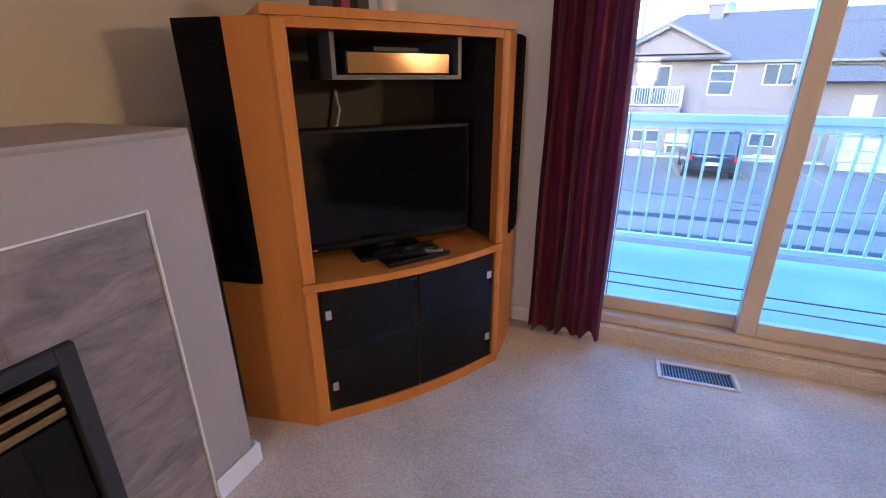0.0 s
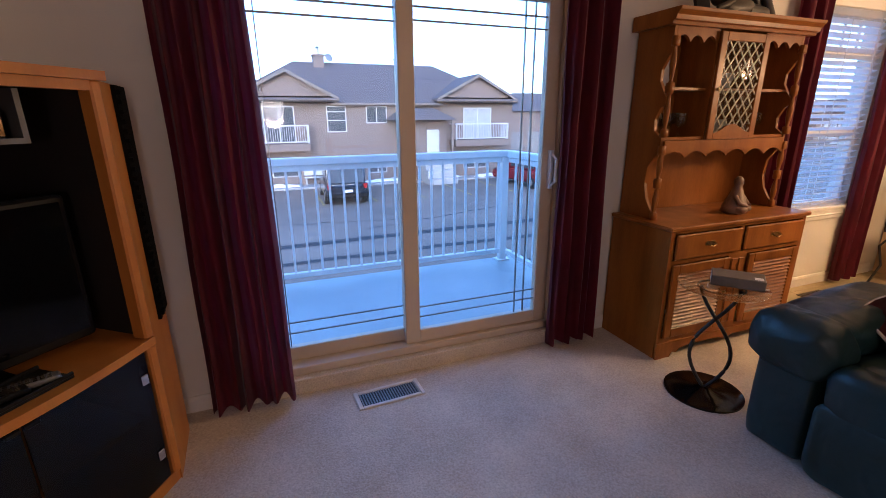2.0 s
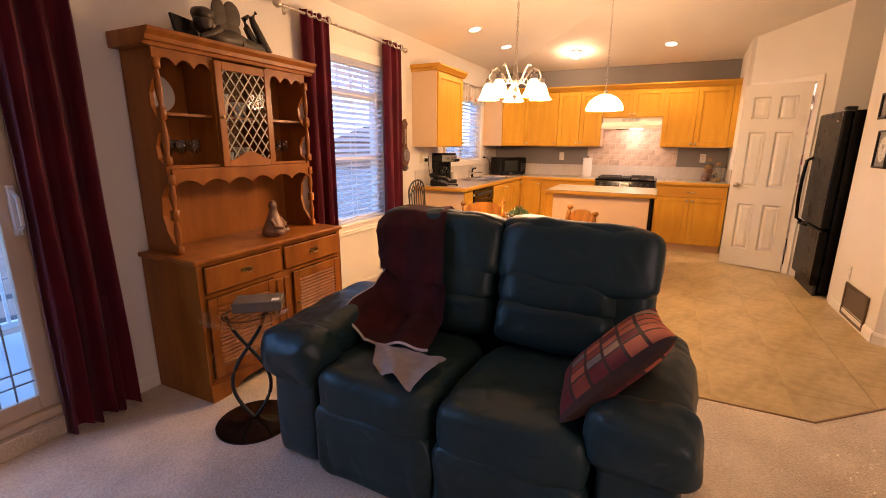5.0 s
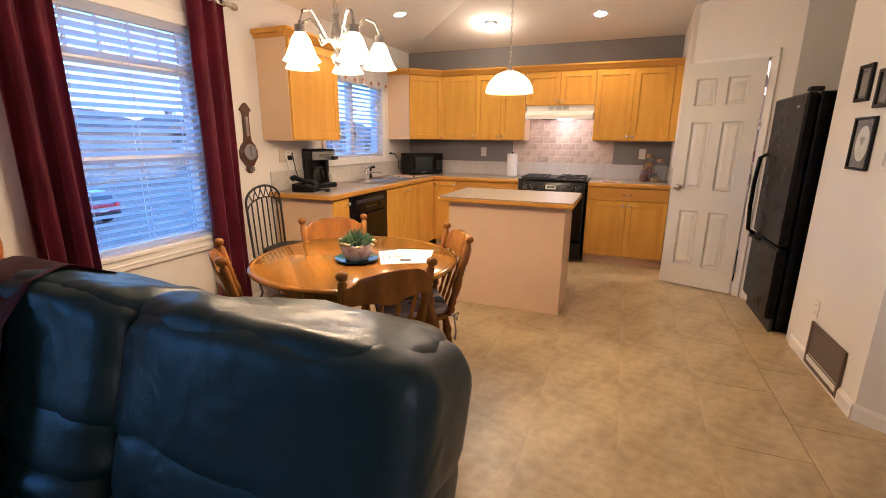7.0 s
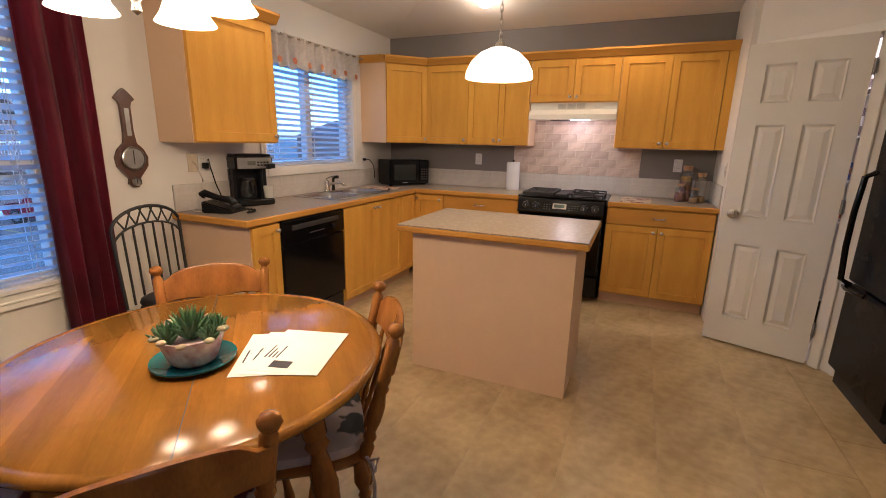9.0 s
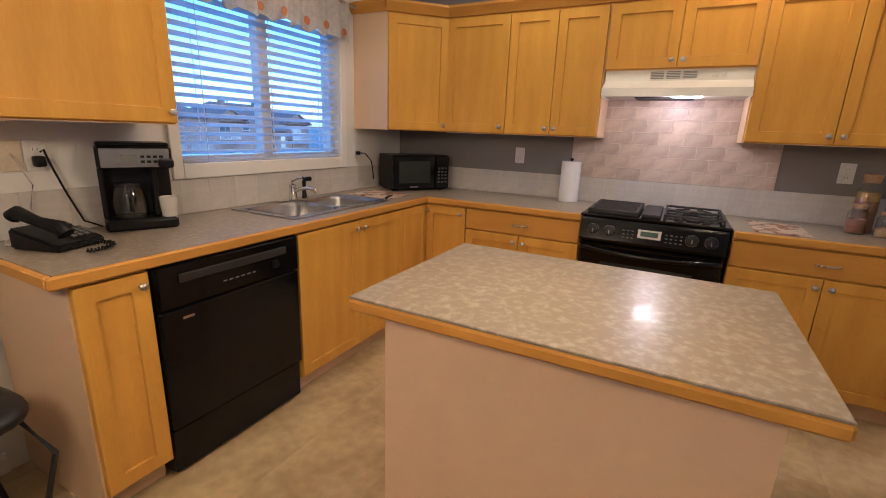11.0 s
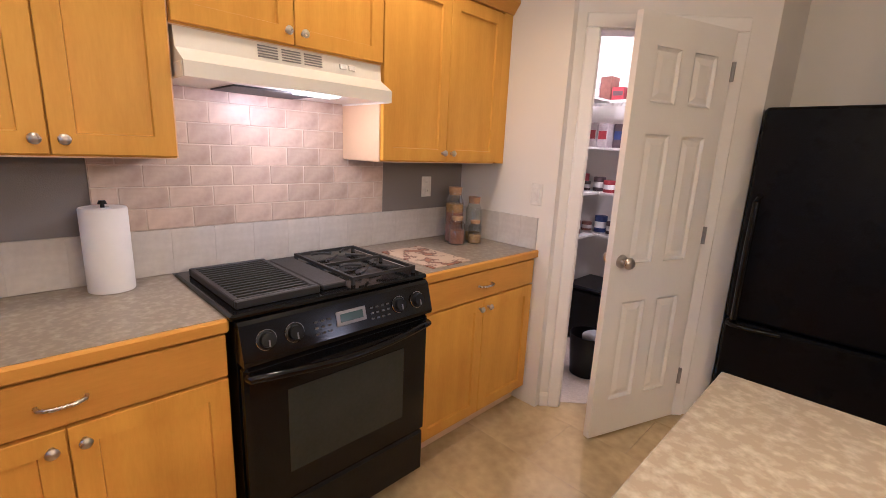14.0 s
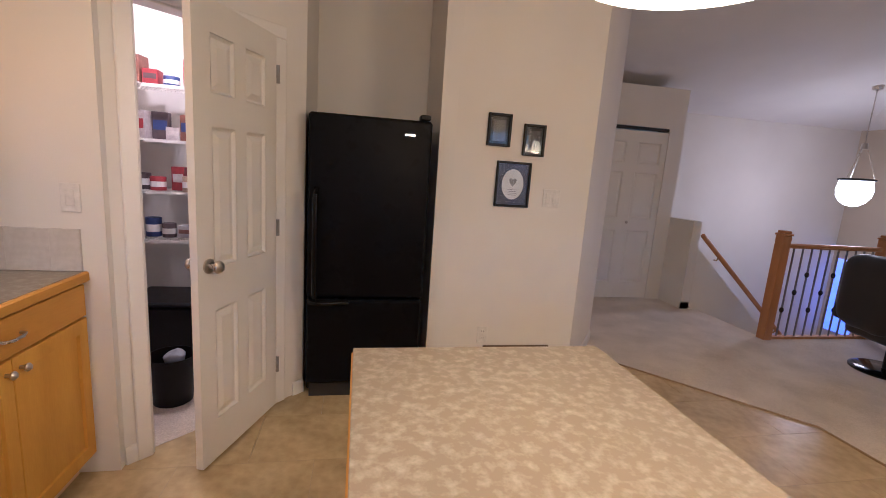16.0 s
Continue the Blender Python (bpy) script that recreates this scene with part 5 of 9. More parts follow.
part("badge", boxes((-0.335, -0.0235, 0.046, -0.30, -0.0206, 0.053)), CHROME, t)
u = thing("player_bracket", TVM @ pose(0.44, 0.05, TH - 0.031), "grey hanging bracket under the cabinet top", "bracket")
part("frame", boxes((-0.25, 0.0, -0.145, -0.235, 0.28, -0.0005), (0.235, 0.0, -0.145, 0.25, 0.28, -0.0005), (-0.235, 0.0, -0.145, 0.235, 0.28, -0.130)), mat("dull_bracket_metal", (0.10, 0.098, 0.095), None, 20, 0.5, 0.4), u)
v = thing("video_player", TVM @ pose(0.44, 0.055, TH - 0.1605), "slim video player with a mirrored front", "video player")
part("case", boxes((-0.20, 0.0, 0.0, 0.20, 0.24, 0.075), bevel=0.004), PLASTB, v)
part("fascia", boxes((-0.195, -0.004, 0.006, 0.195, -0.0005, 0.07)), mat("amber_mirror_fascia", (0.17, 0.11, 0.05), None, 9, 0.12, 0.9), v, "amber mirrored front")
part("disc_case", boxes((-0.09, 0.02, 0.0755, 0.08, 0.18, 0.09)), PLASTB, v)
tr = thing("remote_tray", TVM @ pose(0.47, 0.045, SH + 0.0125, rz=2), "black tray holding remote controls", "tray")
part("tray", boxes((-0.14, -0.05, 0.0, 0.14, 0.10, 0.008), (-0.14, -0.05, 0.008, 0.14, -0.042, 0.02), (-0.14, 0.092, 0.008, 0.14, 0.10, 0.02), bevel=0.002), PLASTB, tr)
for i, (x, r) in enumerate(((-0.03, 72), (0.05, 60))):
    rm = thing("remote_control", TVM @ pose(0.47 + x, 0.06, SH + 0.021, rz=2 + r), "slim grey remote control on the tray", "remote control", "remote controls")
    part("case", boxes((-0.022, -0.08, 0.0, 0.022, 0.08, 0.018), bevel=0.005), GREY if i else PLASTB, rm)
    part("button_pad", boxes(*[(-0.015 + 0.012 * a, -0.06 + 0.016 * b, 0.018, -0.007 + 0.012 * a, -0.05 + 0.016 * b, 0.0205) for a in range(3) for b in range(7)]), CHROME, rm)
bm = bmesh.new()
tube(bm, [(0.36, 0.58, 1.28), (0.36, 0.55, 1.2), (0.33, 0.56, 1.08), (0.34, 0.58, 0.9)], 0.008)
cab = thing("cable", TVM, "pale cable hanging behind the television", "cable")
part("cord", bm, PLASTW, cab, "", True)
for i, (x, w, h, c) in enumerate(((0.20, 0.05, 0.10, INK), (0.27, 0.03, 0.12, BURG), (0.33, 0.04, 0.09, PLASTB))):
    bk = thing("book", TVM @ pose(x, 0.10, TH + 0.0285), "small dark book standing on the cabinet", "book", "books on the cabinet")
    part("cover", boxes((-w / 2, 0.0, 0.0, -w / 2 + 0.003, 0.09, h), (w / 2 - 0.003, 0.0, 0.0, w / 2, 0.09, h), (-w / 2, -0.003, 0.0, w / 2, 0.0, h)), c, bk)
    part("pages", boxes((-w / 2 + 0.0035, 0.001, 0.003, w / 2 - 0.0035, 0.086, h - 0.004)), PAPER, bk)
bm = bmesh.new()
lathe(bm, [(0.0, 0.0), (0.035, 0.0), (0.035, 0.07), (0.03, 0.08), (0.0, 0.082)], 18)
cn = thing("candle", TVM @ pose(0.42, 0.10, TH + 0.0285), "cream pillar candle on the cabinet", "candle")
part("wax", bm, SHERPA, cn, "", True)

# floor register by the patio door
fv = thing("floor_register", pose(1.06, 2.82, 0.004, rz=3), "white metal floor vent in the carpet", "floor vent")
part("frame", ring_frame(-0.175, 0.175, -0.075, 0.075, 0, 0.008, 0.022), PLASTW, fv).matrix_basis = Matrix(((1, 0, 0, 0), (0, 0, 1, 0), (0, 1, 0, 0), (0, 0, 0, 1)))
part("opening", boxes((-0.15, -0.05, 0.0, 0.15, 0.05, 0.002)), BLACKM, fv)
for i in range(22):
    part("slat", boxes((-0.147 + 0.0138 * i, -0.05, 0.002, -0.142 + 0.0138 * i, 0.05, 0.006)), GREY, fv)


# ---- loveseat ----
SO = pose(2.92, 1.16, 0)
sofa = thing("loveseat", SO, "dark green leather reclining loveseat with padded arms", "sofa")
HW = 0.815


def soft(name, label, *blobs, material=LEATHER, warp=0.012, parent=None, e=0.38):
    bm = bmesh.new()
    for k, (cx, cy, cz, sx, sy, sz, tilt) in enumerate(blobs):
        m = Matrix.Translation((cx, cy, cz)) @ Matrix.Rotation(radians(tilt), 4, "Y")
        cushion(bm, 0, 0, 0, sx, sy, sz, e, 64, 36, warp, m, seed=cx * 3 + cy * 7 + k)
    return part(name, bm, material, parent or sofa, label, True, 110)


for s in (-1, 1):
    y = s * 0.272
    panel = soft("footrest_panel", "", (-0.425, y, 0.19, 0.07, 0.270, 0.165, -4), e=0.3, warp=0.016)
    for v in panel.data.vertices:
        fall = max(0.0, min(1.0, (0.30 - v.co.z) / 0.12)) * max(0.0, min(1.0, (v.co.z - 0.03) / 0.06))
        if v.co.x < -0.43:
            v.co.x += 0.007 * fall * math.sin(v.co.y * 95 + 5 * noise.noise((v.co.y * 9, v.co.z * 4, s)))
    soft("seat_cushion", "", (-0.15, y, 0.395, 0.335, 0.268, 0.115, 3), (-0.38, y, 0.40, 0.125, 0.266, 0.115, 0), e=0.45)
    soft("lumbar_roll", "", (0.215, y, 0.585, 0.125, 0.262, 0.11, 14), e=0.5, warp=0.018)
    soft("middle_roll", "", (0.265, y, 0.72, 0.13, 0.266, 0.095, 14), e=0.5, warp=0.018)
    b = soft("back_cushion", "", (0.335, s * 0.342, 0.875, 0.155, 0.352, 0.16, 15), e=0.40, warp=0.016)
    soft("headrest", "", (0.37, s * 0.328, 0.95, 0.155, 0.335, 0.09, 17), parent=b, e=0.45, warp=0.018)
    ya = s * (HW - 0.14)
    a = soft("arm", "", (-0.07, ya, 0.27, 0.39, 0.125, 0.27, 0), e=0.22, warp=0.008)
    soft("arm_pad", "", (-0.09, ya, 0.55, 0.40, 0.155, 0.105, -2), (-0.40, ya, 0.515, 0.105, 0.165, 0.125, -10), parent=a, warp=0.02, e=0.62)
    soft("back_wing", "", (0.34, s * 0.560, 0.68, 0.14, 0.12, 0.25, 14), e=0.6)
part("rear_panel", boxes((0.38, -0.66, 0.06, 0.49, 0.66, 0.84), bevel=0.05), LEATHER, sofa)
part("base_frame", boxes((-0.38, -0.74, 0.0, 0.44, 0.74, 0.10)), PLASTB, sofa)

# throw over one half of the back
throw = thing("throw_blanket", SO, "burgundy fleece throw with pale sherpa lining over the sofa back", "blanket")


EDGES = {}


def drape(off, y0, y1, trim=0.0):
    path = [(0.50, 0.72), (0.51, 0.90), (0.47, 1.01), (0.38, 1.055), (0.28, 1.04), (0.205, 0.97), (0.17, 0.86), (0.125, 0.74), (0.09, 0.62), (0.03, 0.55), (-0.10, 0.53), (-0.24, 0.525), (-0.36, 0.52)]
    bm = bmesh.new()
    nu, nv = 40, 60
    rows = []
    for j in range(nv + 1):
        t = j / nv * (len(path) - 1) * (1 - trim)
        i = min(int(t), len(path) - 2)
        f = t - i
        f2 = f * f * (3 - 2 * f) * 0.4 + f * 0.6
        x = path[i][0] + (path[i + 1][0] - path[i][0]) * f2
        z = path[i][1] + (path[i + 1][1] - path[i][1]) * f2
        q = j / nv
        lo = y0 - 0.03 * math.sin(q * 5) - 0.30 * max(0, q - 0.3)
        hi = y1 - 0.165 * max(0, min(1, (q - 0.30) / 0.40)) + 0.05 * max(0, min(1, (q - 0.72) / 0.25))
        row = []
        for k in range(nu + 1):
            u = k / nu
            y = lo + (hi - lo) * u
            ripple = 0.011 * math.sin(u * 15 + q * 4.0) * (0.25 + q) + 0.022 * noise.noise((u * 4, q * 5, 2.0))
            drop = -0.10 * max(0, (y - 0.54) / 0.15) ** 2 * (0.3 + q) if y > 0.54 and q < 0.7 else 0
            lift = 0.11 * max(0, min(1, (y - 0.46) / 0.09)) * max(0, min(1, (q - 0.62) / 0.12))
            row.append(bm.verts.new((x - (ripple + off) * (0.8 if q < 0.68 else 0.2), y, z + (ripple + off) * (0.4 if q < 0.68 else 0.9) + drop + lift - (0.05 * max(0, (q - 0.93) / 0.07) * u))))
        rows.append(row)
    for side in (0, nu):
        EDGES[side] = [tuple(r[side].co) for r in rows]
    EDGES["end"] = [tuple(v.co) for v in rows[-1]]
    for a, b in zip(rows, rows[1:]):
        for k in range(nu):
            bm.faces.new((a[k], a[k + 1], b[k + 1], b[k]))
    bmesh.ops.solidify(bm, geom=bm.faces[:], thickness=0.007)
    return bm


part("fleece", drape(0.045, 0.33, 0.725, 0.10), THROW, throw, "", True)
bm = bmesh.new()
tube(bm, EDGES[40][36:], 0.0035, 6)
tube(bm, EDGES["end"], 0.006, 6)
part("lining", bm, SHERPA, throw, "cream sherpa lining at the edge", True)
bm = bmesh.new()
grid = []
for j in range(13):
    row = []
    for i in range(17):
        u, v = i / 16, j / 12
        x = -0.24 - 0.24 * v * (1 - 0.35 * u)
        y = 0.05 + 0.34 * u * (1 - 0.35 * v) + 0.03 * v
        z = 0.548 + 0.016 * math.sin(u * 9 + v * 4) * v + 0.01 * noise.noise((u * 6, v * 6, 0)) - 0.05 * max(0, v - 0.75)
        row.append(bm.verts.new((x, y, z)))
    grid.append(row)
for a, b in zip(grid, grid[1:]):
    for i in range(16):
        bm.faces.new((a[i], a[i + 1], b[i + 1], b[i]))
bmesh.ops.solidify(bm, geom=bm.faces[:], thickness=0.012)
part("turned_corner", bm, SHERPA, throw, "cream sherpa corner turned outward", True)
# patchwork pillow
px = Vector((0.2, -0.67, 0.72)).normalized()
pz = Vector((0.01, 0.73, 0.68)).normalized()
py = pz.cross(px).normalized()
pz = px.cross(py)
pil = thing("throw_pillow", Matrix(((px.x, py.x, pz.x, 2.71), (px.y, py.y, pz.y, 0.60), (px.z, py.z, pz.z, 0.67), (0, 0, 0, 1))), "square patchwork pillow in rust, orange and grey", "pillow")
PCOL = [mat("patch_%s" % n, c, None, 30, 0.85, bump=0.3, bscale=200) for n, c in (("brown", (0.045, 0.018, 0.012)), ("rust", (0.26, 0.045, 0.02)), ("orange", (0.48, 0.12, 0.05)), ("tan", (0.40, 0.24, 0.14)), ("grey", (0.20, 0.19, 0.19)), ("wine", (0.14, 0.012, 0.016)))]
bm = bmesh.new()
K = 36
for s in (1, -1):
    vs = []
    for j in range(K + 1):
        row = []
        for i in range(K + 1):
            u, v = 2 * i / K - 1, 2 * j / K - 1
            puff = 0.06 * (max(0, 1 - u ** 4) * max(0, 1 - v ** 4)) ** 0.55
            pinch = 1 - 0.05 * (1 - abs(u * v))
            row.append(bm.verts.new((0.218 * u * pinch, 0.218 * v * pinch, s * puff)))
        vs.append(row)
    rnd = random.Random(5)
    cells = {(a, b): rnd.choice((1, 1, 2, 2, 3, 4, 5, 5, 4)) for a in range(6) for b in range(6)}
    for j in range(K):
        for i in range(K):
            q = (vs[j][i], vs[j][i + 1], vs[j + 1][i + 1], vs[j + 1][i])
            f = bm.faces.new(q if s > 0 else q[::-1])
            a, b = i % 6, j % 6
            border = a == 0 or b == 0
            f.material_index = 0 if border else cells[(i // 6, j // 6)]
            if i // 6 == 0 or j // 6 == 5:
                f.material_index = 5 if not border else 0
bmesh.ops.remove_doubles(bm, verts=bm.verts[:], dist=1e-4)
part("cover", bm, PCOL, pil, "", True)

# ---- side table ----
st = thing("side_table", pose(2.59, 2.24, 0.004), "small glass-topped side table on a black twisted iron stem", "side table")
bm = bmesh.new()
lathe(bm, [(0.0, 0.03), (0.03, 0.03), (0.05, 0.02), (0.15, 0.014), (0.185, 0.008), (0.185, 0.0), (0.0, 0.0)], 40)
part("foot", bm, BLACK, st, "glossy black round foot", True)
for s in (-1, 1):
    bm = bmesh.new()
    tube(bm, [(0.055 * s * math.sin(math.pi * k / 17), -0.07 * s * math.sin(math.pi * k / 17), 0.02 + 0.555 * k / 24) for k in range(25)], 0.009, 10)
    part("stem", bm, BLACKM, st, "", True)
bm = bmesh.new()
tube(bm, [(0.10 * math.cos(a), 0.10 * math.sin(a), 0.58) for a in [k * math.pi / 10 for k in range(20)]], 0.005, 6, closed=True)
part("ring", bm, BLACKM, st)
bm = bmesh.new()
lathe(bm, [(0.0, 0.585), (0.195, 0.585), (0.199, 0.589), (0.195, 0.593), (0.0, 0.593)], 40)
ob = part("glass_top", bm, CGLASS, st, "round clear glass top", True)
ob.visible_shadow = False
tb = thing("tissue_box", pose(2.66, 2.22, 0.598, rz=-52), "flat printed box lying on the glass table", "box")
part("carton", boxes((-0.11, -0.065, 0.0, 0.11, 0.065, 0.05), bevel=0.003), mat("box_print", (0.09, 0.075, 0.06), (0.16, 0.13, 0.10), 9, 0.6), tb)
part("label_patch", boxes((0.065, -0.05, 0.0502, 0.10, -0.015, 0.0512)), PAPER, tb)
part("side_print", boxes((-0.1105, -0.06, 0.004, -0.1101, 0.06, 0.046)), PAPER, tb)

# ---- hutch ----
HM = pose(2.60, 2.58, 0.004)
hut = thing("china_hutch", HM, "maple china hutch with louvered doors and turned spindles", "hutch")
HWD, HD, HZ = 1.12, 0.445, 0.80
part("base_side", boxes((0.0, 0.012, 0.0, 0.02, HD, HZ - 0.025)), HUTCH, hut)
part("base_side", boxes((HWD - 0.02, 0.012, 0.0, HWD, HD, HZ - 0.025)), HUTCH, hut)
part("desk_top", boxes((-0.02, -0.02, HZ - 0.0245, HWD + 0.02, HD, HZ), bevel=0.006), HUTCH, hut)
part("base_back", boxes((0.0205, HD - 0.02, 0.05, HWD - 0.0205, HD, HZ - 0.025)), HUTCH, hut)
part("face_frame", boxes((0.0, -0.004, 0.10, 0.03, 0.0115, HZ - 0.026), (HWD - 0.03, -0.004, 0.10, HWD, 0.0115, HZ - 0.026), (0.03, -0.004, 0.585, HWD - 0.03, 0.0115, 0.605), (0.03, -0.004, HZ - 0.04, HWD - 0.03, 0.0115, HZ - 0.026), (0.03, -0.004, 0.10, HWD - 0.03, 0.0115, 0.13), (HWD / 2 - 0.075, -0.004, 0.13, HWD / 2 + 0.075, 0.0115, 0.585), (HWD / 2 - 0.012, -0.0045, 0.605, HWD / 2 + 0.012, 0.011, HZ - 0.04)), HUTCH, hut)
part("centre_panel", boxes((HWD / 2 - 0.055, -0.012, 0.15, HWD / 2 - 0.004, -0.0045, 0.565), (HWD / 2 + 0.004, -0.012, 0.15, HWD / 2 + 0.055, -0.0045, 0.565), bevel=0.004), HUTCH, hut)


def scallop(x0, x1, z_flat, z_low, n, dip, up=False):
    """An outline whose lower edge waves between z_low and z_low + dip."""
    low = []
    k = 10 * n
    for i in range(k + 1):
        u = i / k
        low.append((x0 + (x1 - x0) * u, z_low + dip * abs(math.sin(math.pi * n * u)) ** 0.8))
    return low + [(x1, z_flat), (x0, z_flat)]


bm = bmesh.new()
foot = [(0, 0), (0.11, 0), (0.125, 0.03), (0.16, 0.02), (0.19, 0.045), (0.25, 0.055)]
outline = foot + [(HWD / 2 - 0.06, 0.055), (HWD / 2, 0.035), (HWD / 2 + 0.06, 0.055)] + [(HWD - x, z) for x, z in foot[::-1]] + [(HWD, 0.10), (0, 0.10)]
prism(bm, outline, -0.003, 0.014, UPRIGHT_X)
part("plinth", bm, HUTCH, hut, "scalloped plinth")


def brass_handle(x, z, y, parent):
    bm = bmesh.new()
    prism(bm, [(x - 0.045, z), (x - 0.028, z - 0.014), (x - 0.01, z - 0.008), (x, z - 0.018), (x + 0.01, z - 0.008), (x + 0.028, z - 0.014), (x + 0.045, z), (x + 0.028, z + 0.014), (x, z + 0.01), (x - 0.028, z + 0.014)], -y, -y + 0.003, UPRIGHT_X)
    tube(bm, [(x - 0.028, y - 0.003, z + 0.002), (x - 0.026, y - 0.02, z - 0.006), (x, y - 0.022, z - 0.016), (x + 0.026, y - 0.02, z - 0.006), (x + 0.028, y - 0.003, z + 0.002)], 0.0035, 6)
    part("handle", bm, BRASS, parent, "antique brass bail handle")


for i in range(2):
    x0 = 0.035 + i * (HWD / 2 - 0.018)
    x1 = x0 + HWD / 2 - 0.052
    dr = part("drawer", boxes((x0, -0.020, 0.612, x1, -0.0045, HZ - 0.046), bevel=0.006), HUTCH, hut)
    brass_handle((x0 + x1) / 2, 0.69, -0.02, dr)
    d0 = 0.035 if i == 0 else HWD / 2 + 0.08
    d1 = HWD / 2 - 0.08 if i == 0 else HWD - 0.035
    dr = part("louver_door", boxes((d0, -0.020, 0.135, d0 + 0.05, -0.0045, 0.58), (d1 - 0.05, -0.020, 0.135, d1, -0.0045, 0.58), (d0 + 0.05, -0.020, 0.135, d1 - 0.05, -0.0045, 0.19), (d0 + 0.05, -0.020, 0.525, d1 - 0.05, -0.0045, 0.58), bevel=0.003), HUTCH, hut, "louvered door")
    for k in range(15):
        bm = bmesh.new()
        box(bm, d0 + 0.05, -0.011, -0.0025, d1 - 0.05, 0.011, 0.0025)
        sl = part("slat", bm, HUTCH, dr)
        sl.matrix_basis = Matrix.Translation((0, -0.0125, 0.205 + 0.0222 * k)) @ Matrix.Rotation(radians(42), 4, "X")
    # backing coloured dark to paint in the shade between the slats
    part("backing", boxes((d0 + 0.05, 0.0, 0.19, d1 - 0.05, 0.004, 0.525)), mat("louver_painted_shade", (0.05, 0.018, 0.006), None, 4, 0.8), dr)
    bm = bmesh.new()
    lathe(bm, [(0, 0), (0.008, 0.002), (0.012, 0.014), (0, 0.02)], 10, Matrix.Translation((d1 - 0.025 if i == 0 else d0 + 0.025, -0.02, 0.37)) @ Matrix.Rotation(radians(90), 4, "X"))
    part("knob", bm, BRASS, dr, "", True)

# upper part
UX0, UX1, UY0, UZ1 = 0.045, HWD - 0.045, 0.195, 1.83
ZS = 1.225
for x, s in ((UX0, -1), (UX1 - 0.02, 1)):
    front = [(UY0, UZ1), (UY0, 1.70), (UY0 + 0.02, 1.68), (UY0 + 0.055, 1.62), (UY0 + 0.055, 1.56), (UY0 + 0.02, 1.50), (UY0, 1.48), (UY0, 1.44), (UY0 + 0.03, 1.42), (UY0 + 0.06, 1.36), (UY0 + 0.055, 1.30), (UY0 + 0.015, 1.27), (UY0, 1.26), (UY0, 1.20), (UY0 + 0.02, 1.17), (UY0 + 0.07, 1.10), (UY0 + 0.08, 1.0), (UY0 + 0.06, 0.92), (UY0 + 0.02, 0.86), (UY0, 0.84), (UY0, HZ + 0.0005)]
    bm = bmesh.new()
    prism(bm, [(HD, HZ + 0.0005), (HD, UZ1)] + front, x, x + 0.02, Matrix(((0, 0, 1, 0), (1, 0, 0, 0), (0, 1, 0, 0), (0, 0, 0, 1))))
    part("upper_side", bm, HUTCH, hut, "scooped side board")
    xs = x + 0.01
    for z0, z1 in ((HZ + 0.001, ZS - 0.005), (ZS + 0.04, 1.78)):
        hh = z1 - z0
        bm = bmesh.new()
        prof = [(0.0, 0), (0.012, 0), (0.012, 0.03), (0.007, 0.04), (0.013, 0.06), (0.007, 0.08), (0.011, 0.14), (0.013, 0.22), (0.009, 0.30), (0.006, 0.34), (0.012, 0.36), (0.006, 0.38)]
        prof = [(r * 1.35, z / 0.40 * hh / 2) for r, z in prof]
        prof = prof + [(r, hh - z) for r, z in prof[::-1]]
        lathe(bm, prof, 12, Matrix.Translation((xs, UY0 - 0.006, z0)))
        mid = (z0 + z1) / 2
        for b0, b1 in ((z0, z0 + 0.045), (mid - 0.028, mid + 0.028), (z1 - 0.05, z1)):
            box(bm, xs - 0.017, UY0 - 0.023, b0, xs + 0.017, UY0 + 0.011, b1, bevel=0.004)
        part("spindle", bm, HUTCH, hut, "turned spindle with square blocks", True)
part("upper_back", boxes((UX0 + 0.02, HD - 0.014, HZ + 0.001, UX1 - 0.02, HD - 0.002, UZ1)), HUTCH, hut)
part("upper_floor", boxes((UX0 + 0.0205, UY0 + 0.004, ZS, UX1 - 0.0205, HD - 0.0145, ZS + 0.02)), HUTCH, hut)
part("upper_roof", boxes((UX0, UY0 - 0.002, UZ1 + 0.0005, UX1, HD, UZ1 + 0.02)), HUTCH, hut)
part("shelf", boxes((UX0 + 0.0205, UY0 + 0.03, 1.515, UX1 - 0.0205, HD - 0.0145, 1.53)), HUTCH, hut)
bm = bmesh.new()
prism(bm, [(HD, UZ1 + 0.0), (0.17, UZ1), (0.165, UZ1 + 0.015), (0.15, UZ1 + 0.02), (0.145, UZ1 + 0.04), (0.125, UZ1 + 0.06), (0.12, UZ1 + 0.075), (HD, UZ1 + 0.075)], UX0 - 0.05, UX1 + 0.05, Matrix(((0, 0, 1, 0), (1, 0, 0, 0), (0, 1, 0, 0), (0, 0, 0, 1))))
part("crown", bm, HUTCH, hut, "moulded crown")
for x0, x1, n in ((UX0 + 0.021, 0.36, 3), (HWD - 0.36, UX1 - 0.021, 3)):
    bm = bmesh.new()
    prism(bm, scallop(x0, x1, UZ1 - 0.0005, 1.755, n, 0.035), -UY0 - 0.018, -UY0, UPRIGHT_X)
    part("valance", bm, HUTCH, hut)
    part("bay_rail", boxes((x0, UY0 + 0.004, ZS + 0.0205, x1, UY0 + 0.016, ZS + 0.04), bevel=0.003), HUTCH, hut)
bm = bmesh.new()
prism(bm, scallop(UX0 + 0.021, UX1 - 0.021, ZS + 0.02, ZS - 0.075, 6, 0.035), -UY0 - 0.003, -UY0 + 0.012, UPRIGHT_X)
part("apron", bm, HUTCH, hut, "scalloped apron")
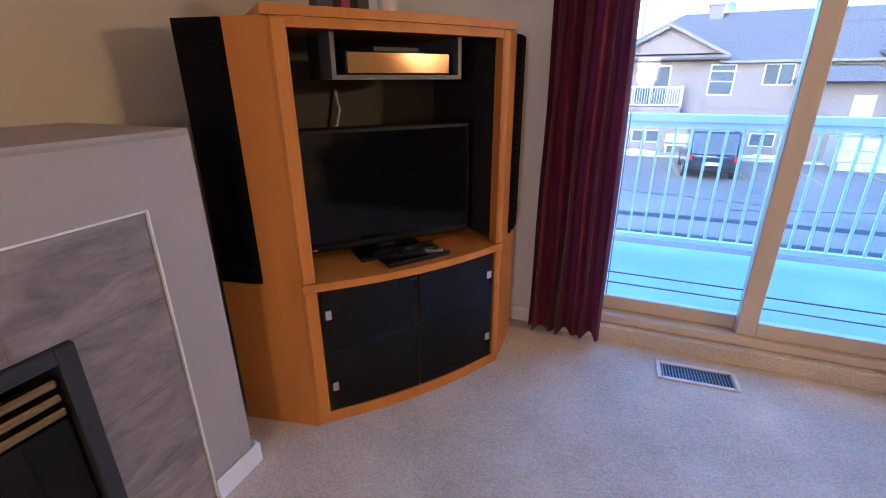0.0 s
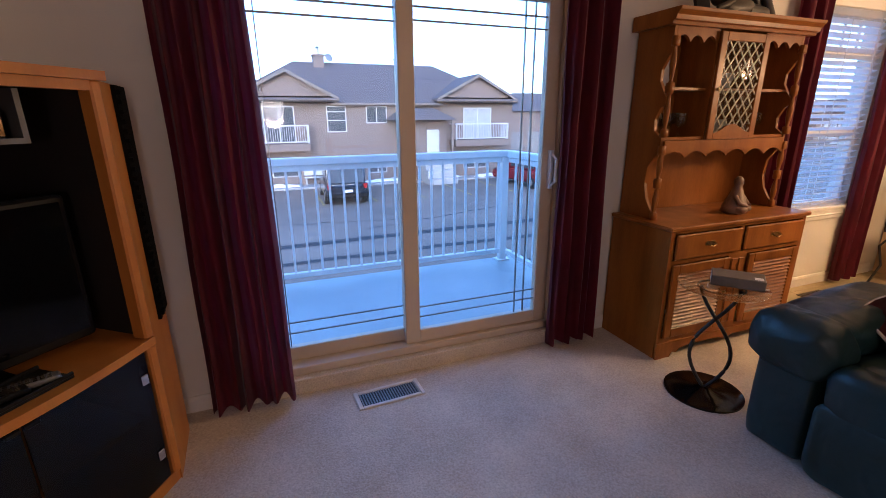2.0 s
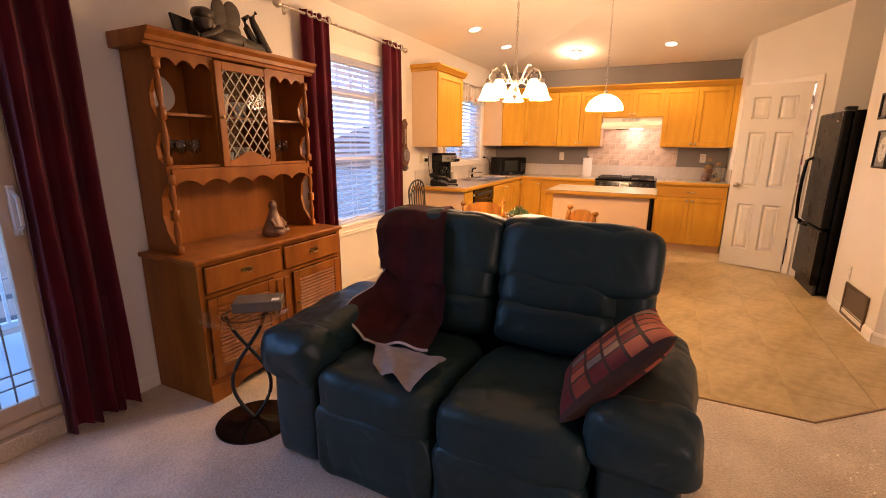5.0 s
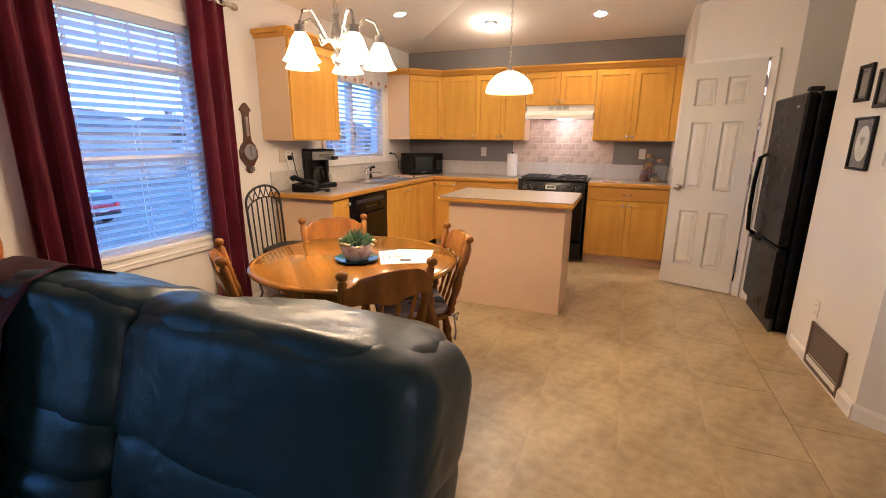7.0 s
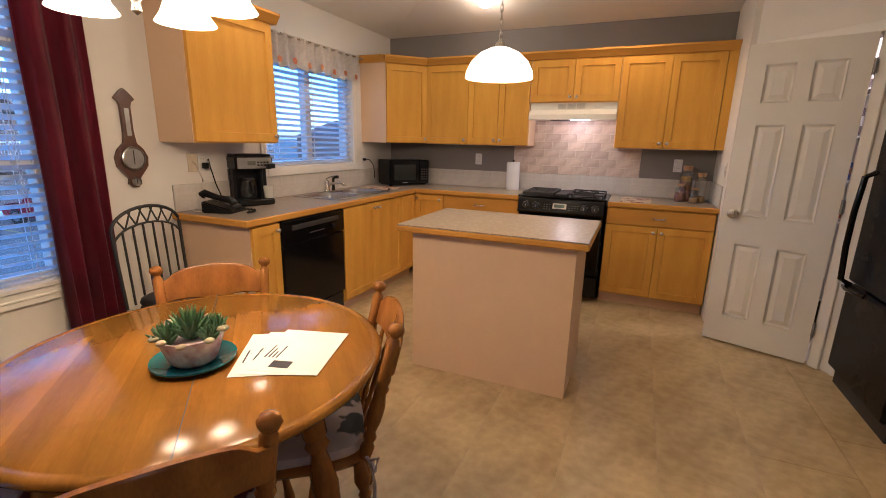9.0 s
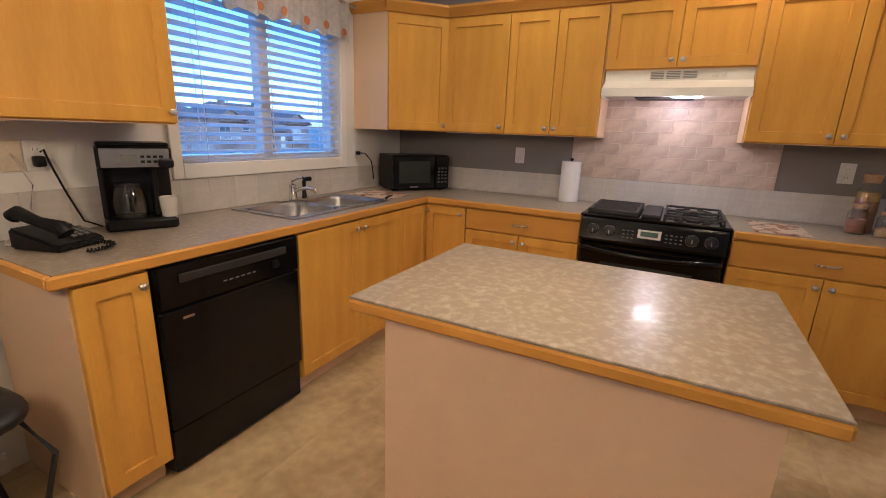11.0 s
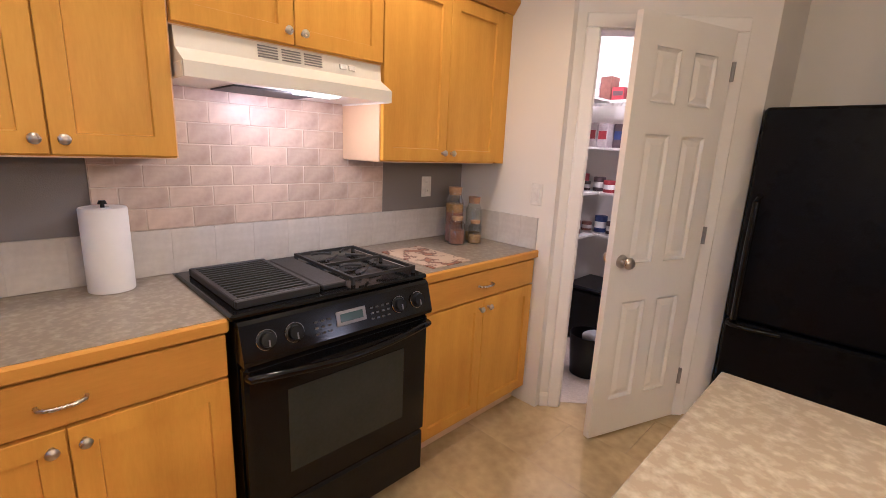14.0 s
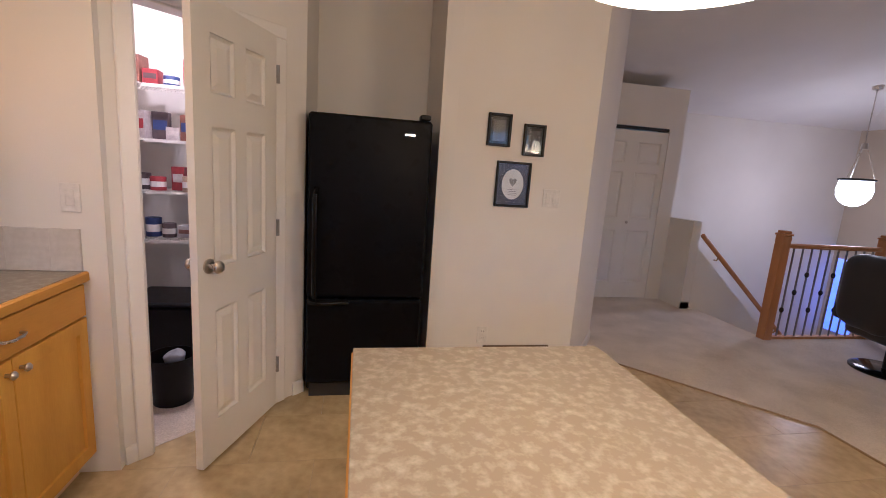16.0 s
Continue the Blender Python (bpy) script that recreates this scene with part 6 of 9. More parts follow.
part("divider", boxes((0.36, UY0 + 0.001, ZS + 0.0205, 0.375, HD - 0.0145, UZ1 - 0.0005)), HUTCH, hut)
part("divider", boxes((HWD - 0.375, UY0 + 0.001, ZS + 0.0205, HWD - 0.36, HD - 0.0145, UZ1 - 0.0005)), HUTCH, hut)
gx0, gx1, gz0, gz1 = 0.367, HWD - 0.367, ZS + 0.022, UZ1 - 0.012
bm = boxes((gx0, UY0 - 0.022, gz0, gx0 + 0.045, UY0 - 0.004, gz1), (gx1 - 0.045, UY0 - 0.022, gz0, gx1, UY0 - 0.004, gz1), (gx0 + 0.045, UY0 - 0.022, gz1 - 0.045, gx1 - 0.045, UY0 - 0.004, gz1), bevel=0.003)
arch = [(gx0 + 0.045, gz0), (gx1 - 0.045, gz0)] + [(gx1 - 0.045 - (gx1 - gx0 - 0.09) * k / 12, gz0 + 0.035 + 0.05 * math.sin(math.pi * k / 12) ** 2) for k in range(13)]
prism(bm, arch, -UY0 + 0.004, -UY0 + 0.022, UPRIGHT_X)
gd = part("glass_door", bm, HUTCH, hut, "lattice glass door")
pn = part("pane", boxes((gx0 + 0.04, UY0 - 0.011, gz0 + 0.02, gx1 - 0.04, UY0 - 0.008, gz1 - 0.04)), CGLASS, gd)
bm = bmesh.new()
wx0, wx1, wz0, wz1 = gx0 + 0.045, gx1 - 0.045, gz0 + 0.035, gz1 - 0.045
step = 0.052
for s in (-1, 1):
    for k in range(-14, 15):
        # clip each diagonal to the opening
        c = (wx0 + wx1) / 2 + k * step * 1.2
        pts = []
        for z in (wz0, wz1):
            pts.append((c + s * (z - (wz0 + wz1) / 2) * 0.75, z))
        (xa, za), (xb, zb) = pts
        dx, dz = xb - xa, zb - za
        t0, t1 = 0.0, 1.0
        if abs(dx) > 1e-6:
            ta, tb_ = sorted(((wx0 - xa) / dx, (wx1 - xa) / dx))
            t0, t1 = max(t0, ta), min(t1, tb_)
        if t1 - t0 > 0.03:
            cyl(bm, (xa + dx * t0, UY0 - 0.0135, za + dz * t0), (xa + dx * t1, UY0 - 0.0135, za + dz * t1), 0.0042, seg=6)
part("lattice", bm, mat("pale_lattice", (0.52, 0.42, 0.28), None, 20, 0.4), gd, "pale diamond lattice")
knobb = bmesh.new()
lathe(knobb, [(0, 0), (0.007, 0.002), (0.011, 0.012), (0, 0.018)], 10, Matrix.Translation((gx0 + 0.02, UY0 - 0.022, 1.52)) @ Matrix.Rotation(radians(90), 4, "X"))
part("knob", knobb, BRASS, gd, "", True)

# dishes in the hutch
CHINA = mat("white_china", (0.60, 0.57, 0.52), (0.55, 0.52, 0.47), 6, 0.2, coat=0.4)


def goblet(m):
    ob = thing("wine_glass", m, "clear stemmed wine glass on the hutch shelf", "glass", "wine glasses")
    bm = bmesh.new()
    lathe(bm, [(0.0, 0.0), (0.030, 0.002), (0.028, 0.005), (0.005, 0.009), (0.004, 0.06), (0.012, 0.07), (0.030, 0.09), (0.034, 0.12), (0.029, 0.15), (0.027, 0.15), (0.031, 0.12), (0.027, 0.092), (0.0, 0.073)], 14)
    part("bowl", bm, CGLASS, ob, "", True)
    return ob


g0 = goblet(HM @ pose(0.14, 0.30, ZS + 0.0205))
for x, y in ((0.21, 0.31), (0.28, 0.29), (0.32, 0.34), (0.18, 0.37), (0.26, 0.37), (0.80, 0.30), (0.86, 0.32), (0.92, 0.30), (0.98, 0.33)):
    copy_thing(g0, HM @ pose(x, y, ZS + 0.0205))
pl = thing("plate", HM @ pose(0.16, 0.40, 1.5305 + 0.105, 78, 0, 0), "pale decorated plate standing on the hutch shelf", "plate")
bm = bmesh.new()
lathe(bm, [(0.0, 0.0), (0.07, 0.002), (0.104, 0.014), (0.104, 0.017), (0.07, 0.006), (0.0, 0.004)], 28)
part("dish", bm, CHINA, pl, "", True)
for x, z, r, h in ((0.49, ZS + 0.0205, 0.06, 0.08), (0.63, ZS + 0.0205, 0.05, 0.11), (0.50, 1.5305, 0.055, 0.13), (0.63, 1.5305, 0.05, 0.09)):
    cu = thing("bowl", HM @ pose(x, 0.33, z), "white china bowl behind the lattice door", "bowl", "china bowls")
    bm = bmesh.new()
    lathe(bm, [(0.0, 0.0), (r * 0.5, 0.0), (r * 0.6, 0.01), (r * 0.95, h * 0.6), (r, h), (r * 0.95, h), (r * 0.88, h * 0.6), (0.0, 0.015)], 20)
    part("body", bm, CHINA, cu, "", True)

# carved seated figure on the desk, plain shape
bm = bmesh.new()
lathe(bm, [(0.0, 0.0), (0.065, 0.0), (0.078, 0.02), (0.075, 0.05), (0.058, 0.09), (0.042, 0.13), (0.03, 0.17), (0.024, 0.195), (0.028, 0.215), (0.026, 0.24), (0.014, 0.258), (0.0, 0.262)], 18)
for s in (-1, 1):
    cushion(bm, 0.035 * s, -0.04, 0.035, 0.04, 0.045, 0.028, 0.9, 12, 8)
    tube(bm, [(0.05 * s, -0.01, 0.13), (0.06 * s, -0.04, 0.08), (0.02 * s, -0.07, 0.06)], 0.014, 8)
fg = part("carved_figure", bm, mat("carved_wood", (0.26, 0.15, 0.09), (0.11, 0.05, 0.03), 9, 0.45, bump=0.2), None, "", True)
fg.matrix_world = HM @ pose(0.67, 0.15, HZ, rz=20) @ Matrix.Diagonal((1.05, 0.95, 0.86, 1))
tagged(fg, "carved brown seated figure on the hutch desk", "figurine")

# reclining bronze fairy on the crown, plain shape
bm = bmesh.new()
cushion(bm, 0.02, 0, 0.05, 0.15, 0.05, 0.045, 0.9, 20, 10, 0.01)
cushion(bm, -0.14, -0.01, 0.10, 0.055, 0.05, 0.06, 0.95, 16, 10, 0.012)
cushion(bm, -0.14, -0.01, 0.135, 0.06, 0.055, 0.04, 0.95, 16, 10, 0.015)
tube(bm, [(0.10, 0, 0.04), (0.28, 0.0, 0.035), (0.34, 0, 0.03), (0.25, 0.01, 0.17), (0.235, 0.01, 0.20), (0.27, 0.01, 0.235)], [0.045, 0.035, 0.03, 0.022, 0.018, 0.01], 10)
tube(bm, [(0.12, 0.03, 0.04), (0.26, 0.04, 0.03), (0.31, 0.04, 0.03), (0.215, 0.04, 0.15), (0.20, 0.04, 0.19), (0.24, 0.04, 0.215)], [0.04, 0.032, 0.028, 0.02, 0.016, 0.01], 10)
tube(bm, [(-0.06, -0.04, 0.08), (-0.15, -0.07, 0.04), (-0.20, -0.05, 0.02)], [0.02, 0.016, 0.012], 8)
for cx, cz, rx, rz in ((-0.02, 0.165, 0.055, 0.075), (0.07, 0.175, 0.065, 0.07), (0.0, 0.09, 0.05, 0.05), (0.07, 0.10, 0.06, 0.045)):
    cushion(bm, cx, 0.0, cz, rx, 0.008, rz, 1.0, 18, 12)
fy = part("fairy_statue", bm, BRONZE, None, "", True)
fy.matrix_world = HM @ pose(0.52, 0.26, UZ1 + 0.0755, rz=4) @ Matrix.Diagonal((1.0, 1.0, 1.08, 1))
tagged(fy, "dark bronze reclining winged figure on the hutch", "statue")
bk = thing("photo_frame", HM @ pose(0.30, 0.26, UZ1 + 0.0755, -14, 0, 18), "dark picture frame leaning on the hutch top", "picture frame")
part("frame", boxes((-0.09, -0.008, 0.0, 0.09, 0.008, 0.12), bevel=0.003), PLASTB, bk)


# ---- dining table and chairs ----
tbl = thing("dining_table", pose(4.624, 1.534, 0, rz=45), "round honey-coloured wooden dining table with turned legs", "table")
bm = bmesh.new()
lathe(bm, [(0.0, 0.718), (0.50, 0.718), (0.535, 0.720), (0.548, 0.727), (0.552, 0.735), (0.548, 0.743), (0.538, 0.748), (0.528, 0.7475), (0.524, 0.746), (0.519, 0.7465), (0.512, 0.75), (0.0, 0.75)], 96)
part("tabletop", bm, TABLE, tbl, "glossy round top", True)
part("leaf_joint", boxes((-0.545, -0.0012, 0.7497, 0.545, 0.0012, 0.7506)), INK, tbl)
bm = bmesh.new()
lathe(bm, [(0.40, 0.717), (0.40, 0.63), (0.42, 0.63), (0.42, 0.717)], 48)
part("apron", bm, TABLE, tbl, "", True)
FLORAL = bpy.data.materials.new("floral_cushion")
FLORAL.use_nodes = True
nt = FLORAL.node_tree
tc = nt.nodes.new("ShaderNodeTexCoord")
wob = nt.nodes.new("ShaderNodeTexNoise")
wob.inputs["Scale"].default_value, wob.inputs["Detail"].default_value = 16.0, 3
nt.links.new(tc.outputs["Object"], wob.inputs["Vector"])
warped = nt.nodes.new("ShaderNodeMix")
warped.data_type = "VECTOR"
warped.inputs["Factor"].default_value = 0.10
nt.links.new(tc.outputs["Object"], warped.inputs[4])
nt.links.new(wob.outputs["Color"], warped.inputs[5])
vor = nt.nodes.new("ShaderNodeTexVoronoi")
vor.inputs["Scale"].default_value = 7.0
nt.links.new(warped.outputs[1], vor.inputs["Vector"])
petal = nt.nodes.new("ShaderNodeValToRGB")
petal.color_ramp.interpolation = "CONSTANT"
for k, (pos, col) in enumerate(((0.0, (0.075, 0.012, 0.022)), (0.25, (0.26, 0.07, 0.03)), (0.45, (0.03, 0.045, 0.025)), (0.65, (0.15, 0.025, 0.035)), (0.82, (0.05, 0.055, 0.06)))):
    e = petal.color_ramp.elements[k] if k < 2 else petal.color_ramp.elements.new(pos)
    e.position, e.color = pos, (*col, 1)
sep = nt.nodes.new("ShaderNodeSeparateColor")
nt.links.new(vor.outputs["Color"], sep.inputs[0])
nt.links.new(sep.outputs[0], petal.inputs["Fac"])
shape = nt.nodes.new("ShaderNodeValToRGB")
shape.color_ramp.elements[0].position, shape.color_ramp.elements[1].position = 0.40, 0.46
nt.links.new(vor.outputs["Distance"], shape.inputs["Fac"])
blend = nt.nodes.new("ShaderNodeMix")
blend.data_type = "RGBA"
blend.inputs[7].default_value = (0.46, 0.39, 0.35, 1)
nt.links.new(shape.outputs["Color"], blend.inputs["Factor"])
nt.links.new(petal.outputs["Color"], blend.inputs[6])
nt.links.new(blend.outputs[2], nt.nodes["Principled BSDF"].inputs["Base Color"])
nt.nodes["Principled BSDF"].inputs["Roughness"].default_value = 0.85


def spindle_bar(p0, p1, r, parent, name="spindle", shape=((0, 0.6), (0.12, 0.7), (0.2, 1.0), (0.27, 0.6), (0.4, 0.85), (0.5, 1.0), (0.6, 0.85), (0.73, 0.6), (0.8, 1.0), (0.88, 0.7), (1, 0.6)), mat_=None):
    p0, p1 = Vector(p0), Vector(p1)
    bm = bmesh.new()
    tube(bm, [p0.lerp(p1, t) for t, _ in shape], [r * k for _, k in shape], 10)
    return part(name, bm, mat_ or CHAIR, parent, "", True)


for i in range(4):
    a = radians(90 * i + 45)
    c, si = math.cos(a), math.sin(a)
    spindle_bar((0.40 * c, 0.40 * si, 0.717), (0.53 * c, 0.53 * si, 0.0), 0.036, tbl, "leg", ((0, 0.95), (0.19, 0.95), (0.20, 0.7), (0.23, 1.0), (0.26, 0.62), (0.32, 0.85), (0.40, 1.08), (0.48, 0.95), (0.55, 0.62), (0.58, 0.9), (0.61, 0.6), (0.70, 0.85), (0.78, 0.9), (0.85, 0.6), (0.88, 0.8), (0.91, 0.55), (0.96, 0.72), (1, 0.5)))


def dining_chair(m, label):
    """Faces +y; the back stands at -y."""
    ob = thing("dining_chair", m, label, "chair", "dining chairs")
    bm = bmesh.new()
    cushion(bm, 0, 0.0, 0.43, 0.205, 0.205, 0.022, 0.5, 28, 8)
    part("seat", bm, CHAIR, ob, "", True)
    bm = bmesh.new()
    cushion(bm, 0, 0.01, 0.468, 0.20, 0.195, 0.028, 0.45, 28, 10, 0.006)
    cu = part("seat_cushion", bm, FLORAL, ob, "floral tie-on cushion", True)
    for s in (-1, 1):
        bm = bmesh.new()
        tube(bm, [(s * 0.18, -0.17, 0.46), (s * 0.21, -0.19, 0.44), (s * 0.215, -0.20, 0.36), (s * 0.20, -0.2, 0.30)], 0.006, 6)
        tube(bm, [(s * 0.21, -0.19, 0.45), (s * 0.23, -0.21, 0.47), (s * 0.235, -0.2, 0.43), (s * 0.205, -0.19, 0.45)], 0.006, 6)
        part("tie", bm, FLORAL, cu)
    for sx in (-1, 1):
        for sy in (-1, 1):
            spindle_bar((sx * 0.155, sy * 0.155, 0.42), (sx * 0.21, sy * 0.215, 0.0), 0.023, ob, "leg", ((0, 0.75), (0.08, 0.9), (0.18, 1.15), (0.26, 0.62), (0.29, 0.95), (0.33, 0.62), (0.45, 1.05), (0.56, 1.15), (0.66, 0.62), (0.70, 1.0), (0.74, 0.58), (0.85, 0.72), (0.92, 0.9), (0.96, 0.8), (1, 0.5)))
    for sx in (-1, 1):
        spindle_bar((sx * 0.19, -0.19, 0.16), (sx * 0.19, 0.19, 0.16), 0.015, ob, "stretcher")
    spindle_bar((-0.18, 0.0, 0.16), (0.18, 0.0, 0.16), 0.015, ob, "stretcher")
    spindle_bar((-0.17, 0.18, 0.24), (0.17, 0.18, 0.24), 0.014, ob, "stretcher")
    for sx in (-1, 1):
        spindle_bar((sx * 0.175, -0.175, 0.44), (sx * 0.205, -0.275, 0.885), 0.0225, ob, "back_post", ((0, 0.8), (0.08, 1.0), (0.12, 0.62), (0.16, 0.95), (0.20, 0.62), (0.30, 1.0), (0.40, 1.1), (0.50, 0.72), (0.53, 1.0), (0.56, 0.70), (0.59, 0.95), (0.64, 0.85), (0.88, 0.85), (0.90, 0.55), (0.915, 0.60), (0.93, 0.95), (0.955, 1.15), (0.98, 0.95), (0.995, 0.5), (1.0, 0.2)))
    n = 28
    bm = bmesh.new()
    rows = []
    for i in range(n + 1):
        u = 2 * i / n - 1
        x = 0.205 * u
        yb = -0.262 - 0.035 * (1 - u * u)
        zt = 0.818 + 0.048 * (1 - abs(u) ** 2.4) - 0.014 * math.exp(-((abs(u) - 0.86) / 0.10) ** 2)
        zb = 0.735 - 0.022 * math.exp(-(u / 0.28) ** 2) - 0.012 * math.exp(-((abs(u) - 1.0) / 0.18) ** 2)
        rows.append([bm.verts.new(p) for p in ((x, yb + 0.022, zb + 0.005), (x, yb + 0.017, zb), (x, yb + 0.003, zb), (x, yb - 0.002, zb + 0.006), (x, yb - 0.022, zt - 0.008), (x, yb - 0.018, zt), (x, yb - 0.004, zt), (x, yb + 0.001, zt - 0.008))])
    for a, b in zip(rows, rows[1:]):
        for k in range(8):
            bm.faces.new((a[k], a[(k + 1) % 8], b[(k + 1) % 8], b[k]))
    bm.faces.new(rows[0][::-1])
    bm.faces.new(rows[-1])
    bmesh.ops.recalc_face_normals(bm, faces=bm.faces[:])
    part("crest_rail", bm, CHAIR, ob, "curved crest rail", True)
    for i in range(4):
        u = (-0.6, -0.2, 0.2, 0.6)[i]
        spindle_bar((0.16 * u / 0.6 * 0.62, -0.185, 0.44), (0.205 * u, -0.262 - 0.035 * (1 - u * u) + 0.01, 0.74), 0.0115, ob, "spindle")
    return ob


def chair_pose(bx, by, tx, ty):
    """Back top centre at (bx, by), facing (tx, ty)."""
    d = Vector((tx - bx, ty - by, 0)).normalized()
    a = math.degrees(math.atan2(d.y, d.x)) - 90
    return pose(bx + d.x * 0.285, by + d.y * 0.285, 0.0, rz=a)


c0 = dining_chair(chair_pose(4.145, 1.06, 4.50, 1.56), "turned wooden dining chair with a floral cushion")
for bx, by, tx, ty in ((4.965, 1.055, 4.62, 1.50), (5.04, 1.97, 4.68, 1.56), (4.09, 1.95, 4.55, 1.55)):
    copy_thing(c0, chair_pose(bx, by, tx, ty))

# plant in a china pot on a teal plate
saucer = thing("plate", pose(4.565, 1.49, 0.7505), "teal plate under the flower pot", "plate")
bm = bmesh.new()
lathe(bm, [(0.0, 0.0), (0.07, 0.0), (0.115, 0.014), (0.115, 0.019), (0.07, 0.006), (0.0, 0.006)], 28)
part("dish", bm, mat("teal_glaze", (0.008, 0.13, 0.15), None, 8, 0.15, coat=0.5), saucer, "", True)
pot = thing("potted_plant", pose(4.565, 1.49, 0.757), "small succulents in a patterned china pot", "plant")
bm = bmesh.new()
lathe(bm, [(0.0, 0.0), (0.055, 0.0), (0.065, 0.01), (0.085, 0.07), (0.088, 0.085), (0.08, 0.085), (0.075, 0.07), (0.0, 0.07)], 26)
part("pot", bm, mat("patterned_china", (0.66, 0.62, 0.60), (0.30, 0.13, 0.17), 17, 0.2, fine=0.15), pot, "", True)
rnd = random.Random(3)
LEAF = mat("succulent_leaf", (0.06, 0.13, 0.045), (0.10, 0.17, 0.08), 20, 0.5)
for cx, cy, n, L in ((0.0, 0.0, 26, 0.085), (0.055, -0.03, 20, 0.05), (-0.06, 0.02, 20, 0.055), (0.01, -0.065, 18, 0.042)):
    bm = bmesh.new()
    for i in range(n):
        a = i * 2.4
        up = 0.35 + 0.6 * (i / n)
        d = Vector((math.cos(a) * (1.1 - up), math.sin(a) * (1.1 - up), up)).normalized()
        tube(bm, [Vector((cx, cy, 0.07)), Vector((cx, cy, 0.075)) + d * L * 0.45, Vector((cx, cy, 0.075)) + d * L + Vector((0, 0, 0.008))], [0.008, 0.009, 0.0015], 5)
    part("leaves", bm, LEAF, pot, "", True)
bm = bmesh.new()
for i in range(14):
    a, r = rnd.random() * 6.28, 0.075 + rnd.random() * 0.035
    cushion(bm, r * math.cos(a), r * math.sin(a), 0.085 + rnd.random() * 0.02, 0.014, 0.014, 0.008, 1, 8, 5)
part("trailing_leaves", bm, mat("pale_leaf", (0.28, 0.30, 0.16), (0.36, 0.24, 0.16), 20, 0.6), pot, "", True)
for k, (x, y, r) in enumerate(((4.715, 1.315, -58), (4.73, 1.285, -66), (4.752, 1.258, -73))):
    pp = thing("paper_sheet", pose(x, y, 0.7512 + 0.0012 * k, rz=r), "white printed sheet lying on the table", "paper", "papers on the table")
    part("sheet", boxes((-0.108, -0.14, 0, 0.108, 0.14, 0.0008)), PAPER, pp)
    part("print", boxes((-0.05, -0.115, 0.0009, 0.01, -0.075, 0.0012), *[(-0.09 + 0.012 * i, -0.06, 0.0009, -0.085 + 0.012 * i, 0.02 - 0.02 * (i % 3), 0.0012) for i in range(4)]), INK, pp)


# ---- chandelier over the table ----
ch = thing("chandelier", pose(4.577, 1.562, 0), "five-arm metal chandelier with lit frosted glass shades", "chandelier")
CZ = 2.49 + 0.185 * (N - 1.562)
bm = bmesh.new()
lathe(bm, [(0.0, 1.69), (0.012, 1.70), (0.008, 1.72), (0.02, 1.735), (0.03, 1.76), (0.018, 1.785), (0.012, 1.80), (0.026, 1.82), (0.03, 1.86), (0.02, 1.89), (0.012, 1.93), (0.018, 1.95), (0.01, 1.97), (0.0, 1.975)], 16)
part("hub", bm, NICKEL, ch, "", True)
SHADEP = [(0.022, 0.0), (0.03, -0.01), (0.042, -0.03), (0.052, -0.06), (0.066, -0.095), (0.08, -0.115), (0.083, -0.12), (0.079, -0.12), (0.062, -0.094), (0.048, -0.06), (0.038, -0.03), (0.022, -0.004)]
for i in range(5):
    a = radians(72 * i + 20)
    c, s = math.cos(a), math.sin(a)
    arm = bmesh.new()
    tube(arm, [(0.02 * c, 0.02 * s, 1.83), (0.06 * c, 0.06 * s, 1.84), (0.10 * c, 0.10 * s, 1.90), (0.14 * c, 0.14 * s, 1.945), (0.185 * c, 0.185 * s, 1.93), (0.205 * c, 0.205 * s, 1.88), (0.205 * c, 0.205 * s, 1.845)], 0.0075, 8)
    tube(arm, [(0.05 * c, 0.05 * s, 1.84), (0.085 * c, 0.085 * s, 1.82), (0.10 * c, 0.10 * s, 1.85), (0.085 * c, 0.085 * s, 1.87), (0.07 * c, 0.07 * s, 1.86)], 0.005, 6)
    am = part("arm", arm, NICKEL, ch, "", True)
    bm = bmesh.new()
    lathe(bm, [(0.0, 0.03), (0.024, 0.028), (0.026, -0.005), (0.0, -0.005)], 14, Matrix.Translation((0.205 * c, 0.205 * s, 1.84)))
    part("socket", bm, NICKEL, am, "", True)
    bm = bmesh.new()
    lathe(bm, SHADEP, 22, Matrix.Translation((0.205 * c, 0.205 * s, 1.838)))
    sh = part("shade", bm, SHADE, am, "lit frosted bell shade", True)
    sh.visible_shadow = False


def chain(parent, z0, z1, pitch=0.03):
    n = int((z1 - z0) / pitch)
    for i in range(n):
        z = z0 + (i + 0.5) * (z1 - z0) / n
        h = (z1 - z0) / n * 0.72
        pts = []
        for k in range(8):
            a = k * math.pi / 4
            q = (0.008 * math.cos(a), 0.0, h * math.sin(a))
            pts.append((q[0], 0, z + q[2]) if i % 2 else (0, q[0], z + q[2]))
        bm = bmesh.new()
        tube(bm, pts, 0.0022, 5, closed=True)
        part("link", bm, NICKEL, parent)


chain(ch, 1.975, CZ - 0.03)
bm = bmesh.new()
lathe(bm, [(0.0, CZ - 0.035), (0.03, CZ - 0.032), (0.06, CZ - 0.01), (0.062, CZ + 0.004), (0.0, CZ + 0.004)], 20)
part("canopy", bm, NICKEL, ch, "", True)

